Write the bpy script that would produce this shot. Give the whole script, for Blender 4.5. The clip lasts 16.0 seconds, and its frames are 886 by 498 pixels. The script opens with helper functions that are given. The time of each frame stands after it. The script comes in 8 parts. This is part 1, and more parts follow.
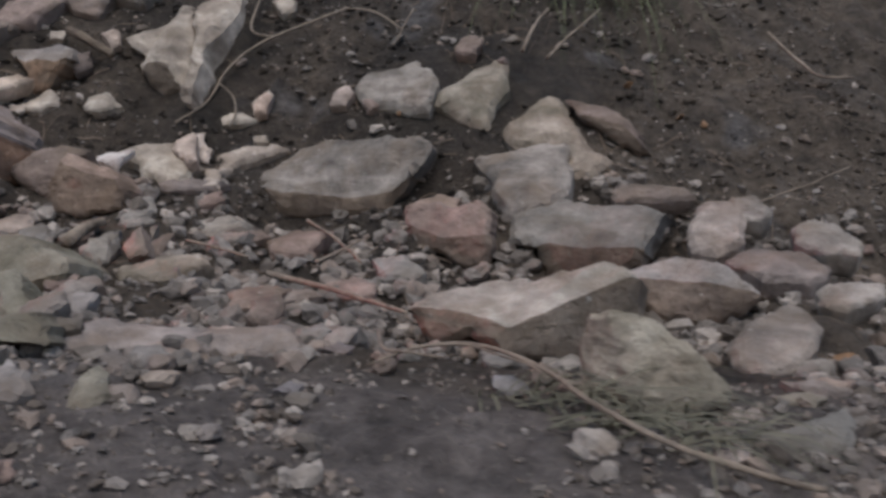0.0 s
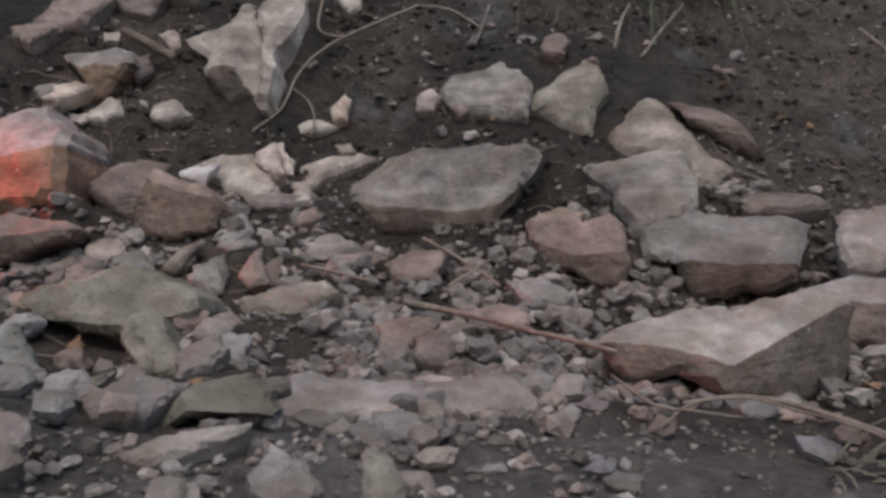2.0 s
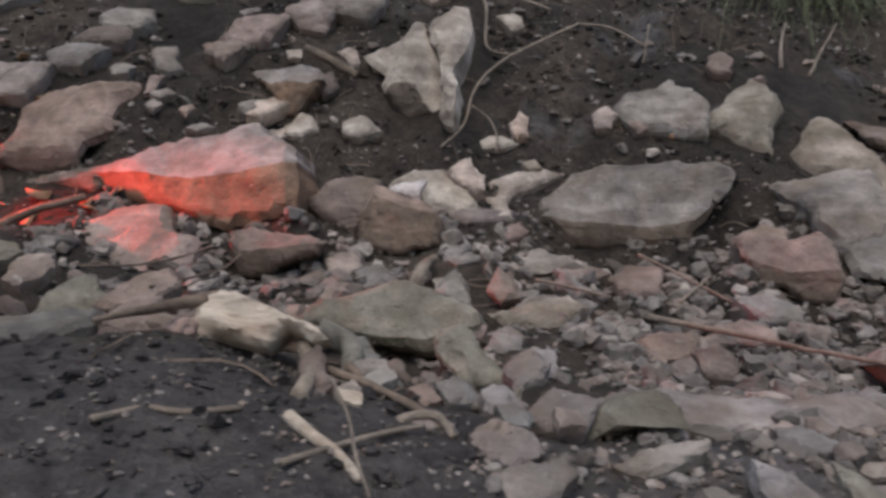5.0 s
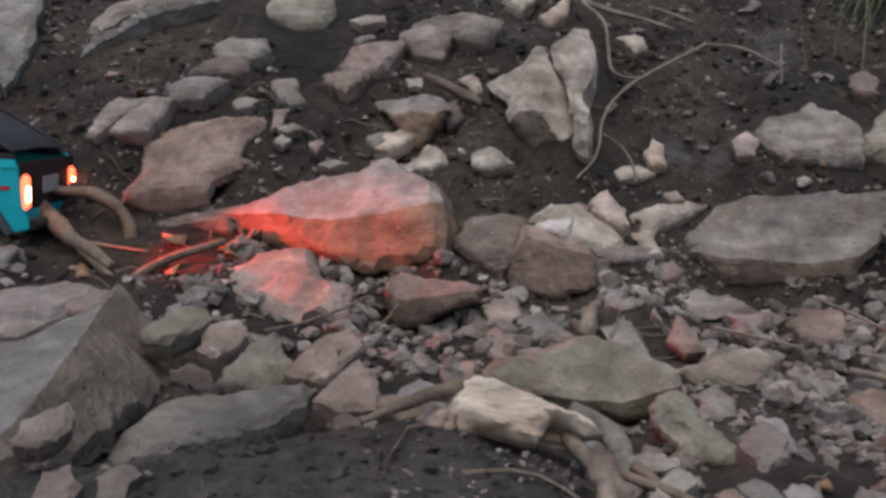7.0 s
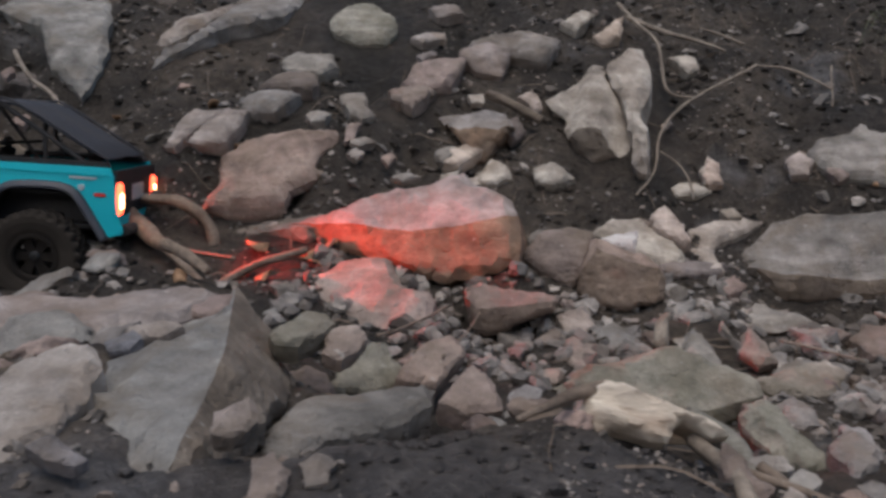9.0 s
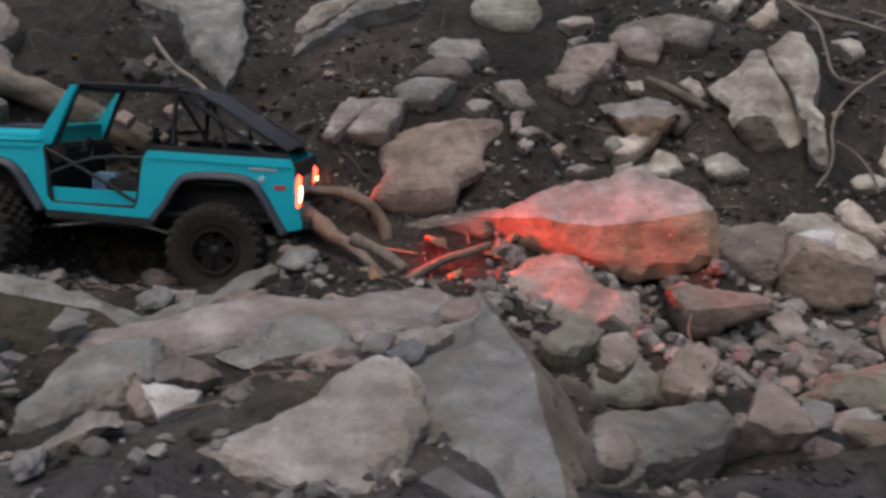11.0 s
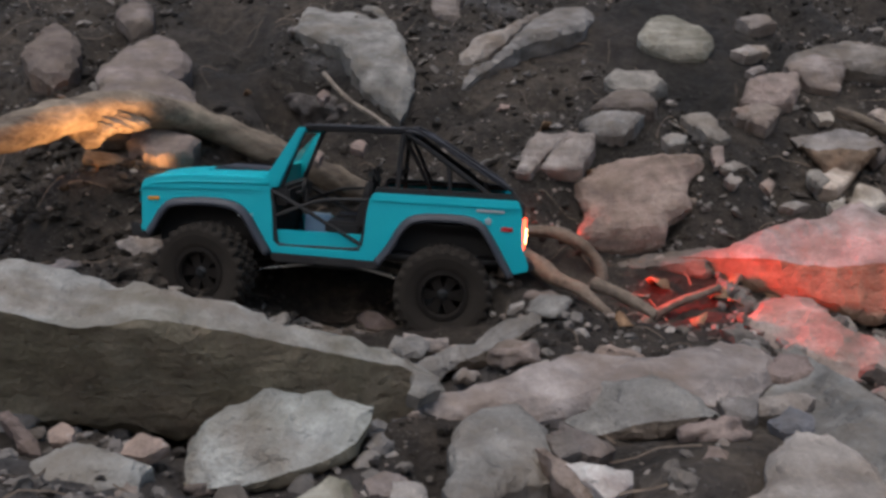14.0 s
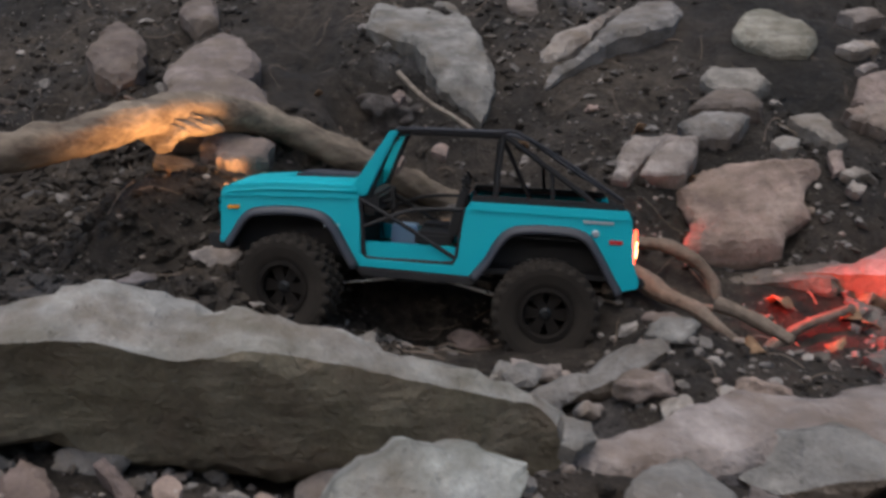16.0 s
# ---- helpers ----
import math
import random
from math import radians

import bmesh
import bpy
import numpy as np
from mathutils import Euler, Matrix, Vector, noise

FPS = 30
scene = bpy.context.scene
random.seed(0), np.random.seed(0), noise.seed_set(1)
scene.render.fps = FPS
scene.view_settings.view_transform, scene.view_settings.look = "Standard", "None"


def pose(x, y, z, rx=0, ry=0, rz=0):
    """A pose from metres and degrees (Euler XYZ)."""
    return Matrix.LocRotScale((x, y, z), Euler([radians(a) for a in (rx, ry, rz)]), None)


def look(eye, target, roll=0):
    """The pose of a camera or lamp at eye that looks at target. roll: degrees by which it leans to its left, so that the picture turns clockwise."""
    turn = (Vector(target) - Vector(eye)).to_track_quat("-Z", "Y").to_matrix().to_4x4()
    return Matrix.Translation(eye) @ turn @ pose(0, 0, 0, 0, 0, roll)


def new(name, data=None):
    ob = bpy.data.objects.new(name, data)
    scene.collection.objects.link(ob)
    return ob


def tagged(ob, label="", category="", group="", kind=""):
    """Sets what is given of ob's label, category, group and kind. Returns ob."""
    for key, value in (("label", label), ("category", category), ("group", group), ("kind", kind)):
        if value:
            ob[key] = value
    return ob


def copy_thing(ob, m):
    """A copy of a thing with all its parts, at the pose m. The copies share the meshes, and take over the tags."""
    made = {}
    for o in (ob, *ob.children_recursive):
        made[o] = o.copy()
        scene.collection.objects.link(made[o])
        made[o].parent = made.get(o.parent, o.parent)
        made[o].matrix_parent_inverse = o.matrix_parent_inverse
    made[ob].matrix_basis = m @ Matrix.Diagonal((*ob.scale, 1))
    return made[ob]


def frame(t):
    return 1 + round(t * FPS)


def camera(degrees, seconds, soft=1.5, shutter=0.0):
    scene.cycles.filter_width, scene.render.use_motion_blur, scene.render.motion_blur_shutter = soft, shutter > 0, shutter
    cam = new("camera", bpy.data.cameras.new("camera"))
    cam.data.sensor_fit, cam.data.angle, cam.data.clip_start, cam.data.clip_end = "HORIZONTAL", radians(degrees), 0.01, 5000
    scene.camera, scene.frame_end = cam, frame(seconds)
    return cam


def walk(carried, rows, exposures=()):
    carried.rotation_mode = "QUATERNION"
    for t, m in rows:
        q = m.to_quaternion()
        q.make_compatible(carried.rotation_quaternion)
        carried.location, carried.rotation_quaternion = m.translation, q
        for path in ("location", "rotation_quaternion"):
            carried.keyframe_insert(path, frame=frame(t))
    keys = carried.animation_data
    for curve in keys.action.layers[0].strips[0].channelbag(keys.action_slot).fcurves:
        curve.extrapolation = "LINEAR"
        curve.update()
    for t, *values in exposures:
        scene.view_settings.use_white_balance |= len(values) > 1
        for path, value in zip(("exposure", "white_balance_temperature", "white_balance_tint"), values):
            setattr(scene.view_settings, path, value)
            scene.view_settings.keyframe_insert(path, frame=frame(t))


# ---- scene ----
cam = camera(56.3, 16.0, soft=3.1, shutter=0.5)
METRES, EYE, TILT, LEAN, TURN = 1.4, 0.2, -8.0, 0.0, 0.0
EXPOSURE, SKY, SUN, SUN_UP, SUN_LIFT, SUN_TURN = 0.0, 0.17, 2.3, 25.0, 78.0, 190.0
HEAD_WATTS, TAIL_WATTS, HEAD_GLOW, TAIL_GLOW, TRUCK_ROLL = 5.0, 17.0, 2.5, 5.0, -2.0
ROWS = [
    (0.0, 0.0, 0.0, 0.0, 0.0, 0.0, 0.0),
    (0.5, -0.0503, 0.0277, 0.007, -0.32, -0.19, 0.35),
    (1.0, -0.0857, 0.0524, 0.0161, -1.12, -0.4, 0.69),
    (1.5, -0.122, 0.066, 0.0241, -1.59, -0.45, 0.92),
    (2.0, -0.1541, 0.0701, 0.0252, -2.44, -0.43, 1.08),
    (2.5, -0.188, 0.0645, 0.0315, -3.65, -0.13, 1.24),
    (3.0, -0.2247, 0.0563, 0.0394, -4.39, 0.24, 1.42),
    (3.5, -0.2614, 0.0459, 0.0427, -4.49, 0.5, 1.48),
    (4.0, -0.2934, 0.0403, 0.0436, -3.78, 0.56, 1.27),
    (4.5, -0.322, 0.0399, 0.0413, -2.61, 0.3, 0.84),
    (5.0, -0.3497, 0.0491, 0.0388, -1.46, -0.15, 0.54),
    (7.5, -0.4745, 0.1004, 0.0789, 1.01, 0.69, 1.21),
    (8.0, -0.4817, 0.0856, 0.0786, 0.48, 0.82, 0.92),
    (8.5, -0.4998, 0.0719, 0.0749, 0.72, 1.02, 0.59),
    (9.0, -0.5242, 0.0656, 0.0742, 1.37, 1.19, 0.12),
    (11.5, -0.7042, 0.1118, 0.088, 4.59, 0.22, -0.1),
    (12.0, -0.7422, 0.1218, 0.098, 5.1, 0.5, 0.01),
    (12.5, -0.7767, 0.1244, 0.1049, 5.16, 0.8, 0.16),
    (13.0, -0.8064, 0.1176, 0.1053, 5.33, 0.98, 0.28),
    (13.5, -0.8266, 0.1057, 0.1049, 5.75, 1.13, 0.23),
    (14.0, -0.8368, 0.1001, 0.1065, 6.34, 1.38, -0.07),
    (14.5, -0.8447, 0.0996, 0.1097, 6.94, 1.59, -0.48),
    (15.0, -0.8572, 0.1081, 0.1082, 7.56, 1.4, -0.72),
    (15.5, -0.8759, 0.1271, 0.1075, 8.1, 1.11, -0.7),
    (16.0, -0.8972, 0.1514, 0.1198, 8.74, 1.31, -0.44),
]
walk(cam, [(t, pose(0, 0, EYE, TILT, LEAN, TURN) @ pose(METRES * x, METRES * y, METRES * z, 90 + pitch, roll, yaw)) for t, x, y, z, yaw, pitch, roll in ROWS],
     exposures=[(0.0, EXPOSURE), (16.0, EXPOSURE)])

# ---- sky and light: dusk under thin cloud ----
world = bpy.data.worlds.new("dusk")
scene.world = world
world.use_nodes = True
wn = world.node_tree.nodes
sky = wn.new("ShaderNodeTexSky")
sky.sky_type, sky.sun_disc = "NISHITA", False
sky.sun_elevation, sky.sun_rotation = radians(SUN_UP), radians(SUN_TURN)
sky.dust_density, sky.ozone_density = 1.0, 2.0
wn["Background"].inputs["Strength"].default_value = SKY
world.node_tree.links.new(sky.outputs["Color"], wn["Background"].inputs["Color"])
sun = new("sun", bpy.data.lights.new("sun", "SUN"))
sun.data.energy, sun.data.angle, sun.data.color = SUN, radians(50), (1.0, 0.93, 0.86)
sun.matrix_world = look(Vector((0, 0, 5)), Vector((0, 0, 5)) - Vector((math.sin(radians(SUN_TURN)) * math.cos(radians(SUN_LIFT)), math.cos(radians(SUN_TURN)) * math.cos(radians(SUN_LIFT)), math.sin(radians(SUN_LIFT)))))


# ---- materials ----
def material(name):
    m = bpy.data.materials.new(name)
    m.use_nodes = True
    nt = m.node_tree
    return m, nt, nt.nodes["Principled BSDF"]


def node(nt, kind, **settings):
    n = nt.nodes.new(kind)
    for key, value in settings.items():
        n.inputs[key].default_value = value
    return n


def noise_of(nt, vector, scale, detail=4.0, rough=0.6):
    n = node(nt, "ShaderNodeTexNoise", Scale=scale, Detail=detail, Roughness=rough)
    nt.links.new(vector, n.inputs["Vector"])
    return n.outputs["Fac"]


def ramp(nt, fac, *stops):
    n = nt.nodes.new("ShaderNodeValToRGB")
    for i, (at, colour) in enumerate(stops):
        e = n.color_ramp.elements[i] if i < 2 else n.color_ramp.elements.new(at)
        e.position, e.color = at, (*colour, 1)
    nt.links.new(fac, n.inputs["Fac"])
    return n.outputs["Color"]


def mix(nt, fac, a, b, how="MIX"):
    n = nt.nodes.new("ShaderNodeMix")
    n.data_type, n.blend_type = "RGBA", how
    for value, i in ((fac, 0), (a, 6), (b, 7)):
        if isinstance(value, (int, float)):
            n.inputs[i].default_value = value
        elif isinstance(value, tuple):
            n.inputs[i].default_value = (*value, 1)
        else:
            nt.links.new(value, n.inputs[i])
    return n.outputs[2]


def maths(nt, how, a, b=0.0):
    n = nt.nodes.new("ShaderNodeMath")
    n.operation = how
    for i, value in enumerate((a, b)):
        if isinstance(value, (int, float)):
            n.inputs[i].default_value = value
        else:
            nt.links.new(value, n.inputs[i])
    return n.outputs[0]


def bump(nt, bsdf, height, strength, distance):
    n = node(nt, "ShaderNodeBump", Strength=strength, Distance=distance)
    nt.links.new(height, n.inputs["Height"])
    nt.links.new(n.outputs["Normal"], bsdf.inputs["Normal"])


def own_place(nt, island=False):
    """Object coordinates, shifted by a number of the object's own, and that number."""
    tc = nt.nodes.new("ShaderNodeTexCoord")
    rnd = nt.nodes.new("ShaderNodeNewGeometry").outputs["Random Per Island"] if island else nt.nodes.new("ShaderNodeObjectInfo").outputs["Random"]
    v = nt.nodes.new("ShaderNodeVectorMath")
    v.operation = "ADD"
    nt.links.new(tc.outputs["Object"], v.inputs[0])
    nt.links.new(maths(nt, "MULTIPLY", rnd, 7.0), v.inputs[1])
    return v.outputs[0], rnd


def stone_material(name, dark, mid, light, moss=0.0):
    m, nt, b = material(name)
    v, rnd = own_place(nt)
    broad = noise_of(nt, v, 15.0, 4.0, 0.55)
    fine = noise_of(nt, v, 38.0, 5.0, 0.6)
    grain = noise_of(nt, v, 330.0, 4.0, 0.7)
    c = ramp(nt, broad, (0.25, dark), (0.5, mid), (0.78, light))
    c = mix(nt, 0.55, c, ramp(nt, fine, (0.3, (0.2, 0.195, 0.19)), (0.68, (0.76, 0.75, 0.74))), "OVERLAY")
    # bedding: thin uneven bands through the stone
    level = nt.nodes.new("ShaderNodeMapping")
    level.inputs["Scale"].default_value = (6.0, 6.0, 60.0)
    level.inputs["Rotation"].default_value = (0.35, 0.2, 0.0)
    nt.links.new(v, level.inputs["Vector"])
    bands = noise_of(nt, level.outputs[0], 1.0, 3.0, 0.5)
    c = mix(nt, 0.3, c, ramp(nt, bands, (0.36, (0.3, 0.29, 0.28)), (0.64, (0.68, 0.67, 0.66))), "OVERLAY")
    c = mix(nt, 0.2, c, ramp(nt, grain, (0.33, (0.2, 0.2, 0.2)), (0.66, (0.8, 0.8, 0.8))), "OVERLAY")
    # pits and pale flecks
    pits = noise_of(nt, v, 95.0, 2.0, 0.5)
    c = mix(nt, ramp(nt, pits, (0.72, (0, 0, 0)), (0.77, (0.55, 0.55, 0.55))), c, (0.06, 0.052, 0.045))
    c = mix(nt, ramp(nt, pits, (0.24, (0.5, 0.5, 0.5)), (0.3, (0, 0, 0))), c, (0.45, 0.42, 0.39))
    # soil dried on in patches
    mud = noise_of(nt, v, 17.0, 6.0, 0.62)
    c = mix(nt, ramp(nt, mud, (0.44, (0, 0, 0)), (0.66, (0.65, 0.65, 0.65))), c, (0.16, 0.118, 0.086))
    # a few hair cracks along warped cell borders
    warp = nt.nodes.new("ShaderNodeVectorMath")
    warp.operation = "ADD"
    shift = nt.nodes.new("ShaderNodeTexNoise")
    shift.inputs["Scale"].default_value = 14.0
    nt.links.new(v, shift.inputs["Vector"])
    small = nt.nodes.new("ShaderNodeVectorMath")
    small.operation = "SCALE"
    small.inputs["Scale"].default_value = 0.12
    nt.links.new(shift.outputs["Color"], small.inputs[0])
    nt.links.new(v, warp.inputs[0])
    nt.links.new(small.outputs[0], warp.inputs[1])
    cell = node(nt, "ShaderNodeTexVoronoi", Scale=7.0)
    cell.feature = "DISTANCE_TO_EDGE"
    nt.links.new(warp.outputs[0], cell.inputs["Vector"])
    crack = maths(nt, "MULTIPLY", ramp(nt, cell.outputs["Distance"], (0.0, (1, 1, 1)), (0.004, (0, 0, 0))), ramp(nt, broad, (0.6, (0, 0, 0)), (0.68, (0.5, 0.5, 0.5))))
    c = mix(nt, crack, c, (0.03, 0.025, 0.022))
    if moss:
        film = noise_of(nt, v, 9.0, 5.0, 0.65)
        c = mix(nt, ramp(nt, film, (0.5 - 0.2 * moss, (0, 0, 0)), (0.75 - 0.2 * moss, (0.7, 0.7, 0.7))), c, (0.09, 0.08, 0.05))
    bright = maths(nt, "ADD", maths(nt, "MULTIPLY", rnd, 0.4), 0.8)
    c = mix(nt, 1.0, c, bright, "MULTIPLY")
    shift_of_hue = maths(nt, "FRACT", maths(nt, "MULTIPLY", rnd, 37.0))
    c = mix(nt, 1.0, c, ramp(nt, shift_of_hue, (0.0, (1.02, 0.98, 0.93)), (0.4, (0.94, 1.0, 0.99)), (0.7, (0.97, 0.985, 1.0)), (1.0, (1.04, 0.97, 0.95))), "MULTIPLY")
    nt.links.new(c, b.inputs["Base Color"])
    b.inputs["Roughness"].default_value = 0.8
    b.inputs["Specular IOR Level"].default_value = 0.3
    worn = noise_of(nt, v, 85.0, 5.0, 0.65)
    holes = ramp(nt, pits, (0.6, (0, 0, 0)), (0.72, (1, 1, 1)))
    h = maths(nt, "ADD", maths(nt, "MULTIPLY", fine, 1.0), maths(nt, "ADD", maths(nt, "MULTIPLY", worn, 0.7), maths(nt, "MULTIPLY", bands, 0.5)))
    h = maths(nt, "SUBTRACT", maths(nt, "ADD", h, maths(nt, "MULTIPLY", grain, 0.12)), maths(nt, "ADD", maths(nt, "MULTIPLY", crack, 0.5), maths(nt, "MULTIPLY", holes, 0.2)))
    bump(nt, b, h, 0.85, 0.007)
    return m


STONE = {
    "grey": stone_material("grey_limestone", (0.107, 0.095, 0.088), (0.225, 0.200, 0.186), (0.353, 0.316, 0.295)),
    "tan": stone_material("tan_limestone", (0.138, 0.101, 0.086), (0.265, 0.200, 0.172), (0.38, 0.303, 0.267)),
    "brown": stone_material("brown_limestone", (0.094, 0.070, 0.062), (0.172, 0.133, 0.119), (0.26, 0.206, 0.186)),
    "pale": stone_material("pale_limestone", (0.164, 0.140, 0.123), (0.295, 0.255, 0.228), (0.402, 0.352, 0.320)),
    "olive": stone_material("olive_limestone", (0.127, 0.112, 0.0894), (0.255, 0.224, 0.185), (0.395, 0.35, 0.3), 0.3),
    "mossy": stone_material("mossy_limestone", (0.161, 0.154, 0.145), (0.298, 0.290, 0.278), (0.450, 0.439, 0.421), 0.3),
    "orange": stone_material("iron_stained_limestone", (0.162, 0.0951, 0.0656), (0.313, 0.199, 0.145), (0.454, 0.33, 0.275)),
    "blue": stone_material("bluish_limestone", (0.108, 0.104, 0.114), (0.194, 0.181, 0.193), (0.292, 0.269, 0.282)),
    "white": stone_material("chalky_limestone", (0.41, 0.354, 0.333), (0.583, 0.504, 0.478), (0.713, 0.621, 0.589)),
    "rusty": stone_material("grey_topped_limestone", (0.15, 0.128, 0.12), (0.27, 0.235, 0.22), (0.38, 0.335, 0.315)),
    "cream": stone_material("cream_limestone", (0.23, 0.182, 0.152), (0.42, 0.35, 0.3), (0.56, 0.478, 0.415)),
    "silver": stone_material("light_grey_limestone", (0.142, 0.128, 0.121), (0.251, 0.230, 0.216), (0.343, 0.316, 0.298)),
    # moss film, with the shade of front faces painted into the tone
    "moss_shade_front": stone_material("moss_and_shade_limestone", (0.12, 0.1, 0.07), (0.2, 0.171, 0.124), (0.27, 0.238, 0.184), 0.2),
    # brown shade of front faces and undersides, put into the colour
    "shade_front": stone_material("shade_browned_limestone", (0.112, 0.084, 0.067), (0.19, 0.146, 0.118), (0.266, 0.214, 0.178)),
    "ironstone": stone_material("rust_stained_limestone", (0.15, 0.092, 0.06), (0.26, 0.165, 0.11), (0.36, 0.25, 0.18)),
}
def gravel_material():
    m, nt, b = material("mixed_gravel")
    v, rnd = own_place(nt, island=True)
    c = ramp(nt, rnd, (0.0, (0.09, 0.073, 0.06)), (0.3, (0.165, 0.146, 0.131)), (0.5, (0.125, 0.112, 0.103)), (0.66, (0.225, 0.178, 0.148)), (0.84, (0.205, 0.184, 0.168)), (1.0, (0.34, 0.298, 0.263)))
    fine = noise_of(nt, v, 70.0, 4.0, 0.6)
    grain = noise_of(nt, v, 420.0, 3.0, 0.6)
    c = mix(nt, 0.55, c, ramp(nt, fine, (0.3, (0.2, 0.19, 0.18)), (0.66, (0.74, 0.73, 0.72))), "OVERLAY")
    nt.links.new(c, b.inputs["Base Color"])
    b.inputs["Roughness"].default_value = 0.8
    b.inputs["Specular IOR Level"].default_value = 0.3
    bump(nt, b, maths(nt, "ADD", fine, maths(nt, "MULTIPLY", grain, 0.3)), 0.6, 0.004)
    return m


GRAVEL = gravel_material()


def soil_material():
    m, nt, b = material("dark_wet_soil")
    tc = nt.nodes.new("ShaderNodeTexCoord")
    v = tc.outputs["Object"]
    broad = noise_of(nt, v, 2.6, 5.0, 0.6)
    lumps = noise_of(nt, v, 16.0, 6.0, 0.68)
    clod = noise_of(nt, v, 55.0, 6.0, 0.72)
    grit = noise_of(nt, v, 230.0, 3.0, 0.65)
    c = ramp(nt, broad, (0.36, (0.019, 0.015, 0.011)), (0.5, (0.039, 0.031, 0.025)), (0.66, (0.082, 0.066, 0.053)))
    # grey silt washed out over the foot of the bank
    apart = nt.nodes.new("ShaderNodeSeparateXYZ")
    nt.links.new(v, apart.inputs[0])
    foot = maths(nt, "ADD", apart.outputs["Y"], maths(nt, "MULTIPLY", broad, 0.35))
    silt = maths(nt, "MULTIPLY", ramp(nt, foot, (0.74, (0.8, 0.8, 0.8)), (0.86, (0, 0, 0))), ramp(nt, maths(nt, "ADD", apart.outputs["X"], 1.0), (0.45, (0, 0, 0)), (0.75, (1, 1, 1))))
    mud = maths(nt, "MULTIPLY", ramp(nt, foot, (0.74, (0.85, 0.85, 0.85)), (0.86, (0, 0, 0))), ramp(nt, maths(nt, "ADD", apart.outputs["X"], 1.0), (0.5, (1, 1, 1)), (0.7, (0, 0, 0))))
    c = mix(nt, silt, c, (0.13, 0.115, 0.113))
    c = mix(nt, mud, c, (0.08, 0.072, 0.071))
    # the bank's soil turns paler towards +x
    dry = maths(nt, "MULTIPLY", ramp(nt, maths(nt, "ADD", apart.outputs["X"], maths(nt, "MULTIPLY", broad, 0.5)), (0.3, (0, 0, 0)), (0.75, (0.75, 0.75, 0.75))), maths(nt, "SUBTRACT", 1.0, silt))
    c = mix(nt, dry, c, (0.088, 0.072, 0.059))
    # grey wet clay showing through the bank here and there
    clay = noise_of(nt, v, 4.3, 3.0, 0.5)
    c = mix(nt, ramp(nt, clay, (0.62, (0, 0, 0)), (0.68, (0.7, 0.7, 0.7))), c, (0.1, 0.096, 0.1))
    c = mix(nt, 0.85, c, ramp(nt, lumps, (0.32, (0.22, 0.21, 0.2)), (0.66, (0.74, 0.73, 0.71))), "OVERLAY")
    c = mix(nt, 0.75, c, ramp(nt, clod, (0.33, (0.2, 0.19, 0.18)), (0.67, (0.8, 0.79, 0.77))), "OVERLAY")
    c = mix(nt, ramp(nt, grit, (0.63, (0, 0, 0)), (0.7, (0.75, 0.75, 0.75))), c, (0.19, 0.168, 0.148))
    nt.links.new(c, b.inputs["Base Color"])
    nt.links.new(maths(nt, "SUBTRACT", ramp(nt, broad, (0.4, (0.62, 0.62, 0.62)), (0.65, (0.9, 0.9, 0.9))), maths(nt, "MULTIPLY", mud, 0.18)), b.inputs["Roughness"])
    b.inputs["Specular IOR Level"].default_value = 0.3
    h = maths(nt, "ADD", maths(nt, "MULTIPLY", lumps, 1.6), maths(nt, "ADD", clod, maths(nt, "MULTIPLY", grit, 0.3)))
    bump(nt, b, h, 1.0, 0.014)
    return m


def wood_material(name, dark, light, rough=0.75, flakes=0.0, along=1.0):
    m, nt, b = material(name)
    v, rnd = own_place(nt)
    if along != 1.0:
        drawn = nt.nodes.new("ShaderNodeMapping")
        drawn.inputs["Scale"].default_value = (along, 1.0, 1.0)
        drawn.inputs["Rotation"].default_value = (0.0, 0.5, 0.0)
        nt.links.new(v, drawn.inputs["Vector"])
        v = drawn.outputs[0]
    patch = noise_of(nt, v, 26.0, 5.0, 0.65)
    fibre = noise_of(nt, v, 150.0, 4.0, 0.7)
    c = ramp(nt, patch, (0.34, dark), (0.66, light))
    c = mix(nt, 0.5, c, ramp(nt, fibre, (0.3, (0.25, 0.24, 0.22)), (0.7, (0.7, 0.69, 0.66))), "OVERLAY")
    nt.links.new(c, b.inputs["Base Color"])
    b.inputs["Roughness"].default_value = rough
    bump(nt, b, maths(nt, "ADD", fibre, maths(nt, "MULTIPLY", patch, 1.0 + flakes)), 0.6, 0.004)
    return m


def plain_material(name, colour, rough, metal=0.0, grain=0.0, dust=0.0, coat=0.0, shine=0.5):
    m, nt, b = material(name)
    tc = nt.nodes.new("ShaderNodeTexCoord")
    v = tc.outputs["Object"]
    film = noise_of(nt, v, 22.0, 5.0, 0.65)
    specks = noise_of(nt, v, 300.0, 3.0, 0.6)
    c = mix(nt, ramp(nt, film, (0.42, (0, 0, 0)), (0.75, (dust, dust, dust))), colour, (0.12, 0.1, 0.08))
    nt.links.new(c, b.inputs["Base Color"])
    nt.links.new(ramp(nt, film, (0.3, (rough * 0.85,) * 3), (0.7, (min(1.0, rough * 1.2),) * 3)), b.inputs["Roughness"])
    b.inputs["Metallic"].default_value = metal
    b.inputs["Coat Weight"].default_value = coat
    b.inputs["Specular IOR Level"].default_value = shine
    b.inputs["Coat Roughness"].default_value = 0.25
    if grain:
        bump(nt, b, specks, grain, 0.001)
    return m


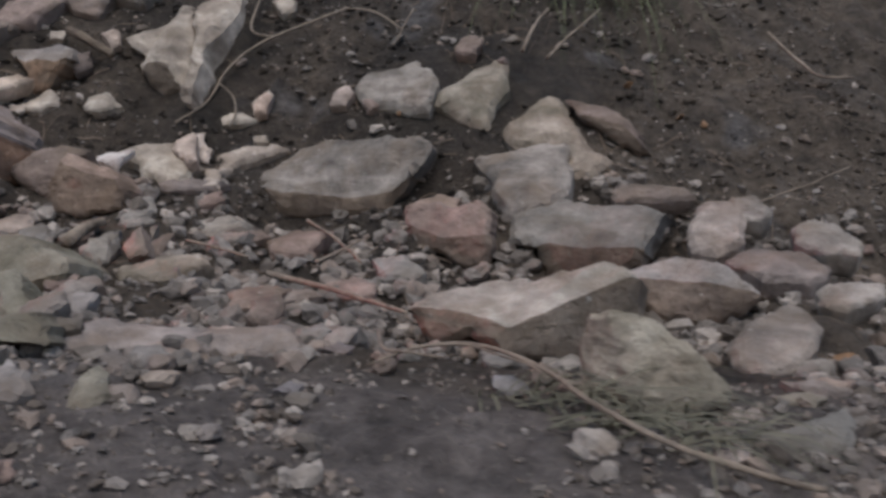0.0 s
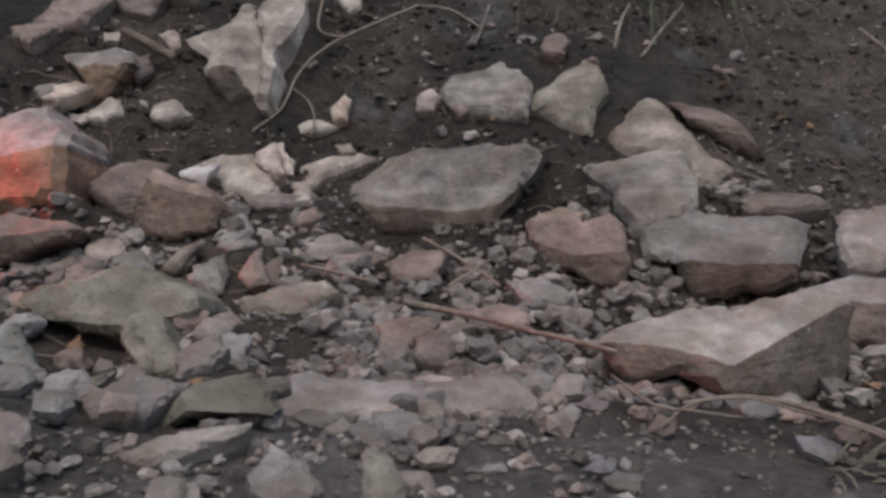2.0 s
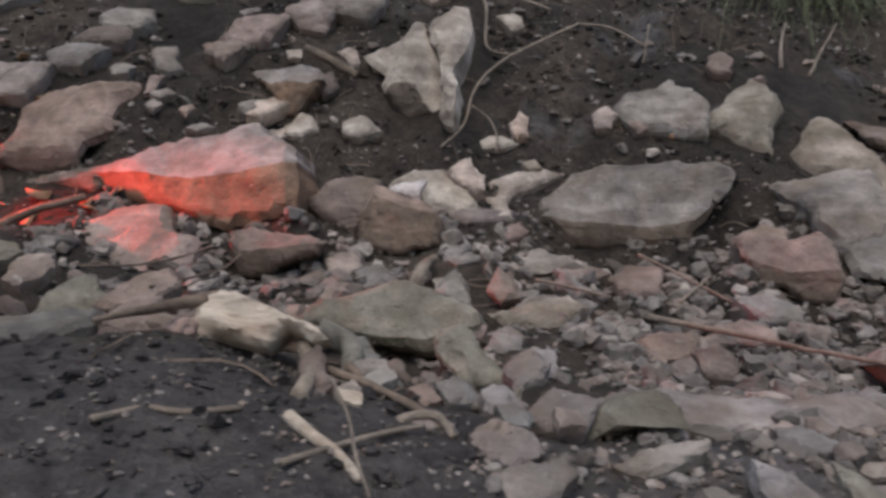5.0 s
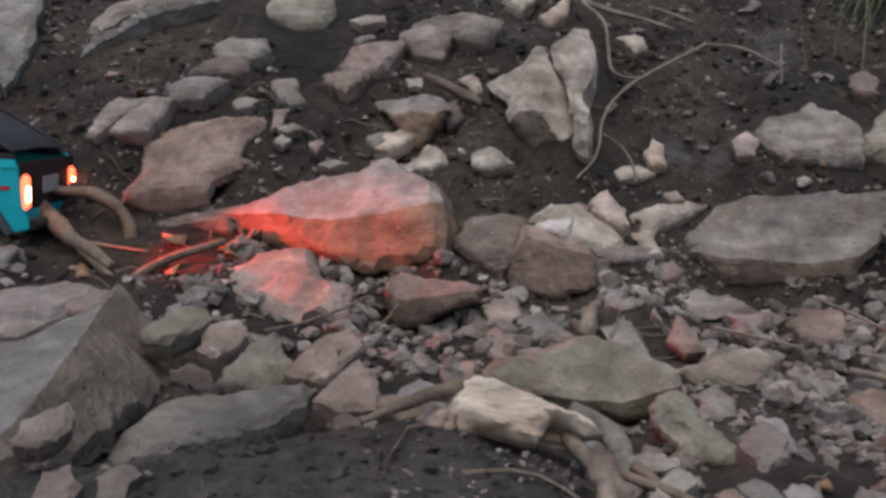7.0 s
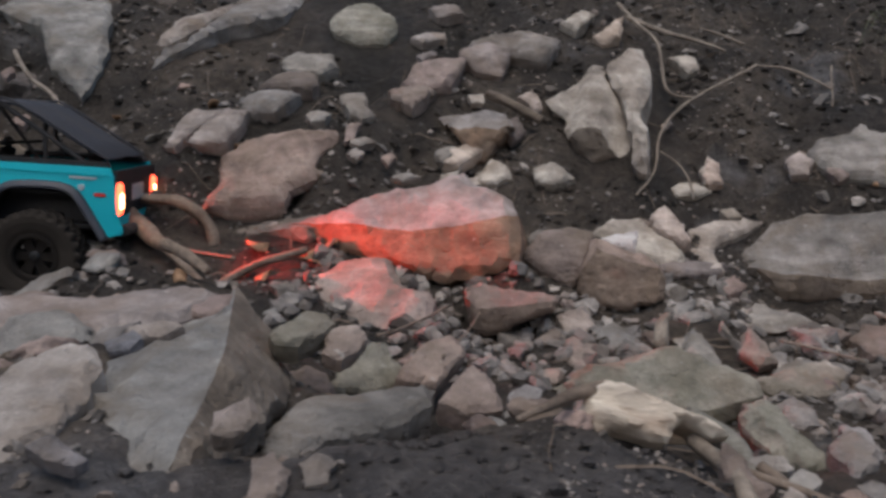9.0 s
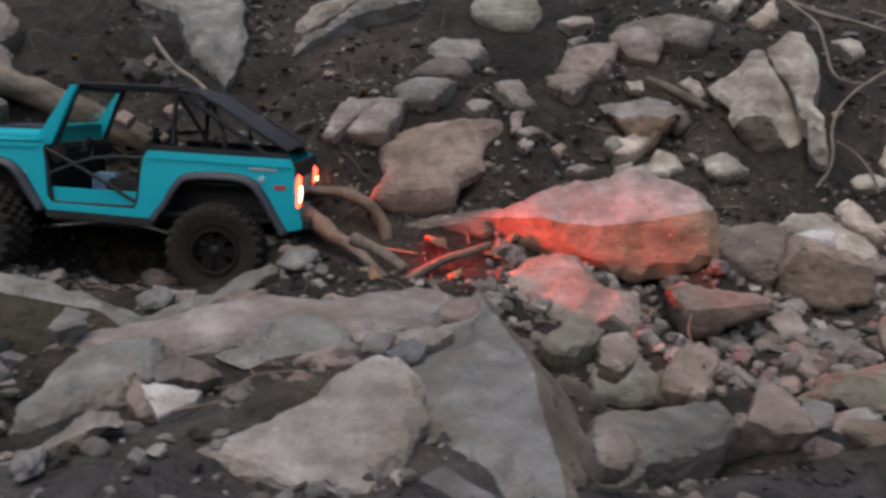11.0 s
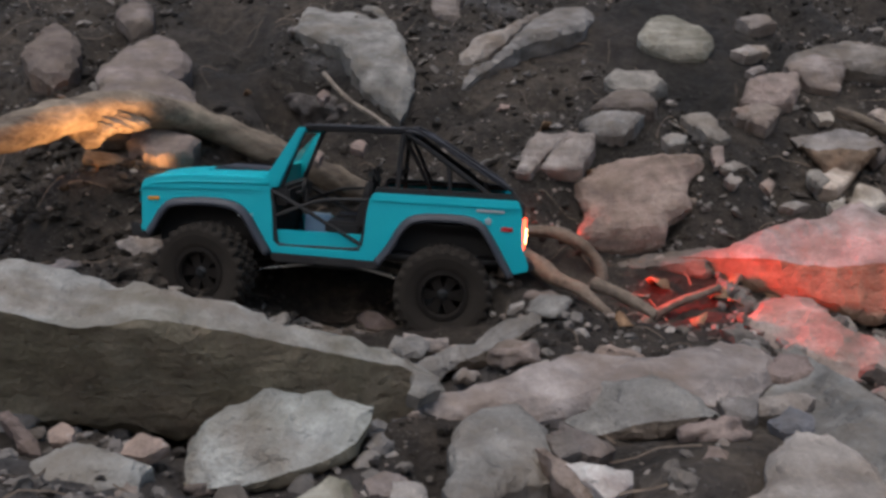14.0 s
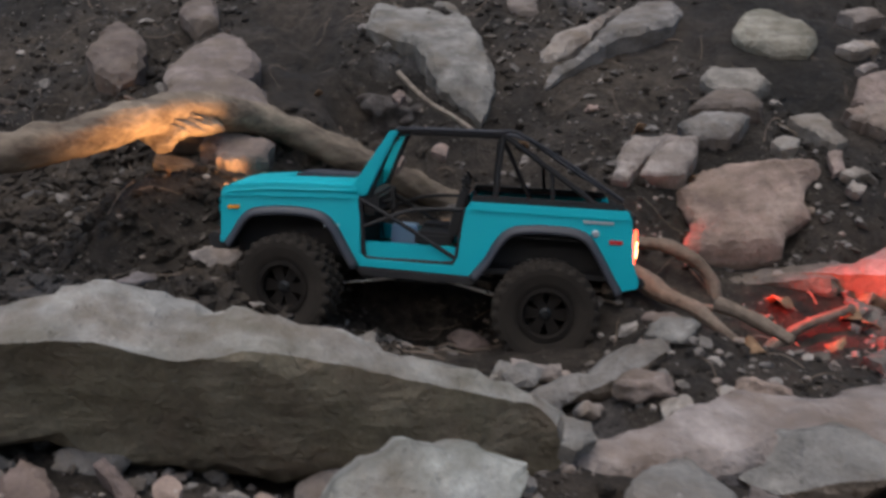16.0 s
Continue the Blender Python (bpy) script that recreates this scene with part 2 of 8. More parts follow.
def lamp_material(name, colour, glow, strength):
    m, nt, b = material(name)
    b.inputs["Base Color"].default_value = (*colour, 1)
    b.inputs["Roughness"].default_value = 0.25
    b.inputs["Emission Color"].default_value = (*glow, 1)
    b.inputs["Emission Strength"].default_value = strength
    return m


SOIL = soil_material()
WOOD = {
    "bark": wood_material("weathered_bark", (0.065, 0.045, 0.032), (0.27, 0.212, 0.158), 0.8, 2.0, 0.3),
    "root": wood_material("bare_root", (0.1, 0.07, 0.05), (0.22, 0.165, 0.125), 0.75),
    "bone": wood_material("pale_driftwood", (0.33, 0.245, 0.18), (0.64, 0.565, 0.47), 0.7, 1.4, 0.25),
    "grey_root": wood_material("grey_root", (0.09, 0.082, 0.066), (0.24, 0.22, 0.185), 0.85, 1.0),
    "twig": wood_material("dry_twig", (0.13, 0.1, 0.077), (0.27, 0.22, 0.175)),
}
STONE["driftwood"] = WOOD["bone"]
STONE["bark"] = WOOD["bark"]
GRASS = wood_material("grass_blade", (0.06, 0.085, 0.035), (0.17, 0.185, 0.09), 0.6)
DRY_GRASS = wood_material("dry_grass_blade", (0.066, 0.065, 0.042), (0.15, 0.138, 0.098), 0.6)
LEAF = wood_material("dry_leaf", (0.15, 0.08, 0.04), (0.3, 0.18, 0.1), 0.7)
TEAL = plain_material("teal_paint", (0.0, 0.4, 0.46), 0.5, dust=0.03, coat=0.05, shine=0.3)
TRIM = plain_material("black_plastic", (0.016, 0.015, 0.016), 0.6, grain=0.15, dust=0.16, shine=0.35)
FLARE = plain_material("dark_grey_plastic", (0.035, 0.038, 0.05), 0.55, grain=0.2, dust=0.25)
RUBBER = plain_material("dusty_rubber", (0.026, 0.021, 0.017), 0.95, grain=0.4, dust=0.16, shine=0.15)
CLOTH = plain_material("black_canvas", (0.02, 0.021, 0.028), 0.8, grain=0.5, dust=0.2)
RIM = plain_material("gunmetal_rim", (0.017, 0.014, 0.012), 0.9, metal=0.0, dust=0.1, shine=0.1)
STEEL = plain_material("bare_steel", (0.55, 0.54, 0.52), 0.28, metal=1.0, dust=0.1)
SILVER = plain_material("silver_paint", (0.45, 0.5, 0.52), 0.35, metal=0.4)
CHASSIS = plain_material("black_metal", (0.02, 0.02, 0.02), 0.45, metal=0.5, dust=0.3)
PALE_BLUE = plain_material("pale_blue_plastic", (0.2, 0.32, 0.45), 0.4)
AMBER = plain_material("amber_lens", (0.7, 0.32, 0.03), 0.3)
RED_LENS = plain_material("red_lens", (0.5, 0.03, 0.03), 0.3)
HEADLAMP = lamp_material("lit_headlamp", (0.9, 0.8, 0.6), (1.0, 0.72, 0.38), HEAD_GLOW)
TAILLAMP = lamp_material("lit_tail_lamp", (0.7, 0.05, 0.03), (1.0, 0.1, 0.045), TAIL_GLOW)
TAILCORE = lamp_material("tail_lamp_core", (1.0, 0.7, 0.4), (1.0, 0.55, 0.25), TAIL_GLOW * 2.0)


def glass_material():
    m, nt, b = material("window_glass")
    b.inputs["Base Color"].default_value = (0.9, 0.95, 0.95, 1)
    b.inputs["Transmission Weight"].default_value = 1.0
    b.inputs["Roughness"].default_value = 0.04
    b.inputs["IOR"].default_value = 1.2
    return m


GLASS = glass_material()


# ---- mesh helpers ----
def mesh_object(name, bm, mat, parent=None, smooth=True, label=""):
    me = bpy.data.meshes.new(name)
    bm.to_mesh(me)
    bm.free()
    me.materials.append(mat)
    if smooth:
        me.shade_smooth()
    ob = new(name, me)
    if parent:
        ob.parent = parent
    if label:
        ob["label"] = label
    return ob


def part(name, bm, mat, parent, label="", smooth=False):
    return mesh_object(name, bm, mat, parent, smooth, label)


def pipe(path, radii, sides=8, rough=0.0, seed=0):
    """A tube of changing radius along a path, with closed ends."""
    bm = bmesh.new()
    path = [Vector(p) for p in path]
    rings, up = [], Vector((0.13, 0.21, 0.97))
    for i, p in enumerate(path):
        d = (path[min(i + 1, len(path) - 1)] - path[max(i - 1, 0)]).normalized()
        a = d.cross(up).normalized() if abs(d.dot(up)) < 0.98 else d.orthogonal().normalized()
        b = d.cross(a)
        ring = []
        for k in range(sides):
            w = 2 * math.pi * k / sides
            r = radii[i]
            if rough:
                r *= 1 + rough * noise.noise(Vector((seed * 3.1 + p.x * 30, p.y * 30 + k * 0.9, p.z * 30)))
            ring.append(bm.verts.new(p + (a * math.cos(w) + b * math.sin(w)) * r))
        rings.append(ring)
    for r0, r1 in zip(rings, rings[1:]):
        for k in range(sides):
            bm.faces.new((r0[k], r0[(k + 1) % sides], r1[(k + 1) % sides], r1[k]))
    bm.faces.new(rings[0][::-1])
    bm.faces.new(rings[-1])
    bmesh.ops.recalc_face_normals(bm, faces=bm.faces)
    return bm


def curve(points, steps=5):
    """Points along a smooth line through the given ones."""
    p = [Vector(q) for q in points]
    out = []
    for i in range(len(p) - 1):
        a, b, c, d = p[max(i - 1, 0)], p[i], p[i + 1], p[min(i + 2, len(p) - 1)]
        for k in range(steps):
            t = k / steps
            out.append(0.5 * (2 * b + (c - a) * t + (2 * a - 5 * b + 4 * c - d) * t * t + (3 * b - a - 3 * c + d) * t ** 3))
    return out + [p[-1]]


# ---- the plan of the stones, outlined and placed to fit the camera's view: place, turn, outline of the face, stone, thickness, slope above and below the edge, the edge, slope along it (for an edged block 1.0 lays its top in one plane), side cuts ----
STONES = []


def stone(name, place, turn, outline, kind, depth, top, front, edge, tilt, cuts, label):
    STONES.append((name, Vector(place), turn, outline, kind, depth, top, front, edge, tilt, cuts, label))


STICKS = []


def stick(name, points, r0, r1, kind, label):
    STICKS.append((name, points, r0, r1, kind, label))


stone('stone', (0.049, 1.572, 0.363), -15.5, [(-0.023, 0.016), (0.008, 0.021), (0.023, 0.004), (0.018, -0.018), (-0.017, -0.018)], 'tan', 0.025, 1.37, 1.37, None, 0.24, [], 'small tan limestone stone half sunk in the earth bank')
stone('rock', (-0.075, 1.482, 0.287), -13.3, [(-0.090, -0.002), (-0.068, 0.023), (-0.019, 0.032), (0.006, 0.053), (0.017, 0.040), (0.045, 0.033), (0.069, 0.005), (0.065, -0.048), (0.029, -0.049), (-0.008, -0.038), (-0.050, -0.037)], 'pale', 0.088, 1.24, 1.24, None, 0.0, [], 'rough pale limestone rock half sunk in the earth bank')
stone('rock', (0.054, 1.459, 0.272), -18.4, [(-0.063, 0.000), (-0.045, 0.015), (-0.018, 0.050), (0.032, 0.077), (0.043, 0.038), (0.059, 0.008), (0.042, -0.015), (0.040, -0.058), (0.003, -0.049), (-0.033, -0.032), (-0.058, -0.020)], 'olive', 0.066, 1.34, 1.34, None, 0.135, [], 'rough olive limestone rock half sunk in the earth bank')
stone('stone', (-0.126, 1.462, 0.254), -9.8, [(-0.018, 0.007), (0.003, 0.012), (0.017, -0.003), (-0.002, -0.014)], 'tan', 0.019, 1.23, 1.23, None, -0.07, [], 'small tan limestone stone half sunk in the earth bank')
stone('rock', (0.192, 1.359, 0.197), -25.0, [(-0.096, 0.013), (-0.082, 0.050), (-0.063, 0.084), (-0.039, 0.073), (-0.006, 0.044), (0.016, 0.021), (0.042, -0.005), (0.066, -0.022), (0.091, -0.034), (0.073, -0.054), (0.042, -0.063), (0.013, -0.038), (-0.025, -0.021), (-0.058, -0.019)], 'olive', 0.098, 1.45, 1.45, None, 0.255, [], 'rough olive-grey limestone rock half sunk in the earth bank')
stone('rock', (0.268, 1.382, 0.221), -27.2, [(-0.081, 0.041), (-0.054, 0.035), (-0.010, 0.029), (0.025, 0.010), (0.052, -0.014), (0.070, -0.051), (0.053, -0.061), (0.018, -0.037), (-0.016, -0.015), (-0.047, 0.002)], 'brown', 0.078, 1.5, 0.1, [(-0.081, 0.025), (-0.043, 0.009), (0.000, -0.000), (0.034, -0.010), (0.073, -0.051)], 0.0, [], 'rough brown limestone rock half sunk in the earth bank')
stone('rock', (0.138, 1.270, 0.144), -20.9, [(-0.117, 0.023), (-0.080, 0.027), (-0.044, 0.034), (-0.008, 0.043), (0.038, 0.046), (0.057, 0.012), (0.060, -0.025), (0.037, -0.047), (0.002, -0.058), (-0.022, -0.062), (-0.049, -0.032), (-0.070, -0.004)], 'grey', 0.09, 1.5, 1.5, None, 0.0, [], 'rough grey limestone rock lying in rubble below the bank')
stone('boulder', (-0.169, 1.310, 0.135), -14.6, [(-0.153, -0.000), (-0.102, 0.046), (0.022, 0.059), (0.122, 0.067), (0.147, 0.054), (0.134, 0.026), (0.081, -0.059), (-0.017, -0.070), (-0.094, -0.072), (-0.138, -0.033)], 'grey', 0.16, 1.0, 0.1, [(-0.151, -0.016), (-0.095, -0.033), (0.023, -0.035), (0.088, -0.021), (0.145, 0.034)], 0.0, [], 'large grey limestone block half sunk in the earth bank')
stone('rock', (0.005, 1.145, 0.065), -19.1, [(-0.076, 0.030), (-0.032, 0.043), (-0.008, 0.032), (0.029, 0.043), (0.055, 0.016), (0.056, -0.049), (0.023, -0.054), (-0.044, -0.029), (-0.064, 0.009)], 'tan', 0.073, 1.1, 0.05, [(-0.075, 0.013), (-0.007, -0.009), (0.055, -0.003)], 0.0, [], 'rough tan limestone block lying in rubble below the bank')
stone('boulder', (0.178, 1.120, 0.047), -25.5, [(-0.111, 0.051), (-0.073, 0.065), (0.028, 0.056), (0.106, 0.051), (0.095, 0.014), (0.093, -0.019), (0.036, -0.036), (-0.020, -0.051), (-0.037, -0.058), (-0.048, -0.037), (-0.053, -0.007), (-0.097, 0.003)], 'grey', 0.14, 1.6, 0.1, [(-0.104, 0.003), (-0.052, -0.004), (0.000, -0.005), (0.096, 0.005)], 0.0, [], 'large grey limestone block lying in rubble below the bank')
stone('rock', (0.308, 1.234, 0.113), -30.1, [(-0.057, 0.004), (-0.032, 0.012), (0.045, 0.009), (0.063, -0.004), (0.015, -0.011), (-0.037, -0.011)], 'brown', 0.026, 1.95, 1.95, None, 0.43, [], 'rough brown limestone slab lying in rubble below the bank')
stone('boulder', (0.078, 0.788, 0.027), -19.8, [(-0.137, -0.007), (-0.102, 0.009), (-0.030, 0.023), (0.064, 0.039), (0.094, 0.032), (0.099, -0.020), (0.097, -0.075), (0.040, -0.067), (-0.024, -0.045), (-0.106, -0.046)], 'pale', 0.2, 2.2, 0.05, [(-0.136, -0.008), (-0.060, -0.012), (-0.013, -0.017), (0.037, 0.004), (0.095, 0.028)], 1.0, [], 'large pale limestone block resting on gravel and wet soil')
stone('rock', (0.122, 0.572, 0.052), -19.9, [(-0.028, -0.036), (-0.028, -0.001), (-0.022, 0.018), (-0.008, 0.023), (0.009, 0.022), (0.025, 0.019), (0.049, 0.006), (0.062, -0.004), (0.074, -0.016), (0.080, -0.024), (0.078, -0.033), (0.063, -0.039), (0.050, -0.055), (0.037, -0.056), (0.023, -0.050), (0.004, -0.044), (-0.013, -0.049), (-0.026, -0.043)], 'olive', 0.07, 0.45, 0.45, None, 0.0, [(-0.6, -0.3, 0.0)], 'rough olive-grey limestone block resting on gravel and wet soil')
stone('stone', (0.050, 0.600, 0.013), -12.1, [(-0.015, 0.005), (-0.000, 0.006), (0.012, 0.002), (0.015, -0.003), (0.000, -0.004), (-0.012, -0.001)], 'blue', 0.015, 2.0, 2.0, None, 0.0, [], 'smooth bluish stone lying beside a dry stick')
stone('rock', (0.289, 0.951, 0.018), -16.9, [(-0.075, 0.023), (-0.017, 0.039), (0.048, 0.026), (0.085, 0.000), (0.050, -0.028), (0.019, -0.046), (-0.045, -0.034), (-0.072, -0.015)], 'grey', 0.088, 1.6, 0.1, [(-0.073, 0.012), (0.017, 0.010), (0.085, 0.000)], 0.0, [], 'rough grey limestone block lying in rubble below the bank')
stone('rock', (0.315, 0.765, 0.007), -22.4, [(-0.045, -0.006), (-0.023, 0.013), (0.012, 0.026), (0.038, 0.015), (0.043, 0.010), (0.024, -0.013), (-0.004, -0.021), (-0.034, -0.015)], 'grey', 0.049, 2.5, 2.5, None, 0.19, [], 'rough grey limestone rock resting on gravel and wet soil')
stone('rock', (0.424, 1.024, 0.038), -22.5, [(-0.067, 0.004), (-0.031, 0.016), (0.023, 0.015), (0.059, 0.001), (0.036, -0.015), (-0.020, -0.015)], 'grey', 0.035, 2.5, 2.5, None, 0.09, [], 'rough grey limestone slab lying in rubble below the bank')
stone('stone', (0.381, 1.141, 0.073), -18.5, [(-0.030, 0.028), (0.014, 0.032), (0.037, 0.013), (0.029, -0.018), (0.001, -0.029), (-0.031, -0.025)], 'pale', 0.037, 2.46, 2.46, None, 0.09, [], 'small pale limestone stone lying in rubble below the bank')
stone('stone', (0.439, 1.176, 0.095), -20.5, [(-0.031, 0.011), (0.007, 0.017), (0.030, -0.002), (0.016, -0.015), (-0.014, -0.014)], 'grey', 0.034, 2.21, 2.21, None, 0.15, [], 'small grey limestone stone lying in rubble below the bank')
stone('rock', (0.505, 1.080, 0.065), -25.0, [(-0.045, 0.010), (-0.018, 0.020), (0.018, 0.012), (0.045, -0.005), (0.038, -0.016), (-0.001, -0.015), (-0.039, -0.005)], 'grey', 0.04, 2.5, 2.5, None, 0.15, [], 'rough grey limestone slab lying in rubble below the bank')
stone('rock', (0.463, 0.925, 0.019), -26.6, [(-0.036, 0.003), (-0.004, 0.011), (0.036, 0.011), (0.036, 0.001), (-0.002, -0.014), (-0.031, -0.009)], 'grey', 0.027, 2.5, 2.5, None, 0.1, [], 'rough grey limestone slab resting on gravel and wet soil')
stone('stone', (0.171, 0.467, 0.016), -20.1, [(-0.013, 0.000), (-0.003, 0.005), (0.010, 0.003), (0.009, -0.003), (-0.001, -0.006)], 'pale', 0.012, 2.5, 2.5, None, 0.33, [], 'small pale limestone stone resting on gravel and wet soil')
stone('stone', (0.230, 0.498, 0.012), -24.8, [(-0.037, 0.002), (-0.005, 0.006), (0.021, 0.012), (0.028, 0.007), (0.022, -0.005), (-0.003, -0.010), (-0.022, -0.006)], 'grey', 0.024, 2.5, 2.5, None, 0.37, [], 'small grey limestone slab resting on gravel and wet soil')
stone('stone', (0.251, 0.559, 0.015), -24.2, [(-0.018, 0.002), (0.004, 0.004), (0.018, 0.002), (0.008, -0.004), (-0.010, -0.004)], 'olive', 0.009, 2.5, 2.5, None, 0.35, [], 'small olive-grey limestone slab resting on gravel and wet soil')
stone('stone', (0.288, 0.609, 0.010), -25.3, [(-0.030, 0.003), (-0.002, 0.004), (0.025, -0.001), (0.021, -0.004), (-0.009, -0.002)], 'grey', 0.009, 2.5, 2.5, None, 0.33, [], 'small grey limestone slab resting on gravel and wet soil')
stone('stone', (-0.320, 1.488, 0.253), 6.1, [(-0.018, -0.004), (0.002, 0.025), (0.017, 0.015), (0.008, -0.018), (-0.009, -0.022)], 'cream', 0.019, 1.11, 1.11, None, -0.18, [], 'small cream limestone stone half sunk in the earth bank')
stone('stone', (-0.445, 1.205, 0.087), 13.9, [(-0.026, -0.012), (-0.010, 0.017), (0.016, 0.019), (0.026, -0.000), (-0.001, -0.019)], 'grey', 0.028, 2.5, 2.5, None, 0.12, [], 'small grey limestone stone lying in rubble below the bank')
stone('stone', (-0.391, 1.120, 0.057), 12.1, [(-0.012, 0.013), (-0.001, 0.017), (0.012, -0.014), (-0.000, -0.014)], 'pale', 0.013, 2.5, 2.5, None, 0.0, [], 'small pale limestone stone lying in rubble below the bank')
stone('stone', (-0.449, 1.073, 0.052), 15.9, [(-0.025, 0.003), (0.001, 0.014), (0.020, 0.016), (0.013, -0.013), (-0.008, -0.014)], 'pale', 0.025, 2.5, 2.5, None, -0.05, [], 'small pale limestone stone lying in rubble below the bank')
stone('stone', (-0.438, 0.935, 0.036), 17.7, [(-0.018, 0.004), (0.001, 0.011), (0.020, 0.001), (0.008, -0.009), (-0.013, -0.007)], 'tan', 0.021, 2.5, 2.5, None, 0.11, [], 'small tan limestone stone resting on gravel and wet soil')
stone('rock', (-0.058, 1.061, 0.028), -6.7, [(-0.043, 0.009), (0.005, 0.013), (0.037, -0.001), (0.027, -0.012), (-0.015, -0.011)], 'grey', 0.027, 2.5, 2.5, None, -0.14, [], 'rough grey limestone slab lying in rubble below the bank')
stone('boulder', (-0.232, 0.693, 0.028), 5.9, [(-0.102, 0.006), (-0.070, 0.012), (-0.035, 0.009), (0.017, 0.005), (0.062, 0.002), (0.100, 0.001), (0.115, -0.008), (0.102, -0.011), (0.063, -0.010), (0.015, -0.006), (-0.048, -0.003), (-0.085, -0.002)], 'grey', 0.04, 5.56, 5.56, None, 0.38, [], 'large grey limestone slab resting on gravel and wet soil')
stone('rock', (-0.345, 0.615, 0.048), -2.3, [(-0.048, -0.027), (-0.032, -0.007), (-0.005, 0.013), (0.023, 0.016), (0.042, -0.003), (0.034, -0.010), (0.003, -0.009), (-0.029, -0.023)], 'olive', 0.047, 1.0, -0.2, [(-0.048, -0.027), (-0.013, -0.004), (0.041, -0.006)], 0.0, [], 'rough olive-grey limestone block resting on gravel and wet soil')
stone('stone', (-0.345, 0.551, 0.050), -2.5, [(-0.032, -0.001), (-0.017, 0.002), (0.007, 0.004), (0.035, 0.004), (0.034, 0.001), (0.010, -0.003), (-0.014, -0.006)], 'pale', 0.03, 2.5, 2.5, None, 0.37, [], 'small pale limestone slab resting on gravel and wet soil')
stone('stone', (-0.392, 0.618, 0.056), 2.7, [(-0.030, 0.002), (-0.003, 0.010), (0.032, 0.002), (0.011, -0.009), (-0.018, -0.005)], 'grey', 0.021, 2.5, 2.5, None, 0.45, [], 'small grey limestone slab resting on gravel and wet soil')
stone('stone', (-0.380, 0.830, 0.028), 1.1, [(-0.025, -0.003), (-0.004, 0.010), (0.020, 0.006), (0.016, -0.008), (-0.015, -0.007)], 'grey', 0.019, 2.5, 2.5, None, 0.3, [], 'small grey limestone slab resting on gravel and wet soil')
stone('stone', (-0.193, 0.880, 0.013), -12.1, [(-0.024, 0.006), (0.005, 0.012), (0.022, -0.003), (0.013, -0.010), (-0.012, -0.008)], 'tan', 0.024, 2.5, 2.5, None, 0.07, [], 'small tan limestone stone resting on gravel and wet soil')
stone('rock', (-0.205, 0.967, 0.012), -10.2, [(-0.046, 0.002), (-0.018, 0.009), (0.046, 0.005), (0.059, 0.001), (0.020, -0.006), (-0.029, -0.010)], 'tan', 0.021, 2.5, 2.5, None, 0.2, [], 'rough tan limestone slab lying in rubble below the bank')
stone('stone', (-0.117, 0.730, 0.021), -20.7, [(-0.016, 0.001), (-0.002, 0.007), (0.013, 0.004), (0.012, -0.004), (-0.008, -0.006)], 'grey', 0.014, 2.5, 2.5, None, -0.06, [], 'small grey limestone slab resting on gravel and wet soil')
stone('stone', (-0.261, 0.601, 0.036), -11.2, [(-0.009, -0.000), (0.000, 0.004), (0.009, 0.000), (0.000, -0.003)], 'pale', 0.008, 2.5, 2.5, None, 0.29, [], 'small pale limestone slab resting on gravel and wet soil')
stone('stone', (-0.466, 0.614, 0.071), 10.5, [(-0.014, 0.006), (0.001, 0.006), (0.015, -0.002), (0.007, -0.006), (-0.009, -0.003)], 'grey', 0.013, 2.5, 2.5, None, 0.55, [], 'small grey limestone slab resting on gravel and wet soil')
stone('stone', (-0.429, 0.586, 0.064), 7.0, [(-0.013, 0.005), (0.001, 0.004), (0.013, -0.003), (0.006, -0.005), (-0.008, -0.002)], 'grey', 0.011, 2.5, 2.5, None, 0.47, [], 'small grey limestone slab resting on gravel and wet soil')
stone('stone', (-0.441, 0.531, 0.066), 9.3, [(-0.021, 0.006), (-0.004, 0.007), (0.019, 0.002), (0.023, -0.005), (0.002, -0.007), (-0.016, -0.002)], 'grey', 0.015, 2.5, 2.5, None, 0.4, [], 'small grey limestone slab resting on gravel and wet soil')
stone('stone', (-0.483, 0.546, 0.072), 13.9, [(-0.014, 0.004), (0.000, 0.005), (0.013, -0.001), (0.009, -0.006), (-0.007, -0.002)], 'grey', 0.011, 2.5, 2.5, None, 0.42, [], 'small grey limestone slab resting on gravel and wet soil')
stone('stone', (-0.433, 0.637, 0.059), 6.7, [(-0.018, 0.002), (0.020, 0.003), (0.013, -0.002), (-0.010, -0.004)], 'olive', 0.008, 2.5, 2.5, None, 0.53, [], 'small olive-grey limestone slab resting on gravel and wet soil')
stone('stone', (-0.535, 0.579, 0.083), 18.5, [(-0.010, 0.003), (0.005, 0.004), (0.009, -0.003), (-0.001, -0.004)], 'pale', 0.009, 2.5, 2.5, None, 0.45, [], 'small pale limestone slab resting on gravel and wet soil')
stone('stone', (-0.406, 0.893, 0.032), 2.8, [(-0.024, -0.003), (-0.007, 0.008), (0.021, 0.003), (0.018, -0.006), (-0.008, -0.006)], 'pale', 0.016, 2.5, 2.5, None, 0.25, [], 'small pale limestone slab resting on gravel and wet soil')
stone('stone', (-0.221, 0.631, 0.029), 5.3, [(-0.017, 0.005), (-0.006, 0.007), (0.011, 0.002), (0.017, -0.005), (0.001, -0.006), (-0.010, -0.002)], 'pale', 0.014, 2.5, 2.5, None, 0.23, [], 'small pale limestone slab resting on gravel and wet soil')
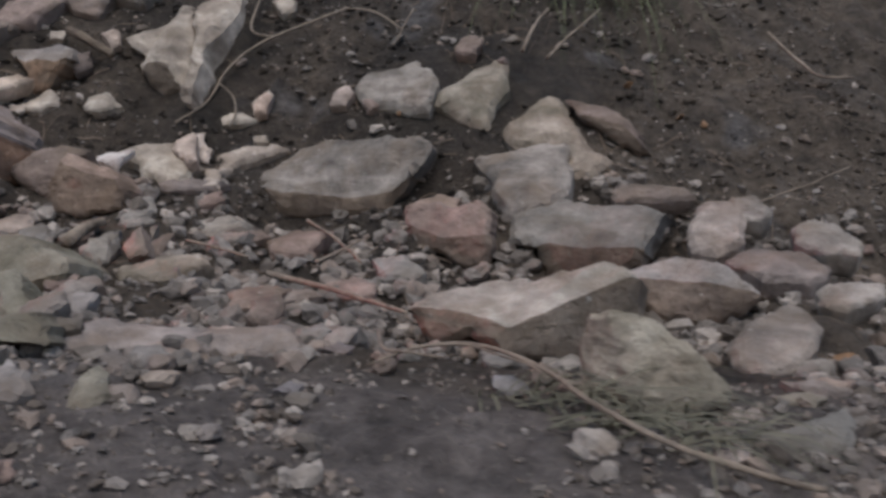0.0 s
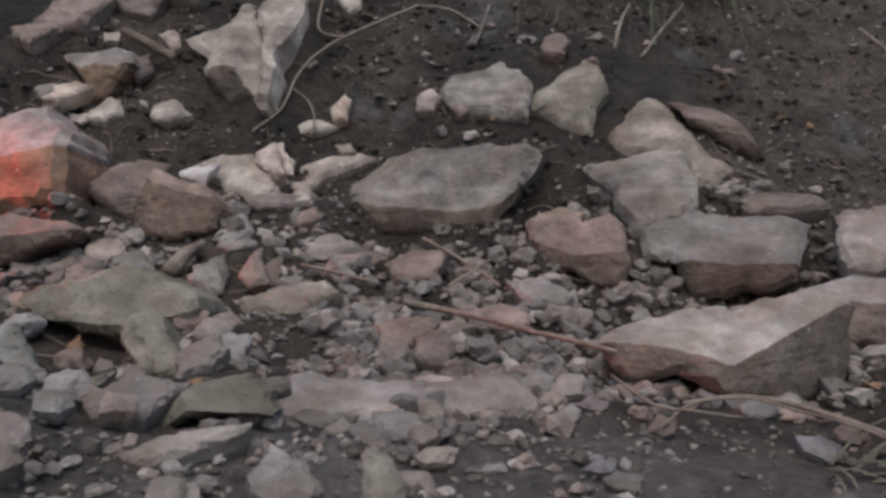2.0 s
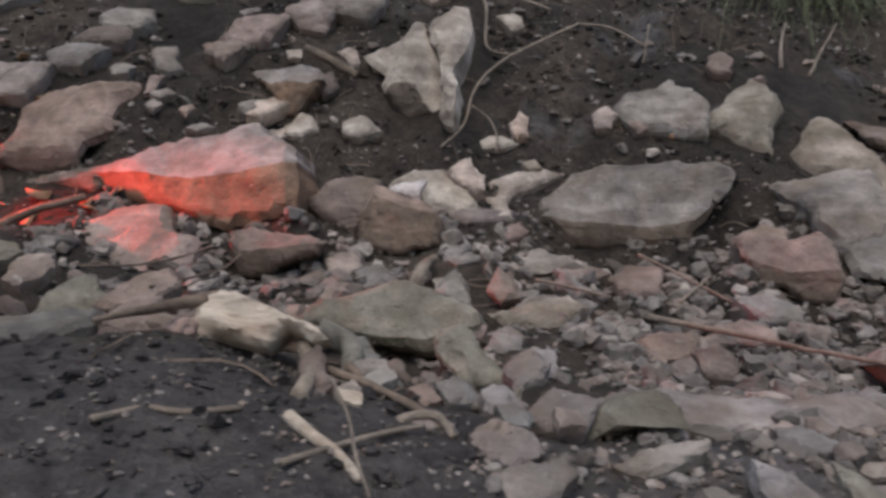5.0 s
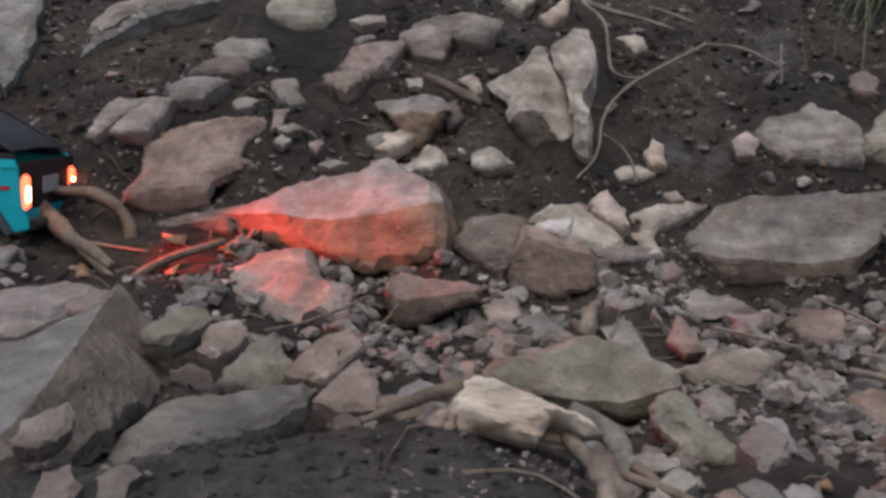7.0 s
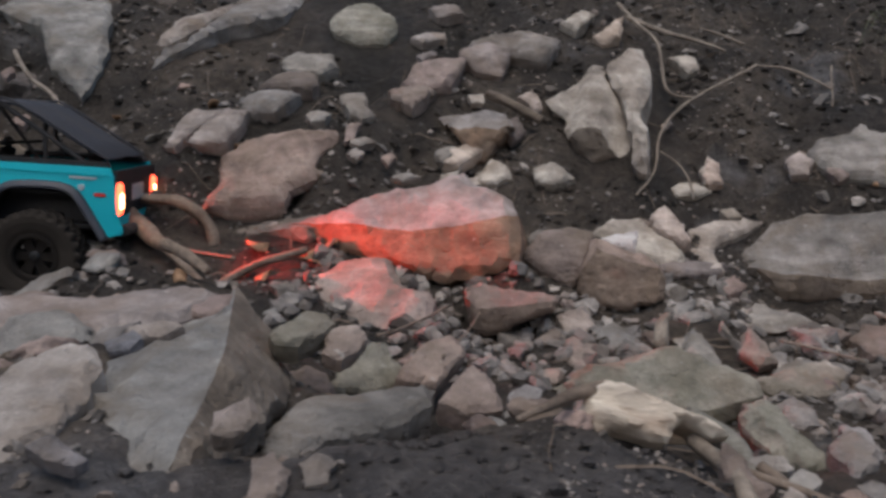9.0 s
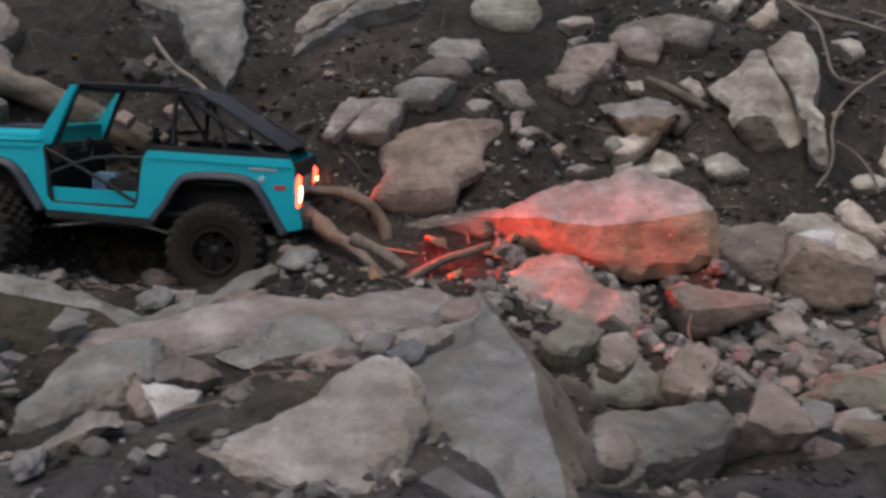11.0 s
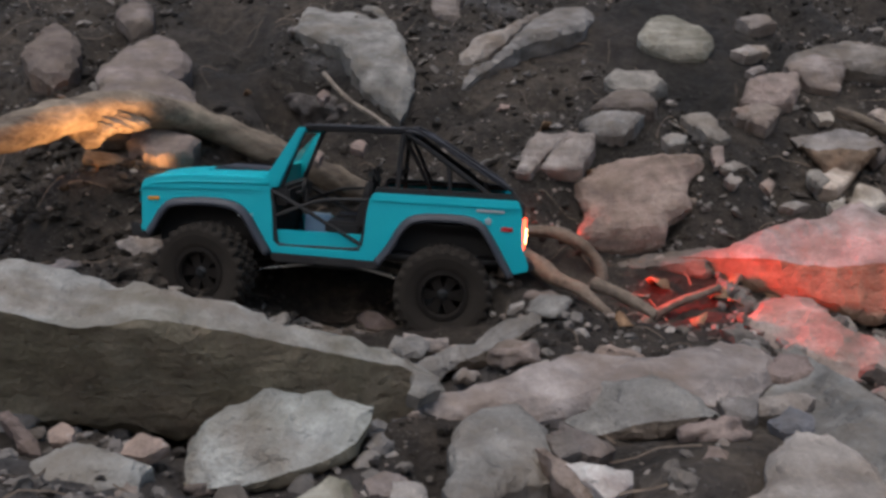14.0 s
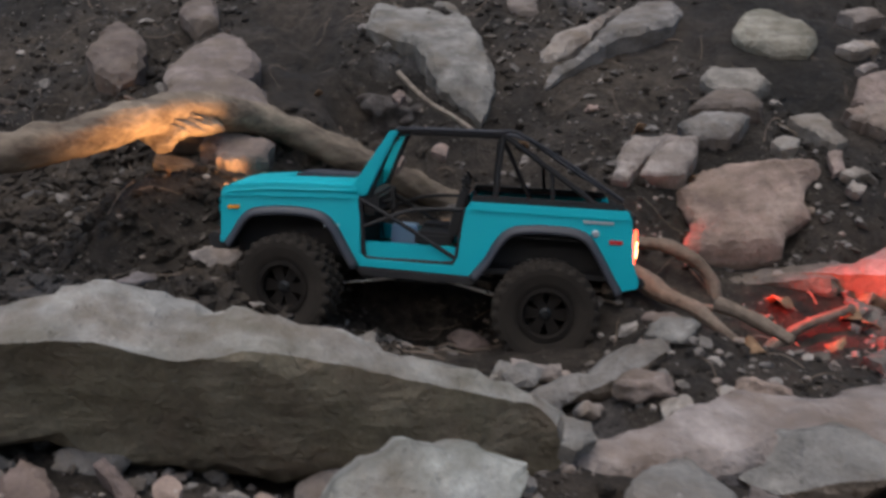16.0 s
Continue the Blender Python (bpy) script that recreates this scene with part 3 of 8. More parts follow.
stone('stone', (-0.243, 0.598, 0.034), 8.2, [(-0.015, 0.002), (-0.001, 0.005), (0.014, -0.003), (0.005, -0.005)], 'grey', 0.01, 2.5, 2.5, None, 0.32, [], 'small grey limestone slab resting on gravel and wet soil')
stone('stone', (-0.200, 0.568, 0.030), 3.5, [(-0.014, 0.001), (-0.003, 0.003), (0.013, 0.001), (0.009, -0.003), (-0.008, -0.002)], 'pale', 0.007, 2.5, 2.5, None, 0.27, [], 'small pale limestone slab resting on gravel and wet soil')
stone('stone', (-0.282, 0.516, 0.042), 14.9, [(-0.019, 0.004), (-0.004, 0.010), (0.013, 0.003), (0.019, -0.006), (0.006, -0.008), (-0.011, -0.004)], 'grey', 0.02, 2.5, 2.5, None, 0.36, [], 'small grey limestone stone resting on gravel and wet soil')
stone('stone', (-0.334, 0.480, 0.051), 23.1, [(-0.011, 0.000), (-0.002, 0.005), (0.012, 0.002), (0.007, -0.004), (-0.010, -0.002)], 'pale', 0.01, 2.5, 2.5, None, 0.31, [], 'small pale limestone slab resting on gravel and wet soil')
stone('stone', (-0.231, 0.524, 0.034), 8.0, [(-0.012, -0.000), (-0.002, 0.011), (0.008, 0.006), (0.014, -0.003), (0.004, -0.008), (-0.011, -0.006)], 'olive', 0.014, 2.5, 2.5, None, 0.33, [], 'small olive-grey limestone stone resting on gravel and wet soil')
stone('stone', (-0.092, 0.720, 0.021), -7.2, [(-0.016, -0.004), (-0.003, 0.006), (0.013, 0.005), (0.010, -0.003), (-0.007, -0.005)], 'pale', 0.012, 2.5, 2.5, None, -0.07, [], 'small pale limestone slab resting on gravel and wet soil')
stone('stone', (-0.088, 0.668, 0.025), -8.2, [(-0.018, -0.001), (-0.000, 0.003), (0.014, 0.001), (0.008, -0.003)], 'blue', 0.006, 2.5, 2.5, None, -0.05, [], 'small bluish grey limestone slab resting on gravel and wet soil')
stone('stone', (-0.107, 0.553, 0.027), -8.0, [(-0.011, -0.002), (-0.001, 0.003), (0.010, 0.001), (0.005, -0.002)], 'blue', 0.006, 2.5, 2.5, None, 0.02, [], 'small bluish grey limestone slab resting on gravel and wet soil')
stone('stone', (-0.096, 0.539, 0.024), -9.6, [(-0.012, -0.001), (-0.004, 0.003), (0.011, 0.001), (0.005, -0.004)], 'grey', 0.008, 2.5, 2.5, None, 0.0, [], 'small grey limestone slab resting on gravel and wet soil')
stone('stone', (-0.433, 0.624, 0.061), 26.4, [(-0.020, 0.000), (-0.010, 0.007), (0.010, 0.005), (0.020, -0.005), (0.008, -0.007)], 'grey', 0.016, 2.5, 2.5, None, 0.55, [], 'small grey limestone slab resting on gravel and wet soil')
stone('stone', (-0.393, 0.595, 0.058), 24.0, [(-0.012, -0.001), (-0.006, 0.005), (0.011, 0.001), (0.008, -0.005)], 'tan', 0.011, 2.5, 2.5, None, 0.46, [], 'small tan limestone slab resting on gravel and wet soil')
stone('boulder', (-0.535, 0.930, 0.049), -10.0, [(-0.110, -0.004), (-0.088, 0.009), (-0.052, 0.020), (-0.011, 0.030), (0.008, 0.036), (0.037, 0.032), (0.072, 0.023), (0.093, 0.016), (0.103, 0.007), (0.105, -0.005), (0.098, -0.026), (0.071, -0.041), (0.044, -0.045), (0.017, -0.039), (-0.017, -0.033), (-0.050, -0.021), (-0.084, -0.011)], 'olive', 0.12, 0.8, -0.1, [(-0.113, -0.009), (-0.050, -0.015), (0.006, -0.023), (0.049, -0.022), (0.107, -0.002)], 0.0, [], 'large smooth olive tan boulder in the rubble')
stone('rock', (-0.202, 1.141, 0.051), -15.1, [(-0.043, 0.002), (-0.019, 0.015), (0.033, 0.014), (0.032, -0.013), (-0.017, -0.014)], 'tan', 0.032, 2.5, 2.5, None, 0.36, [], 'rough tan limestone slab lying in rubble below the bank')
stone('rock', (-0.013, 1.210, 0.093), -22.8, [(-0.041, 0.001), (-0.001, 0.018), (0.033, 0.011), (0.030, -0.012), (-0.021, -0.015)], 'tan', 0.036, 1.76, 1.76, None, 0.29, [], 'rough tan limestone slab lying in rubble below the bank')
stone('stone', (-0.371, 1.325, 0.128), -5.4, [(-0.021, 0.017), (0.014, 0.013), (0.022, -0.013), (-0.012, -0.015)], 'cream', 0.024, 1.89, 1.89, None, 0.21, [], 'small cream limestone stone half sunk in the earth bank')
stone('rock', (-0.116, 1.007, 0.012), -21.9, [(-0.039, 0.003), (-0.004, 0.010), (0.027, 0.006), (0.039, -0.004), (0.003, -0.008), (-0.028, -0.007)], 'tan', 0.02, 2.5, 2.5, None, 0.04, [], 'rough tan limestone slab lying in rubble below the bank')
stone('stone', (-0.221, 0.946, 0.013), -17.1, [(-0.036, 0.003), (-0.003, 0.009), (0.033, 0.008), (0.027, -0.006), (-0.020, -0.010)], 'tan', 0.021, 2.5, 2.5, None, 0.21, [], 'small tan limestone slab resting on gravel and wet soil')
stone('stone', (-0.395, 0.799, 0.031), -7.4, [(-0.022, 0.001), (0.003, 0.013), (0.022, 0.003), (0.014, -0.007), (-0.011, -0.011)], 'grey', 0.024, 2.5, 2.5, None, 0.32, [], 'small grey limestone stone resting on gravel and wet soil')
stone('rock', (-0.352, 1.023, 0.035), -8.3, [(-0.063, 0.003), (-0.018, 0.009), (0.037, 0.012), (0.059, 0.002), (0.029, -0.010), (-0.036, -0.010)], 'olive', 0.024, 2.5, 2.5, None, 0.29, [], 'rough brown limestone slab lying in rubble below the bank')
stone('stone', (-0.403, 0.915, 0.032), -5.9, [(-0.021, 0.003), (0.003, 0.008), (0.024, -0.002), (-0.008, -0.007)], 'pale', 0.016, 2.5, 2.5, None, 0.26, [], 'small pale limestone slab resting on gravel and wet soil')
stone('stone', (-0.488, 0.599, 0.074), -0.1, [(-0.012, 0.004), (0.003, 0.004), (0.011, -0.003), (-0.001, -0.005)], 'tan', 0.01, 2.5, 2.5, None, 0.52, [], 'small tan limestone slab resting on gravel and wet soil')
stone('rock', (-0.341, 0.664, 0.041), -14.2, [(-0.032, 0.000), (-0.011, 0.007), (0.031, 0.007), (0.039, 0.002), (-0.001, -0.007), (-0.025, -0.008)], 'grey', 0.017, 2.5, 2.5, None, 0.27, [], 'rough grey limestone slab resting on gravel and wet soil')
stone('stone', (-0.223, 0.617, 0.032), -26.2, [(-0.023, 0.004), (-0.005, 0.006), (0.024, -0.002), (0.014, -0.006), (-0.011, -0.004)], 'grey', 0.013, 2.5, 2.5, None, 0.17, [], 'small grey limestone slab resting on gravel and wet soil')
stone('stone', (-0.433, 0.484, 0.064), -7.9, [(-0.029, -0.001), (-0.013, 0.005), (0.021, 0.007), (0.026, 0.001), (0.011, -0.006), (-0.017, -0.005)], 'grey', 0.014, 2.5, 2.5, None, 0.38, [], 'small grey limestone slab resting on gravel and wet soil')
stone('stone', (-0.449, 1.087, 0.051), -2.3, [(-0.025, 0.005), (0.004, 0.020), (0.018, 0.004), (0.013, -0.019), (-0.010, -0.010)], 'grey', 0.023, 2.5, 2.5, None, 0.15, [], 'small grey limestone stone lying in rubble below the bank')
stone('rock', (-1.124, 1.432, 0.337), 25.1, [(-0.028, 0.001), (0.022, 0.030), (0.042, 0.020), (-0.006, -0.023), (-0.029, -0.032)], 'grey', 0.039, 1.47, 1.47, None, -0.59, [], 'rough grey limestone rock half sunk in the earth bank')
stone('stone', (-0.513, 0.492, 0.074), 3.2, [(-0.012, 0.003), (-0.003, 0.005), (0.011, 0.002), (0.008, -0.004), (-0.003, -0.005)], 'tan', 0.011, 2.5, 2.5, None, 0.38, [], 'small tan limestone slab resting on gravel and wet soil')
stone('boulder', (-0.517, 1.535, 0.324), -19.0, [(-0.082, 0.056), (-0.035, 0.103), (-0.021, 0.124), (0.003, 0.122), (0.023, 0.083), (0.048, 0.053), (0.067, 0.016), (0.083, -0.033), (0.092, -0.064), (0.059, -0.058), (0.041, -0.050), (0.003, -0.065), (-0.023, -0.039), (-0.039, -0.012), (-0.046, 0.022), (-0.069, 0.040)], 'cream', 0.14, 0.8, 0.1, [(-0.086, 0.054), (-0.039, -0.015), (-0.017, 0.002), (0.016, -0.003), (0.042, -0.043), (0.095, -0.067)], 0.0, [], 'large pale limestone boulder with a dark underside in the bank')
stone('rock', (-0.443, 1.565, 0.367), -21.3, [(-0.060, 0.083), (-0.028, 0.119), (-0.006, 0.120), (0.017, 0.077), (0.025, 0.037), (0.021, -0.019), (0.039, -0.042), (0.048, -0.088), (0.046, -0.111), (0.032, -0.108), (0.020, -0.076), (0.004, -0.028), (-0.016, 0.010), (-0.042, 0.042)], 'cream', 0.1, 1.0, 1.0, None, 0.0, [], 'pale limestone slab split off along a crack')
stone('rock', (-0.703, 1.483, 0.326), -12.2, [(-0.077, 0.025), (-0.035, 0.031), (-0.001, 0.037), (0.033, 0.029), (0.052, 0.009), (0.043, -0.007), (0.019, -0.034), (0.007, -0.056), (-0.017, -0.069), (-0.029, -0.038), (-0.047, -0.007), (-0.059, 0.007)], 'rusty', 0.08, 1.5, 0.1, [(-0.081, 0.019), (-0.042, -0.001), (-0.000, 0.001), (0.029, -0.002), (0.054, 0.008)], 0.0, [], 'rough orange-tinged tan limestone block half sunk in the earth bank')
stone('boulder', (-0.645, 1.692, 0.480), -12.6, [(-0.093, -0.003), (-0.081, 0.019), (-0.038, 0.029), (0.010, 0.045), (0.049, 0.035), (0.092, 0.023), (0.088, 0.001), (0.072, -0.027), (0.039, -0.020), (0.002, -0.013), (-0.020, -0.045), (-0.044, -0.023), (-0.083, -0.015)], 'grey', 0.085, 1.18, 1.18, None, 0.08, [], 'large grey limestone slab half sunk in the earth bank')
stone('stone', (-0.818, 1.512, 0.380), -7.1, [(-0.027, -0.009), (-0.006, 0.008), (0.025, 0.020), (0.024, 0.003), (0.004, -0.017), (-0.019, -0.004)], 'tan', 0.039, 1.4, 1.4, None, 0.105, [], 'rough tan limestone slab half sunk in the earth bank')
stone('stone', (-0.590, 1.450, 0.254), -17.2, [(-0.033, 0.009), (-0.007, 0.018), (0.018, 0.008), (0.037, -0.005), (0.006, -0.016), (-0.021, -0.014)], 'cream', 0.035, 1.18, 1.18, None, 0.19, [], 'small cream limestone stone half sunk in the earth bank')
stone('stone', (-0.323, 1.499, 0.256), -14.4, [(-0.016, 0.000), (-0.003, 0.025), (0.015, 0.013), (0.011, -0.018), (-0.007, -0.022)], 'cream', 0.017, 1.09, 1.09, None, 0.19, [], 'small cream limestone stone half sunk in the earth bank')
stone('stone', (-0.179, 1.486, 0.266), -20.1, [(-0.023, 0.006), (-0.000, 0.022), (0.022, 0.005), (0.014, -0.017), (-0.012, -0.017)], 'pale', 0.025, 1.18, 1.18, None, 0.15, [], 'small pale limestone stone half sunk in the earth bank')
stone('stone', (-0.363, 1.467, 0.226), -13.1, [(-0.029, 0.004), (-0.002, 0.012), (0.036, -0.001), (0.011, -0.009), (-0.020, -0.009)], 'cream', 0.024, 1.17, 1.17, None, 0.24, [], 'small cream limestone slab half sunk in the earth bank')
stone('stone', (-0.310, 1.420, 0.191), -15.8, [(-0.017, 0.004), (0.004, 0.008), (0.017, -0.005), (-0.004, -0.008)], 'cream', 0.018, 1.29, 1.29, None, 0.17, [], 'small pale limestone stone half sunk in the earth bank')
stone('stone', (-0.444, 1.752, 0.520), -8.1, [(-0.004, 0.011), (0.028, 0.043), (0.017, -0.014), (-0.015, -0.026), (-0.036, -0.008)], 'cream', 0.035, 1.18, 1.18, None, 0.24, [], 'small cream limestone stone half sunk in the earth bank')
stone('rock', (-0.507, 1.776, 0.545), -5.8, [(-0.036, -0.007), (0.008, 0.026), (0.035, 0.012), (-0.003, -0.026)], 'cream', 0.039, 1.22, 1.22, None, 0.2, [], 'rough cream limestone rock half sunk in the earth bank')
stone('stone', (-0.316, 1.696, 0.452), -12.9, [(-0.030, 0.013), (0.001, 0.019), (0.026, -0.010), (0.006, -0.021)], 'cream', 0.031, 1.1, 1.1, None, 0.31, [], 'small cream limestone stone half sunk in the earth bank')
stone('stone', (-0.646, 1.513, 0.329), -1.2, [(-0.022, 0.011), (0.007, 0.020), (0.020, -0.008), (-0.003, -0.022)], 'brown', 0.023, 1.1, 1.1, None, 0.31, [], 'small brown limestone stone half sunk in the earth bank')
stone('stone', (-0.760, 1.411, 0.286), 3.8, [(-0.016, 0.004), (0.006, 0.013), (0.015, -0.005), (-0.004, -0.013)], 'pale', 0.017, 1.51, 1.51, None, 0.47, [], 'small pale limestone stone half sunk in the earth bank')
stone('stone', (-0.778, 1.696, 0.505), 3.8, [(-0.015, 0.008), (0.011, 0.008), (0.015, -0.008), (-0.010, -0.008)], 'pale', 0.017, 1.3, 1.3, None, 0.07, [], 'small pale limestone stone half sunk in the earth bank')
stone('stone', (-0.709, 1.561, 0.381), 1.4, [(-0.015, 0.008), (0.014, 0.008), (0.012, -0.009), (-0.010, -0.009)], 'cream', 0.016, 1.15, 1.15, None, 0.25, [], 'small pale limestone stone half sunk in the earth bank')
stone('stone', (-0.614, 1.570, 0.375), -2.4, [(-0.023, 0.010), (0.001, 0.020), (0.020, -0.011), (0.005, -0.021)], 'cream', 0.024, 1.05, 1.05, None, 0.22, [], 'small cream limestone stone half sunk in the earth bank')
stone('rock', (-0.674, 1.105, 0.100), 0.0, [(-0.059, 0.023), (-0.041, 0.024), (0.023, 0.017), (0.059, 0.012), (0.052, -0.007), (0.013, -0.020), (-0.027, -0.037), (-0.044, -0.036), (-0.055, -0.012)], 'tan', 0.08, 1.8, 0.1, [(-0.060, 0.014), (-0.044, -0.005), (-0.009, -0.002), (0.022, 0.001), (0.060, 0.010)], 0.0, [], 'wedge of tan limestone with a flat top in rubble')
stone('rock', (-0.606, 1.250, 0.146), -3.5, [(-0.045, 0.005), (-0.012, 0.033), (0.023, 0.038), (0.056, 0.035), (0.047, -0.000), (0.032, -0.031), (0.021, -0.039), (-0.008, -0.022), (-0.042, -0.006)], 'brown', 0.07, 0.9, 0.9, None, 0.0, [], 'rough purplish brown limestone rock lying in rubble')
stone('rock', (-0.526, 1.200, 0.127), -7.9, [(-0.055, -0.026), (-0.047, 0.019), (-0.038, 0.044), (-0.015, 0.043), (0.010, 0.031), (0.031, 0.027), (0.053, 0.013), (0.062, -0.009), (0.059, -0.032), (0.037, -0.041), (-0.009, -0.044), (-0.047, -0.042)], 'tan', 0.09, 1.6, 0.25, [(-0.055, -0.005), (-0.028, 0.031), (0.005, 0.017), (0.051, 0.007), (0.063, -0.012)], 0.0, [], 'rough brown limestone rock lying in rubble below the bank')
stone('stone', (-0.393, 1.050, 0.060), -17.1, [(-0.020, -0.006), (-0.011, 0.023), (0.004, 0.011), (0.022, -0.011), (0.000, -0.018)], 'tan', 0.03, 0.8, 0.8, None, 0.0, [], 'pointed tan stone standing in the rubble')
stone('rock', (-0.458, 1.355, 0.156), -11.0, [(-0.081, 0.009), (-0.050, 0.030), (-0.006, 0.029), (0.036, 0.011), (0.062, -0.004), (0.060, -0.025), (0.019, -0.028), (-0.013, -0.017), (-0.030, -0.002)], 'cream', 0.066, 1.89, 1.89, None, 0.28, [], 'rough pale limestone slab half sunk in the earth bank')
stone('rock', (-0.338, 1.385, 0.151), -15.9, [(-0.058, 0.009), (-0.025, 0.025), (0.018, 0.032), (0.063, 0.026), (0.043, 0.013), (0.003, 0.001), (-0.013, -0.017), (0.011, -0.039), (-0.007, -0.035), (-0.033, -0.010)], 'cream', 0.046, 1.49, 1.49, None, 0.135, [], 'rough pale limestone slab half sunk in the earth bank')
stone('stone', (-0.410, 1.398, 0.180), -14.7, [(-0.029, 0.012), (-0.008, 0.024), (0.023, -0.004), (0.027, -0.023), (-0.011, -0.011)], 'cream', 0.031, 1.53, 1.53, None, 0.43, [], 'small cream limestone stone half sunk in the earth bank')
stone('rock', (-0.395, 1.303, 0.121), -16.5, [(-0.054, 0.006), (-0.000, 0.008), (0.047, 0.003), (0.039, -0.007), (-0.022, -0.007)], 'grey', 0.017, 2.3, 2.3, None, 0.55, [], 'rough grey limestone slab half sunk in the earth bank')
stone('rock', (-0.335, 1.176, 0.054), -19.0, [(-0.051, 0.009), (-0.038, 0.024), (-0.009, 0.028), (0.021, 0.021), (0.059, 0.012), (0.048, 0.001), (0.000, -0.009), (-0.035, -0.005)], 'pale', 0.034, 2.5, 0.1, [(-0.053, 0.007), (-0.028, 0.001), (0.014, -0.001), (0.061, 0.013)], 0.0, [], 'rough pale limestone slab lying in rubble below the bank')
stone('stone', (-0.278, 1.140, 0.056), -24.5, [(-0.033, -0.002), (-0.002, 0.010), (0.031, 0.002), (0.006, -0.009)], 'tan', 0.021, 2.5, 2.5, None, 0.53, [], 'small tan limestone slab lying in rubble below the bank')
stone('stone', (-0.383, 1.094, 0.051), -20.3, [(-0.018, -0.002), (-0.007, 0.017), (0.023, -0.010), (0.004, -0.010)], 'tan', 0.023, 2.5, 2.5, None, 0.35, [], 'small tan limestone stone lying in rubble below the bank')
stone('stone', (-0.457, 1.098, 0.056), -16.4, [(-0.022, 0.004), (0.004, 0.008), (0.024, -0.003), (-0.008, -0.008)], 'pale', 0.017, 2.5, 2.5, None, 0.32, [], 'small pale limestone slab lying in rubble below the bank')
stone('stone', (-0.590, 1.132, 0.077), -8.8, [(-0.026, 0.007), (0.006, 0.011), (0.027, -0.006), (-0.007, -0.011)], 'tan', 0.024, 2.24, 2.24, None, 0.57, [], 'small tan limestone slab lying in rubble below the bank')
stone('stone', (-0.597, 1.056, 0.055), -9.1, [(-0.019, 0.011), (0.001, 0.015), (0.024, -0.007), (0.002, -0.013), (-0.014, -0.006)], 'tan', 0.023, 2.5, 2.5, None, 0.35, [], 'small tan limestone stone lying in rubble below the bank')
stone('stone', (-0.548, 1.101, 0.064), -11.5, [(-0.027, 0.007), (-0.000, 0.012), (0.027, -0.003), (0.000, -0.013)], 'grey', 0.027, 2.5, 2.5, None, 0.35, [], 'small grey limestone stone lying in rubble below the bank')
stone('stone', (-0.432, 1.169, 0.076), -16.6, [(-0.021, -0.000), (0.006, 0.007), (0.021, -0.001), (-0.007, -0.006)], 'grey', 0.015, 2.5, 2.5, None, 0.48, [], 'small grey limestone slab lying in rubble below the bank')
stone('stone', (-0.494, 1.109, 0.062), -14.3, [(-0.020, 0.003), (0.010, 0.007), (0.017, -0.002), (-0.003, -0.007)], 'tan', 0.016, 2.5, 2.5, None, 0.34, [], 'small tan limestone slab lying in rubble below the bank')
stone('stone', (-0.725, 0.758, 0.097), -2.2, [(-0.027, -0.002), (-0.001, 0.015), (0.018, 0.002), (0.024, -0.010), (-0.001, -0.009)], 'tan', 0.027, 2.5, 2.5, None, 0.59, [], 'small tan limestone stone resting in a heap of rubble')
stone('stone', (-0.680, 0.801, 0.079), -5.7, [(-0.015, 0.002), (-0.000, 0.007), (0.015, 0.003), (0.010, -0.006), (-0.009, -0.006)], 'grey', 0.014, 2.5, 2.5, None, 0.53, [], 'small grey limestone slab resting on gravel and wet soil')
stone('rock', (-0.825, 0.720, 0.091), 8.4, [(-0.063, -0.008), (-0.055, -0.001), (-0.040, 0.004), (-0.022, 0.006), (0.014, 0.006), (0.062, 0.007), (0.076, 0.007), (0.070, 0.003), (0.048, -0.001), (0.021, -0.003), (-0.004, -0.004), (-0.017, -0.005), (-0.036, -0.008), (-0.051, -0.009)], 'grey', 0.03, 7.0, 7.0, None, 0.0, [], 'flat grey limestone slab half buried in dark mud')
stone('rock', (-0.829, 0.860, 0.089), 7.2, [(-0.035, -0.016), (-0.021, 0.005), (0.000, 0.018), (0.023, 0.020), (0.039, -0.001), (0.032, -0.018), (-0.000, -0.021)], 'olive', 0.05, 1.0, 1.0, None, 0.0, [], 'olive-grey limestone rock behind a flat slab')
stone('stone', (-0.876, 0.830, 0.087), 11.1, [(-0.023, -0.010), (-0.020, 0.006), (0.000, 0.010), (0.019, 0.003), (0.027, -0.012), (-0.001, -0.015)], 'tan', 0.04, 1.0, 1.0, None, 0.0, [], 'tan limestone stone wedged behind a flat slab')
stone('stone', (-0.761, 0.871, 0.094), 0.9, [(-0.033, -0.004), (-0.008, 0.013), (0.020, 0.014), (0.033, 0.001), (0.003, -0.015), (-0.023, -0.008)], 'tan', 0.031, 2.5, 2.5, None, 0.8, [], 'small tan limestone slab resting in a heap of rubble')
stone('rock', (-0.902, 0.545, 0.113), 96.6, [(0.348, 0.0512), (0.342, 0.0509), (0.280, 0.0424), (0.198, 0.0314), (0.179, 0.0299), (0.122, 0.0211), (0.093, 0.0177), (0.059, 0.0116), (0.053, 0.0096), (0.022, 0.0044), (0.003, 0.0009), (-0.014, -0.0029), (-0.005, -0.0100), (0.060, -0.0200), (0.120, -0.0260), (0.200, -0.0280), (0.280, -0.0200), (0.335, -0.0120), (0.350, 0.0200)], 'silver', 0.06, 20.0, 0.9, [(-0.06, -0.009), (0.0, 0.0), (0.345, 0.051), (0.42, 0.061)], 0.0, [], 'long pale grey limestone slab with a thick broken edge')
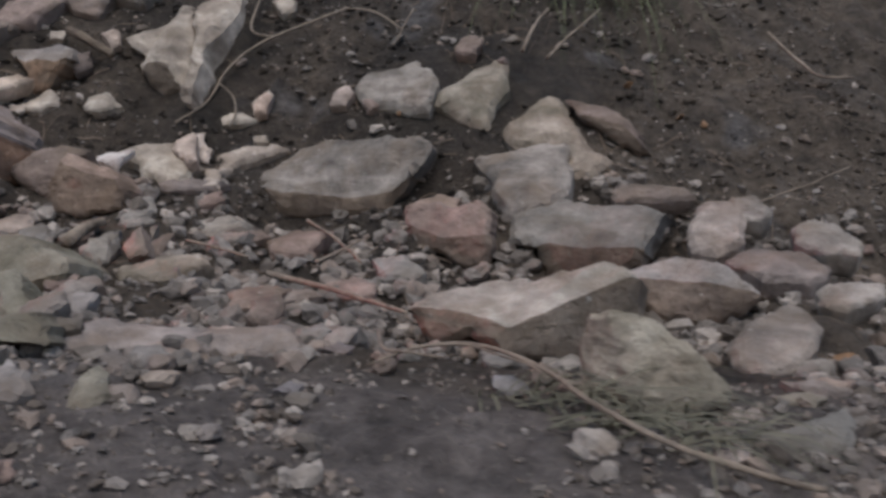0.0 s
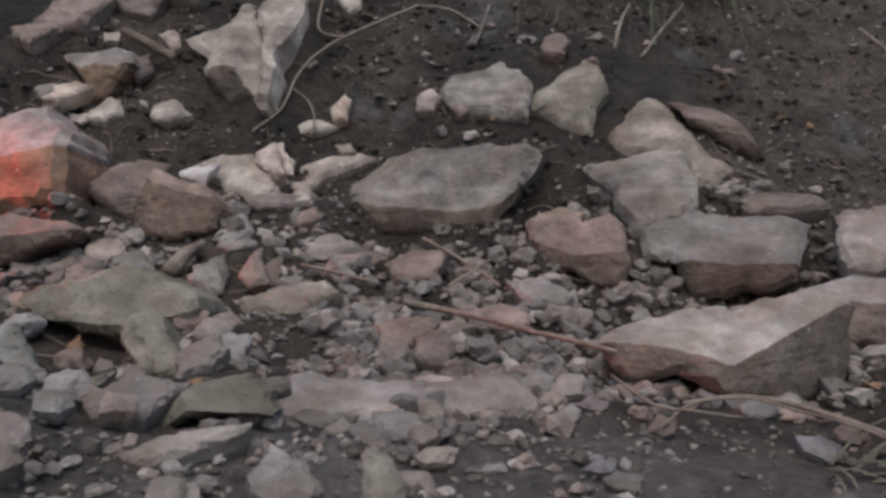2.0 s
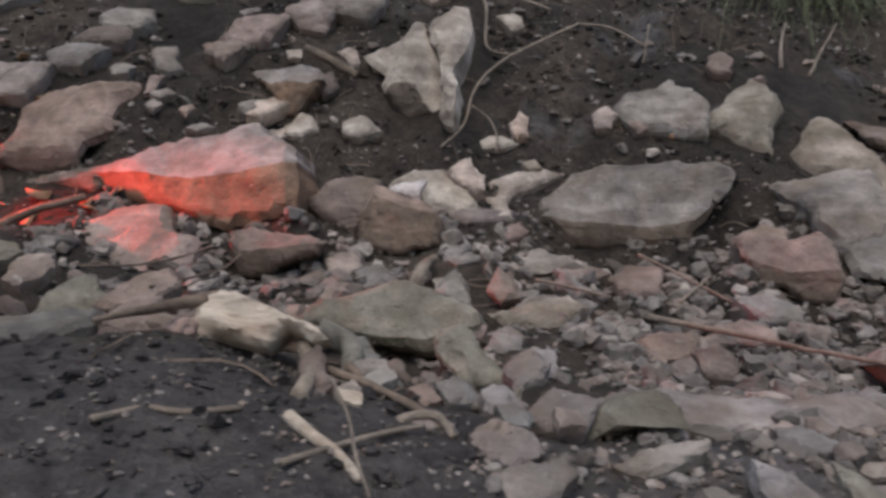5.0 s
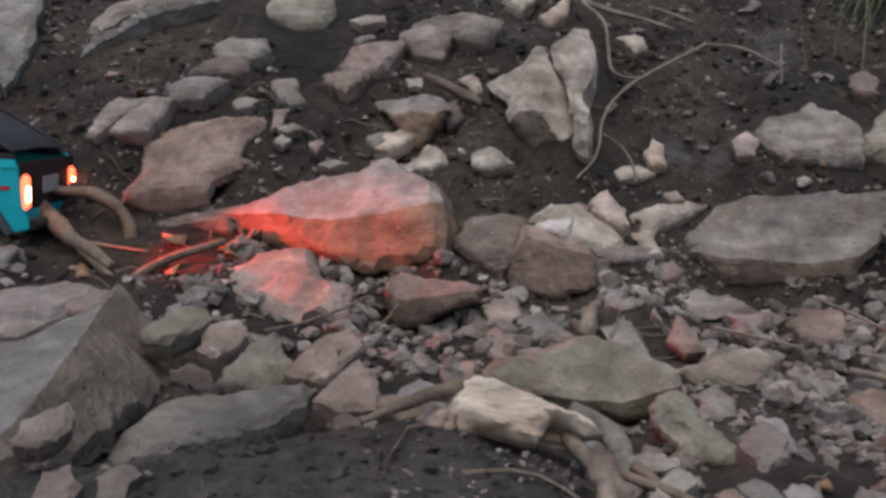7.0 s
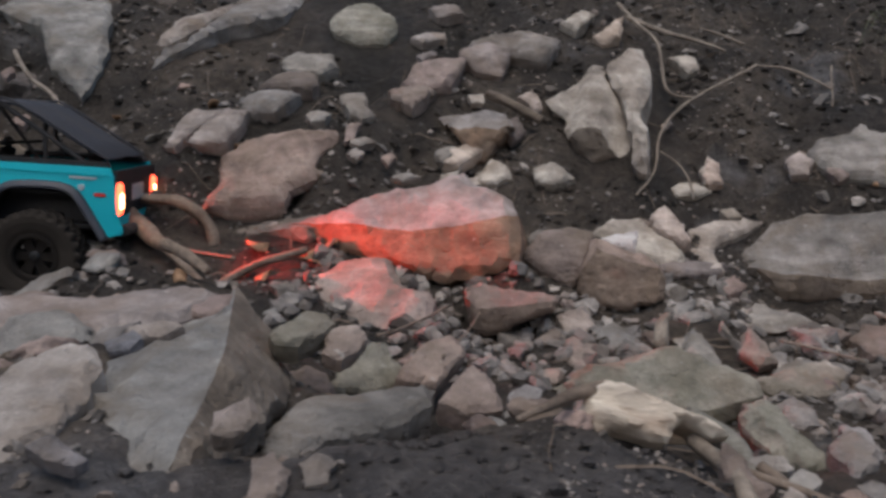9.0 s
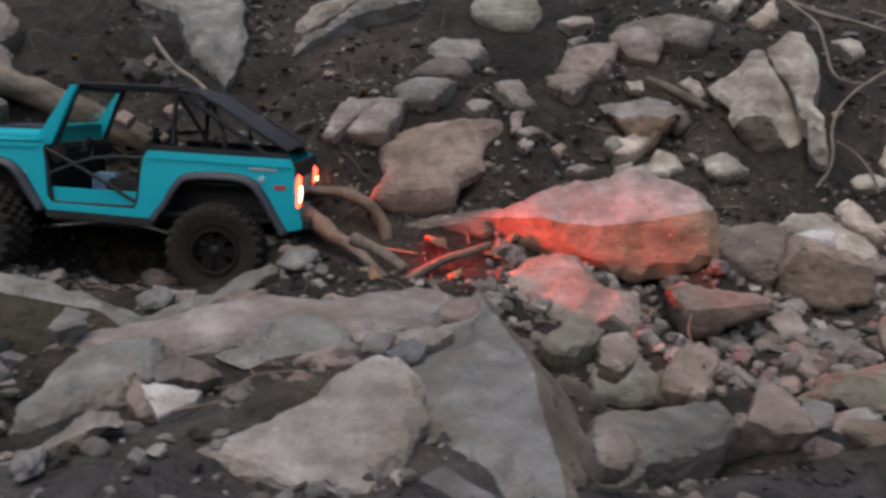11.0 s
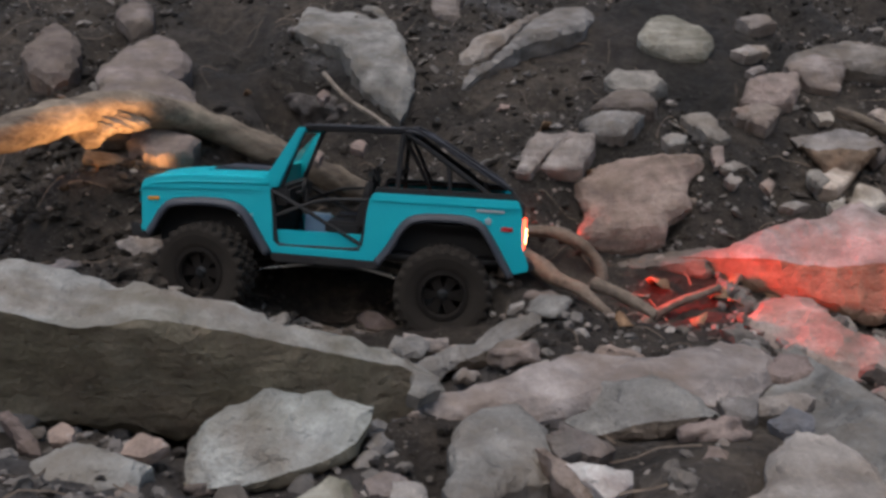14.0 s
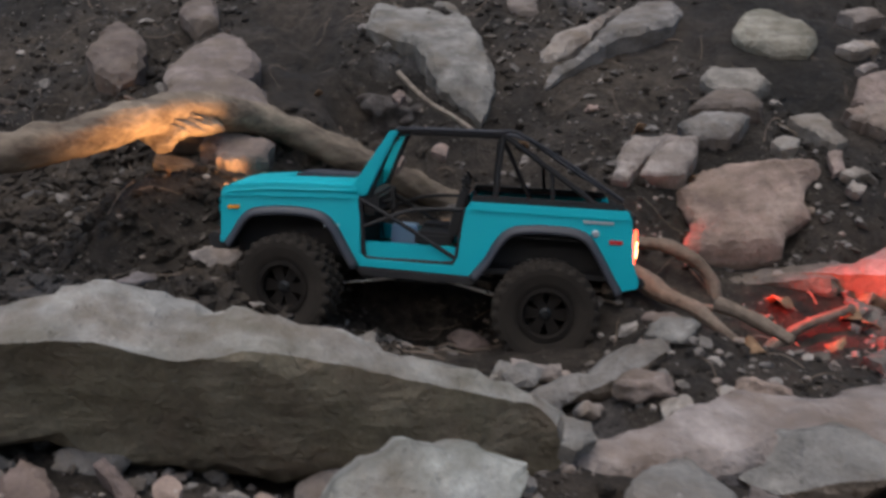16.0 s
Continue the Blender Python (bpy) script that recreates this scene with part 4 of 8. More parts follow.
stone('stone', (-0.950, 0.525, 0.134), 25.6, [(-0.016, 0.003), (-0.002, 0.005), (0.015, -0.004), (0.008, -0.005), (-0.008, -0.001)], 'blue', 0.012, 2.5, 2.5, None, -0.05, [], 'small bluish grey limestone slab resting in a heap of rubble')
stone('stone', (-0.812, 0.530, 0.122), 8.4, [(-0.010, 0.002), (0.000, 0.005), (0.011, 0.001), (0.006, -0.004), (-0.006, -0.004)], 'grey', 0.009, 2.5, 2.5, None, 0.31, [], 'small grey limestone slab resting in a heap of rubble')
stone('stone', (-0.869, 0.577, 0.134), 14.3, [(-0.012, 0.003), (0.008, 0.007), (0.014, -0.002), (0.000, -0.006), (-0.012, -0.004)], 'brown', 0.014, 2.5, 2.5, None, 0.34, [], 'small brown limestone stone resting in a heap of rubble')
stone('stone', (-0.835, 0.515, 0.123), 11.8, [(-0.009, 0.006), (0.003, 0.007), (0.012, 0.001), (0.007, -0.006), (-0.010, -0.005)], 'brown', 0.012, 2.5, 2.5, None, 0.25, [], 'small brown limestone stone resting in a heap of rubble')
stone('stone', (-0.557, 0.604, 0.090), -21.2, [(-0.017, 0.012), (0.000, 0.005), (0.017, -0.004), (0.010, -0.009), (-0.009, -0.002)], 'tan', 0.019, 2.5, 2.5, None, 0.46, [], 'small tan limestone stone resting on gravel and wet soil')
stone('stone', (-0.528, 0.646, 0.081), -22.4, [(-0.019, 0.002), (0.009, 0.003), (0.016, -0.002), (-0.004, -0.004)], 'pale', 0.008, 2.5, 2.5, None, 0.42, [], 'small pale limestone slab resting on gravel and wet soil')
stone('stone', (-0.521, 0.608, 0.081), -24.4, [(-0.014, -0.002), (-0.002, 0.006), (0.011, 0.002), (0.006, -0.005)], 'pale', 0.012, 2.5, 2.5, None, 0.45, [], 'small pale limestone slab resting on gravel and wet soil')
stone('stone', (-0.627, 1.094, 0.066), -7.1, [(-0.017, -0.001), (0.003, 0.009), (0.017, -0.001), (-0.003, -0.007)], 'tan', 0.018, 2.5, 2.5, None, 0.54, [], 'small tan limestone stone lying in rubble below the bank')
stone('stone', (-0.354, 1.266, 0.102), -18.8, [(-0.019, 0.002), (0.003, 0.010), (0.019, -0.002), (-0.003, -0.010)], 'tan', 0.021, 2.5, 2.5, None, 0.51, [], 'small tan limestone stone lying in rubble below the bank')
stone('stone', (-0.352, 1.033, 0.037), -23.2, [(-0.028, 0.004), (0.001, 0.011), (0.030, 0.005), (0.014, -0.009), (-0.021, -0.008)], 'grey', 0.022, 2.5, 2.5, None, 0.37, [], 'small grey limestone slab lying in rubble below the bank')
stone('boulder', (-0.802, 1.229, 0.182), -9.9, [(-0.274, -0.007), (-0.243, 0.006), (-0.189, 0.016), (-0.124, 0.025), (-0.082, 0.043), (-0.038, 0.058), (-0.009, 0.057), (0.020, 0.075), (0.050, 0.085), (0.074, 0.066), (0.104, 0.061), (0.129, 0.049), (0.140, 0.033), (0.144, 0.020), (0.146, -0.042), (0.116, -0.058), (0.036, -0.072), (-0.006, -0.055), (-0.105, -0.036), (-0.202, -0.016)], 'rusty', 0.2, 1.3, 0.1, [(-0.276, -0.007), (-0.188, 0.011), (-0.114, 0.008), (0.000, -0.001), (0.061, 0.007), (0.114, 0.020), (0.146, 0.026)], 0.0, [], 'large block with a grey top and rust-stained front')
stone('rock', (-1.008, 1.270, 0.176), -8.4, [(-0.069, -0.000), (-0.027, 0.013), (0.019, 0.022), (0.064, 0.027), (0.069, -0.005), (0.057, -0.021), (0.006, -0.009), (-0.039, -0.009)], 'brown', 0.05, 2.2, 0.2, [(-0.071, -0.003), (-0.019, -0.000), (0.032, 0.007), (0.072, 0.011)], 0.0, [], 'thin wedge of brown limestone running under a larger block')
stone('boulder', (-0.861, 1.200, 0.152), -10.0, [(-0.111, -0.045), (-0.087, -0.030), (-0.049, -0.018), (-0.017, 0.001), (-0.000, 0.003), (0.030, 0.001), (0.054, -0.023), (0.072, -0.033), (0.097, -0.034), (0.107, -0.058), (0.099, -0.068), (0.069, -0.083), (0.056, -0.089), (0.029, -0.079), (-0.007, -0.072), (-0.051, -0.064), (-0.090, -0.053)], 'tan', 0.12, 1.5, 1.5, None, 0.0, [], 'large tan limestone rock with a pointed top')
stone('boulder', (-1.112, 0.829, 0.147), 2.2, [(-0.153, -0.003), (-0.129, 0.002), (-0.073, 0.006), (-0.020, 0.011), (0.047, 0.007), (0.110, 0.011), (0.150, 0.008), (0.146, 0.001), (0.119, -0.006), (0.075, -0.009), (0.016, -0.006), (-0.026, -0.006), (-0.090, -0.007), (-0.136, -0.007)], 'silver', 0.07, 5.56, 5.56, None, 0.31, [], 'large light grey limestone slab resting in a heap of rubble')
stone('rock', (-1.100, 0.755, 0.141), 1.3, [(-0.070, -0.000), (-0.051, 0.005), (-0.023, 0.014), (0.019, 0.022), (0.050, 0.010), (0.063, -0.000), (0.053, -0.012), (0.014, -0.027), (-0.018, -0.031), (-0.042, -0.019)], 'silver', 0.1, 1.1, -0.1, [(-0.070, -0.000), (-0.026, -0.023), (0.006, -0.011), (0.063, -0.002)], 0.0, [], 'rough light grey limestone slab resting in a heap of rubble')
stone('rock', (-1.183, 0.727, 0.155), 15.0, [(-0.068, -0.025), (-0.058, -0.015), (-0.051, -0.005), (-0.041, -0.002), (-0.019, -0.000), (0.003, 0.001), (0.007, -0.003), (0.009, -0.009), (0.001, -0.014), (-0.003, -0.019), (-0.027, -0.020), (-0.042, -0.023), (-0.056, -0.025)], 'silver', 0.035, 4.5, 4.5, None, 0.0, [], 'flat pale grey limestone slab tilted on wet soil')
stone('stone', (-1.151, 0.633, 0.139), 8.2, [(-0.016, 0.011), (-0.005, 0.007), (0.013, -0.005), (0.012, -0.009), (-0.005, -0.002)], 'tan', 0.016, 2.5, 2.5, None, 0.15, [], 'small tan limestone stone resting in a heap of rubble')
stone('stone', (-1.131, 0.625, 0.142), 5.8, [(-0.021, 0.005), (-0.005, 0.005), (0.018, 0.002), (0.016, -0.002), (-0.002, -0.007), (-0.011, -0.001)], 'white', 0.013, 2.5, 2.5, None, 0.06, [], 'small whitish limestone slab resting in a heap of rubble')
stone('rock', (-1.004, 0.771, 0.145), -8.2, [(-0.034, -0.001), (-0.018, 0.003), (0.013, 0.005), (0.036, 0.005), (0.028, -0.000), (-0.017, -0.007)], 'grey', 0.013, 2.5, 2.5, None, -0.18, [], 'rough grey limestone slab resting in a heap of rubble')
stone('stone', (-0.998, 0.727, 0.145), -9.5, [(-0.016, -0.001), (-0.000, 0.006), (0.014, 0.003), (0.011, -0.003), (-0.007, -0.005)], 'blue', 0.012, 2.5, 2.5, None, -0.15, [], 'small bluish grey limestone slab resting in a heap of rubble')
stone('stone', (-1.300, 1.000, 0.127), 14.8, [(-0.019, 0.002), (0.001, 0.012), (0.021, 0.005), (0.009, -0.010), (-0.011, -0.011)], 'grey', 0.022, 0.6, 0.6, None, 0.0, [], 'small grey limestone stone lying in rubble below the bank')
stone('stone', (-1.254, 0.596, 0.146), 22.5, [(-0.012, 0.002), (0.002, 0.004), (0.013, 0.001), (0.007, -0.004), (-0.010, -0.002)], 'grey', 0.008, 2.5, 2.5, None, -0.01, [], 'small grey limestone slab resting in a heap of rubble')
stone('stone', (-0.837, 0.806, 0.128), -22.2, [(-0.017, 0.007), (0.001, 0.011), (0.015, -0.002), (0.010, -0.011), (-0.008, -0.006)], 'tan', 0.018, 2.5, 2.5, None, 0.75, [], 'small tan limestone stone resting in a heap of rubble')
stone('rock', (-1.010, 0.663, 0.162), 2.9, [(-0.105, -0.041), (-0.083, -0.030), (-0.059, -0.025), (-0.035, -0.017), (-0.024, -0.007), (0.000, 0.001), (0.022, -0.004), (0.033, -0.011), (0.036, -0.023), (0.028, -0.033), (0.017, -0.041), (0.008, -0.050), (-0.097, -0.051)], 'silver', 0.08, 2.2, 2.2, None, 0.0, [], 'large rounded grey limestone rock in wet soil')
stone('rock', (-1.146, 0.535, 0.147), 23.8, [(-0.046, -0.011), (-0.036, -0.008), (-0.018, -0.004), (0.003, 0.008), (0.016, 0.011), (0.024, 0.011), (0.027, 0.008), (0.021, 0.003), (0.010, -0.005), (-0.002, -0.010), (-0.013, -0.013), (-0.028, -0.017), (-0.041, -0.018)], 'pale', 0.04, 2.5, 0.1, [(-0.046, -0.013), (-0.018, -0.007), (-0.003, -0.002), (0.013, 0.005), (0.027, 0.007)], 0.0, [], 'long pale limestone splinter lying on wet gravel')
stone('stone', (-1.241, 0.586, 0.146), 31.6, [(-0.012, -0.001), (-0.004, 0.004), (0.011, 0.002), (0.009, -0.003), (-0.002, -0.003)], 'pale', 0.007, 2.5, 2.5, None, -0.06, [], 'small pale limestone slab resting in a heap of rubble')
stone('stone', (-1.251, 0.738, 0.164), 25.1, [(-0.015, -0.002), (-0.003, 0.007), (0.014, 0.002), (0.011, -0.004), (-0.008, -0.005)], 'grey', 0.013, 2.5, 2.5, None, 0.44, [], 'small grey limestone slab resting in a heap of rubble')
stone('stone', (-1.320, 1.050, 0.115), 20.8, [(-0.023, -0.008), (-0.004, 0.013), (0.020, 0.006), (0.010, -0.010)], 'grey', 0.024, 0.6, 0.6, None, 0.0, [], 'small grey limestone stone lying in rubble below the bank')
stone('stone', (-1.065, 0.661, 0.141), 9.2, [(-0.015, -0.003), (0.003, 0.005), (0.014, 0.003), (0.006, -0.002), (-0.008, -0.004)], 'tan', 0.009, 2.5, 2.5, None, -0.18, [], 'small tan limestone slab resting in a heap of rubble')
stone('stone', (-1.141, 0.686, 0.142), 16.8, [(-0.018, 0.005), (-0.007, 0.008), (0.022, -0.004), (0.007, -0.006), (-0.011, -0.002)], 'grey', 0.016, 2.5, 2.5, None, 0.21, [], 'small grey limestone slab resting in a heap of rubble')
stone('rock', (-1.164, 0.984, 0.171), 8.9, [(-0.177, -0.074), (-0.142, -0.057), (-0.109, -0.045), (-0.074, -0.033), (-0.040, -0.013), (-0.006, -0.000), (0.002, -0.001), (0.000, -0.020), (-0.012, -0.037), (-0.046, -0.052), (-0.085, -0.061), (-0.107, -0.069), (-0.163, -0.078)], 'grey', 0.05, 1.2, 0.1, [(-0.180, -0.076), (-0.107, -0.066), (-0.085, -0.053), (-0.045, -0.038), (-0.023, -0.028), (0.002, -0.007)], 0.0, [], 'wedge of grey brown stone leaning against a slab')
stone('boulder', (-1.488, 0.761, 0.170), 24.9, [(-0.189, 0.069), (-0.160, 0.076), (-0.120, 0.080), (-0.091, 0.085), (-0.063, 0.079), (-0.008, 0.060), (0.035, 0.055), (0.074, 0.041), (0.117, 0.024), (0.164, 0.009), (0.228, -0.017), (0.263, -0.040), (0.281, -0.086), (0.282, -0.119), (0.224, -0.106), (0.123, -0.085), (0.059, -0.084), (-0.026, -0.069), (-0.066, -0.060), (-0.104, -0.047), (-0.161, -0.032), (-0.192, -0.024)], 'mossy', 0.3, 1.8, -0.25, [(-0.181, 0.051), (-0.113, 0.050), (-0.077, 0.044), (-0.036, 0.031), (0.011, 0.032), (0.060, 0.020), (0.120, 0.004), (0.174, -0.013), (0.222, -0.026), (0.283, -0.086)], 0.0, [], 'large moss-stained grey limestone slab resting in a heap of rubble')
stone('rock', (-1.329, 0.635, 0.155), 18.3, [(-0.057, -0.027), (-0.057, -0.014), (-0.048, 0.004), (-0.031, 0.016), (-0.007, 0.024), (0.037, 0.020), (0.065, 0.009), (0.063, -0.005), (0.051, -0.025), (0.026, -0.030), (0.002, -0.037), (-0.031, -0.034)], 'mossy', 0.1, 0.85, -0.3, [(-0.057, -0.026), (-0.024, -0.027), (0.003, -0.023), (0.031, -0.018), (0.050, -0.011), (0.064, 0.002)], 1.0, [], 'rough moss-stained grey limestone block resting in a heap of rubble')
stone('rock', (-1.448, 0.618, 0.140), 27.8, [(-0.046, -0.008), (-0.026, 0.005), (-0.004, 0.011), (0.015, 0.009), (0.041, 0.003), (0.032, -0.007)], 'silver', 0.021, 2.5, 2.5, None, -0.45, [], 'rough light grey limestone slab resting in a heap of rubble')
stone('stone', (-1.485, 0.661, 0.147), 29.1, [(-0.008, 0.001), (0.000, 0.005), (0.008, 0.002), (0.006, -0.003), (-0.007, -0.003)], 'tan', 0.009, 2.5, 2.5, None, -0.41, [], 'small tan limestone stone resting in a heap of rubble')
stone('stone', (-1.417, 0.637, 0.150), 23.5, [(-0.014, -0.004), (-0.001, 0.005), (0.007, 0.003), (0.016, 0.001), (-0.000, -0.004)], 'tan', 0.01, 2.5, 2.5, None, -0.48, [], 'small tan limestone slab resting in a heap of rubble')
stone('stone', (-1.518, 0.666, 0.146), 31.9, [(-0.014, 0.008), (-0.007, 0.010), (0.011, -0.003), (0.012, -0.009), (-0.002, -0.005)], 'brown', 0.014, 2.5, 2.5, None, -0.39, [], 'small brown limestone stone resting in a heap of rubble')
stone('stone', (-1.571, 0.653, 0.143), 37.1, [(-0.013, 0.007), (0.000, 0.013), (0.013, 0.009), (0.017, -0.003), (0.004, -0.010), (-0.014, -0.009)], 'brown', 0.017, 2.5, 2.5, None, -0.34, [], 'small brown limestone stone resting in a heap of rubble')
stone('stone', (-1.288, 1.020, 0.126), 4.3, [(-0.025, 0.012), (-0.001, 0.007), (0.024, 0.007), (0.021, -0.009), (-0.019, -0.008)], 'pale', 0.022, 0.6, 0.6, None, 0.0, [], 'small pale limestone slab lying in rubble below the bank')
stone('stone', (-1.309, 1.200, 0.121), 4.7, [(-0.023, -0.014), (-0.015, 0.018), (-0.001, 0.038), (0.020, 0.005), (0.023, -0.020), (-0.008, -0.026)], 'grey', 0.025, 0.6, 0.6, None, 0.0, [], 'small grey limestone stone lying in rubble below the bank')
stone('stone', (-1.228, 1.270, 0.141), 0.1, [(-0.022, 0.007), (0.007, 0.010), (0.025, -0.003), (0.007, -0.010), (-0.018, -0.007)], 'tan', 0.022, 0.6, 0.6, None, 0.0, [], 'small tan limestone slab lying in rubble below the bank')
stone('stone', (-1.153, 0.679, 0.143), -8.7, [(-0.014, 0.003), (0.005, 0.005), (0.012, -0.003), (-0.001, -0.005)], 'grey', 0.011, 2.5, 2.5, None, 0.27, [], 'small grey limestone slab resting in a heap of rubble')
stone('stone', (-1.023, 0.766, 0.144), -19.6, [(-0.016, 0.002), (0.011, 0.008), (0.011, -0.004), (-0.008, -0.007)], 'grey', 0.015, 2.5, 2.5, None, -0.17, [], 'small grey limestone stone resting in a heap of rubble')
stone('boulder', (-1.496, 1.700, 0.523), 13.6, [(-0.121, 0.053), (-0.097, 0.123), (0.072, 0.125), (0.086, 0.032), (0.091, -0.024), (0.092, -0.081), (0.062, -0.129), (0.034, -0.103), (0.003, -0.077), (-0.016, -0.032), (-0.033, 0.005), (-0.082, 0.025)], 'grey', 0.08, 1.4, 1.4, None, 0.0, [], 'large grey limestone slab hanging out of the earth bank')
stone('boulder', (-1.241, 1.750, 0.552), -0.6, [(-0.080, -0.057), (-0.059, -0.027), (-0.041, -0.003), (0.008, 0.007), (0.034, 0.038), (0.076, 0.070), (0.080, 0.052), (0.054, 0.040), (0.023, -0.006), (-0.015, -0.041), (-0.062, -0.059)], 'grey', 0.05, 1.49, 1.49, None, -0.015, [], 'large grey limestone boulder half sunk in the earth bank')
stone('boulder', (-1.184, 1.730, 0.536), -2.8, [(-0.110, -0.084), (-0.101, -0.061), (-0.061, -0.035), (-0.025, 0.004), (0.004, 0.046), (0.045, 0.091), (0.107, 0.089), (0.120, 0.046), (0.101, 0.020), (0.043, -0.001), (-0.024, -0.027), (-0.069, -0.058)], 'grey', 0.06, 1.5, 1.5, None, 0.01, [], 'long streaked grey limestone slab in the earth bank')
stone('rock', (-0.918, 1.722, 0.536), -11.4, [(-0.066, 0.007), (-0.050, 0.043), (-0.016, 0.055), (0.050, 0.015), (0.066, -0.021), (0.049, -0.043), (0.005, -0.042), (-0.045, -0.023)], 'olive', 0.072, 1.46, 1.46, None, 0.23, [], 'rough olive-grey limestone rock half sunk in the earth bank')
stone('rock', (-1.010, 1.594, 0.450), -10.3, [(-0.046, 0.006), (-0.030, 0.025), (-0.004, 0.018), (0.038, 0.016), (0.059, -0.008), (0.029, -0.023), (-0.011, -0.022), (-0.037, -0.010)], 'pale', 0.048, 1.65, 1.65, None, 0.125, [], 'rough pale limestone slab half sunk in the earth bank')
stone('rock', (-1.018, 1.529, 0.411), -10.4, [(-0.063, -0.008), (-0.031, 0.022), (0.017, 0.021), (0.042, -0.005), (0.038, -0.017), (-0.006, -0.010)], 'brown', 0.043, 1.67, 1.67, None, 0.105, [], 'rough brown limestone slab half sunk in the earth bank')
stone('rock', (-1.163, 1.425, 0.334), -4.5, [(-0.037, -0.032), (-0.030, -0.003), (-0.008, 0.029), (0.016, 0.025), (0.048, 0.030), (0.025, 0.004), (0.002, -0.013), (-0.014, -0.036)], 'pale', 0.05, 1.19, 1.19, None, -0.055, [], 'rough pale limestone rock half sunk in the earth bank')
stone('rock', (-1.119, 1.412, 0.330), -6.7, [(-0.044, -0.021), (-0.019, 0.009), (0.008, 0.027), (0.036, 0.031), (0.032, 0.003), (0.017, -0.021), (-0.029, -0.025)], 'pale', 0.045, 1.12, 1.12, None, -0.035, [], 'rough pale limestone rock half sunk in the earth bank')
stone('rock', (-1.028, 1.350, 0.268), -11.5, [(-0.098, 0.020), (-0.074, 0.042), (-0.027, 0.058), (0.037, 0.059), (0.079, 0.064), (0.089, 0.048), (0.071, 0.027), (0.067, 0.006), (0.074, -0.011), (0.043, -0.029), (0.040, -0.054), (-0.008, -0.065), (-0.062, -0.056), (-0.084, -0.057), (-0.071, -0.029), (-0.085, -0.002)], 'tan', 0.02, 1.03, 1.03, None, 0.03, [], 'rough tan limestone rock half sunk in the earth bank')
stone('rock', (-1.053, 1.360, 0.198), -6.2, [(-0.061, 0.001), (-0.028, 0.009), (0.020, 0.008), (0.059, -0.003), (0.043, -0.009), (-0.003, -0.006), (-0.043, -0.005)], 'brown', 0.02, 0.3, 0.3, None, 0.0, [], 'rough brown limestone slab half sunk in the earth bank')
stone('stone', (-0.907, 1.477, 0.366), -3.5, [(-0.036, 0.023), (0.005, 0.024), (0.015, -0.001), (0.033, -0.015), (0.014, -0.021), (-0.007, -0.011), (-0.026, 0.005)], 'pale', 0.038, 1.73, 1.73, None, 0.27, [], 'small pale limestone stone half sunk in the earth bank')
stone('stone', (-0.895, 1.360, 0.288), -15.9, [(-0.012, 0.000), (-0.004, 0.009), (0.012, -0.000), (0.004, -0.009)], 'grey', 0.014, 1.39, 1.39, None, 0.48, [], 'small grey limestone stone half sunk in the earth bank')
stone('stone', (-0.845, 1.366, 0.280), -18.1, [(-0.011, 0.002), (-0.001, 0.009), (0.009, 0.002), (0.004, -0.010)], 'tan', 0.011, 1.67, 1.67, None, 0.67, [], 'small tan limestone stone half sunk in the earth bank')
stone('rock', (-0.779, 1.594, 0.431), -8.3, [(-0.057, -0.021), (-0.041, 0.014), (-0.004, 0.029), (0.045, 0.033), (0.043, 0.003), (0.029, -0.024), (-0.012, -0.029)], 'tan', 0.053, 1.45, 1.45, None, 0.29, [], 'rough tan limestone rock half sunk in the earth bank')
stone('rock', (-0.821, 1.536, 0.390), -16.8, [(-0.035, 0.008), (0.011, 0.014), (0.039, 0.003), (0.012, -0.015), (-0.026, -0.010)], 'tan', 0.032, 1.6, 1.6, None, 0.64, [], 'rough tan limestone slab half sunk in the earth bank')
stone('rock', (-0.765, 1.773, 0.565), -16.3, [(-0.038, 0.009), (0.012, 0.014), (0.035, -0.005), (-0.005, -0.016)], 'pale', 0.033, 1.45, 1.45, None, 0.4, [], 'rough pale limestone slab half sunk in the earth bank')
stone('rock', (-1.051, 1.474, 0.376), -9.4, [(-0.053, 0.002), (-0.022, 0.017), (0.017, 0.017), (0.046, 0.012), (0.032, -0.008), (0.017, -0.020), (-0.039, -0.019)], 'grey', 0.053, 1.48, 1.48, None, 0.05, [], 'rough grey limestone rock half sunk in the earth bank')
stone('rock', (-2.005, 1.545, 0.519), 29.7, [(-0.049, -0.006), (-0.027, 0.049), (0.011, 0.075), (0.033, 0.044), (0.046, 0.000), (0.026, -0.042), (0.000, -0.062), (-0.036, -0.037)], 'brown', 0.05, 1.93, 1.93, None, -0.095, [], 'rough brown limestone rock half sunk in the earth bank')
stone('boulder', (-1.811, 1.515, 0.465), 23.4, [(-0.089, -0.037), (-0.076, 0.025), (-0.041, 0.067), (0.014, 0.132), (0.036, 0.088), (0.066, 0.033), (0.035, -0.003), (0.068, -0.028), (0.071, -0.062), (0.004, -0.078), (-0.074, -0.078)], 'brown', 0.08, 1.76, 1.76, None, -0.005, [], 'large brown limestone boulder half sunk in the earth bank')
stone('rock', (-1.948, 1.753, 0.615), 25.7, [(-0.037, 0.010), (-0.002, 0.052), (0.030, 0.028), (0.025, -0.033), (-0.010, -0.048)], 'brown', 0.037, 1.79, 1.79, None, -0.17, [], 'rough brown limestone rock half sunk in the earth bank')
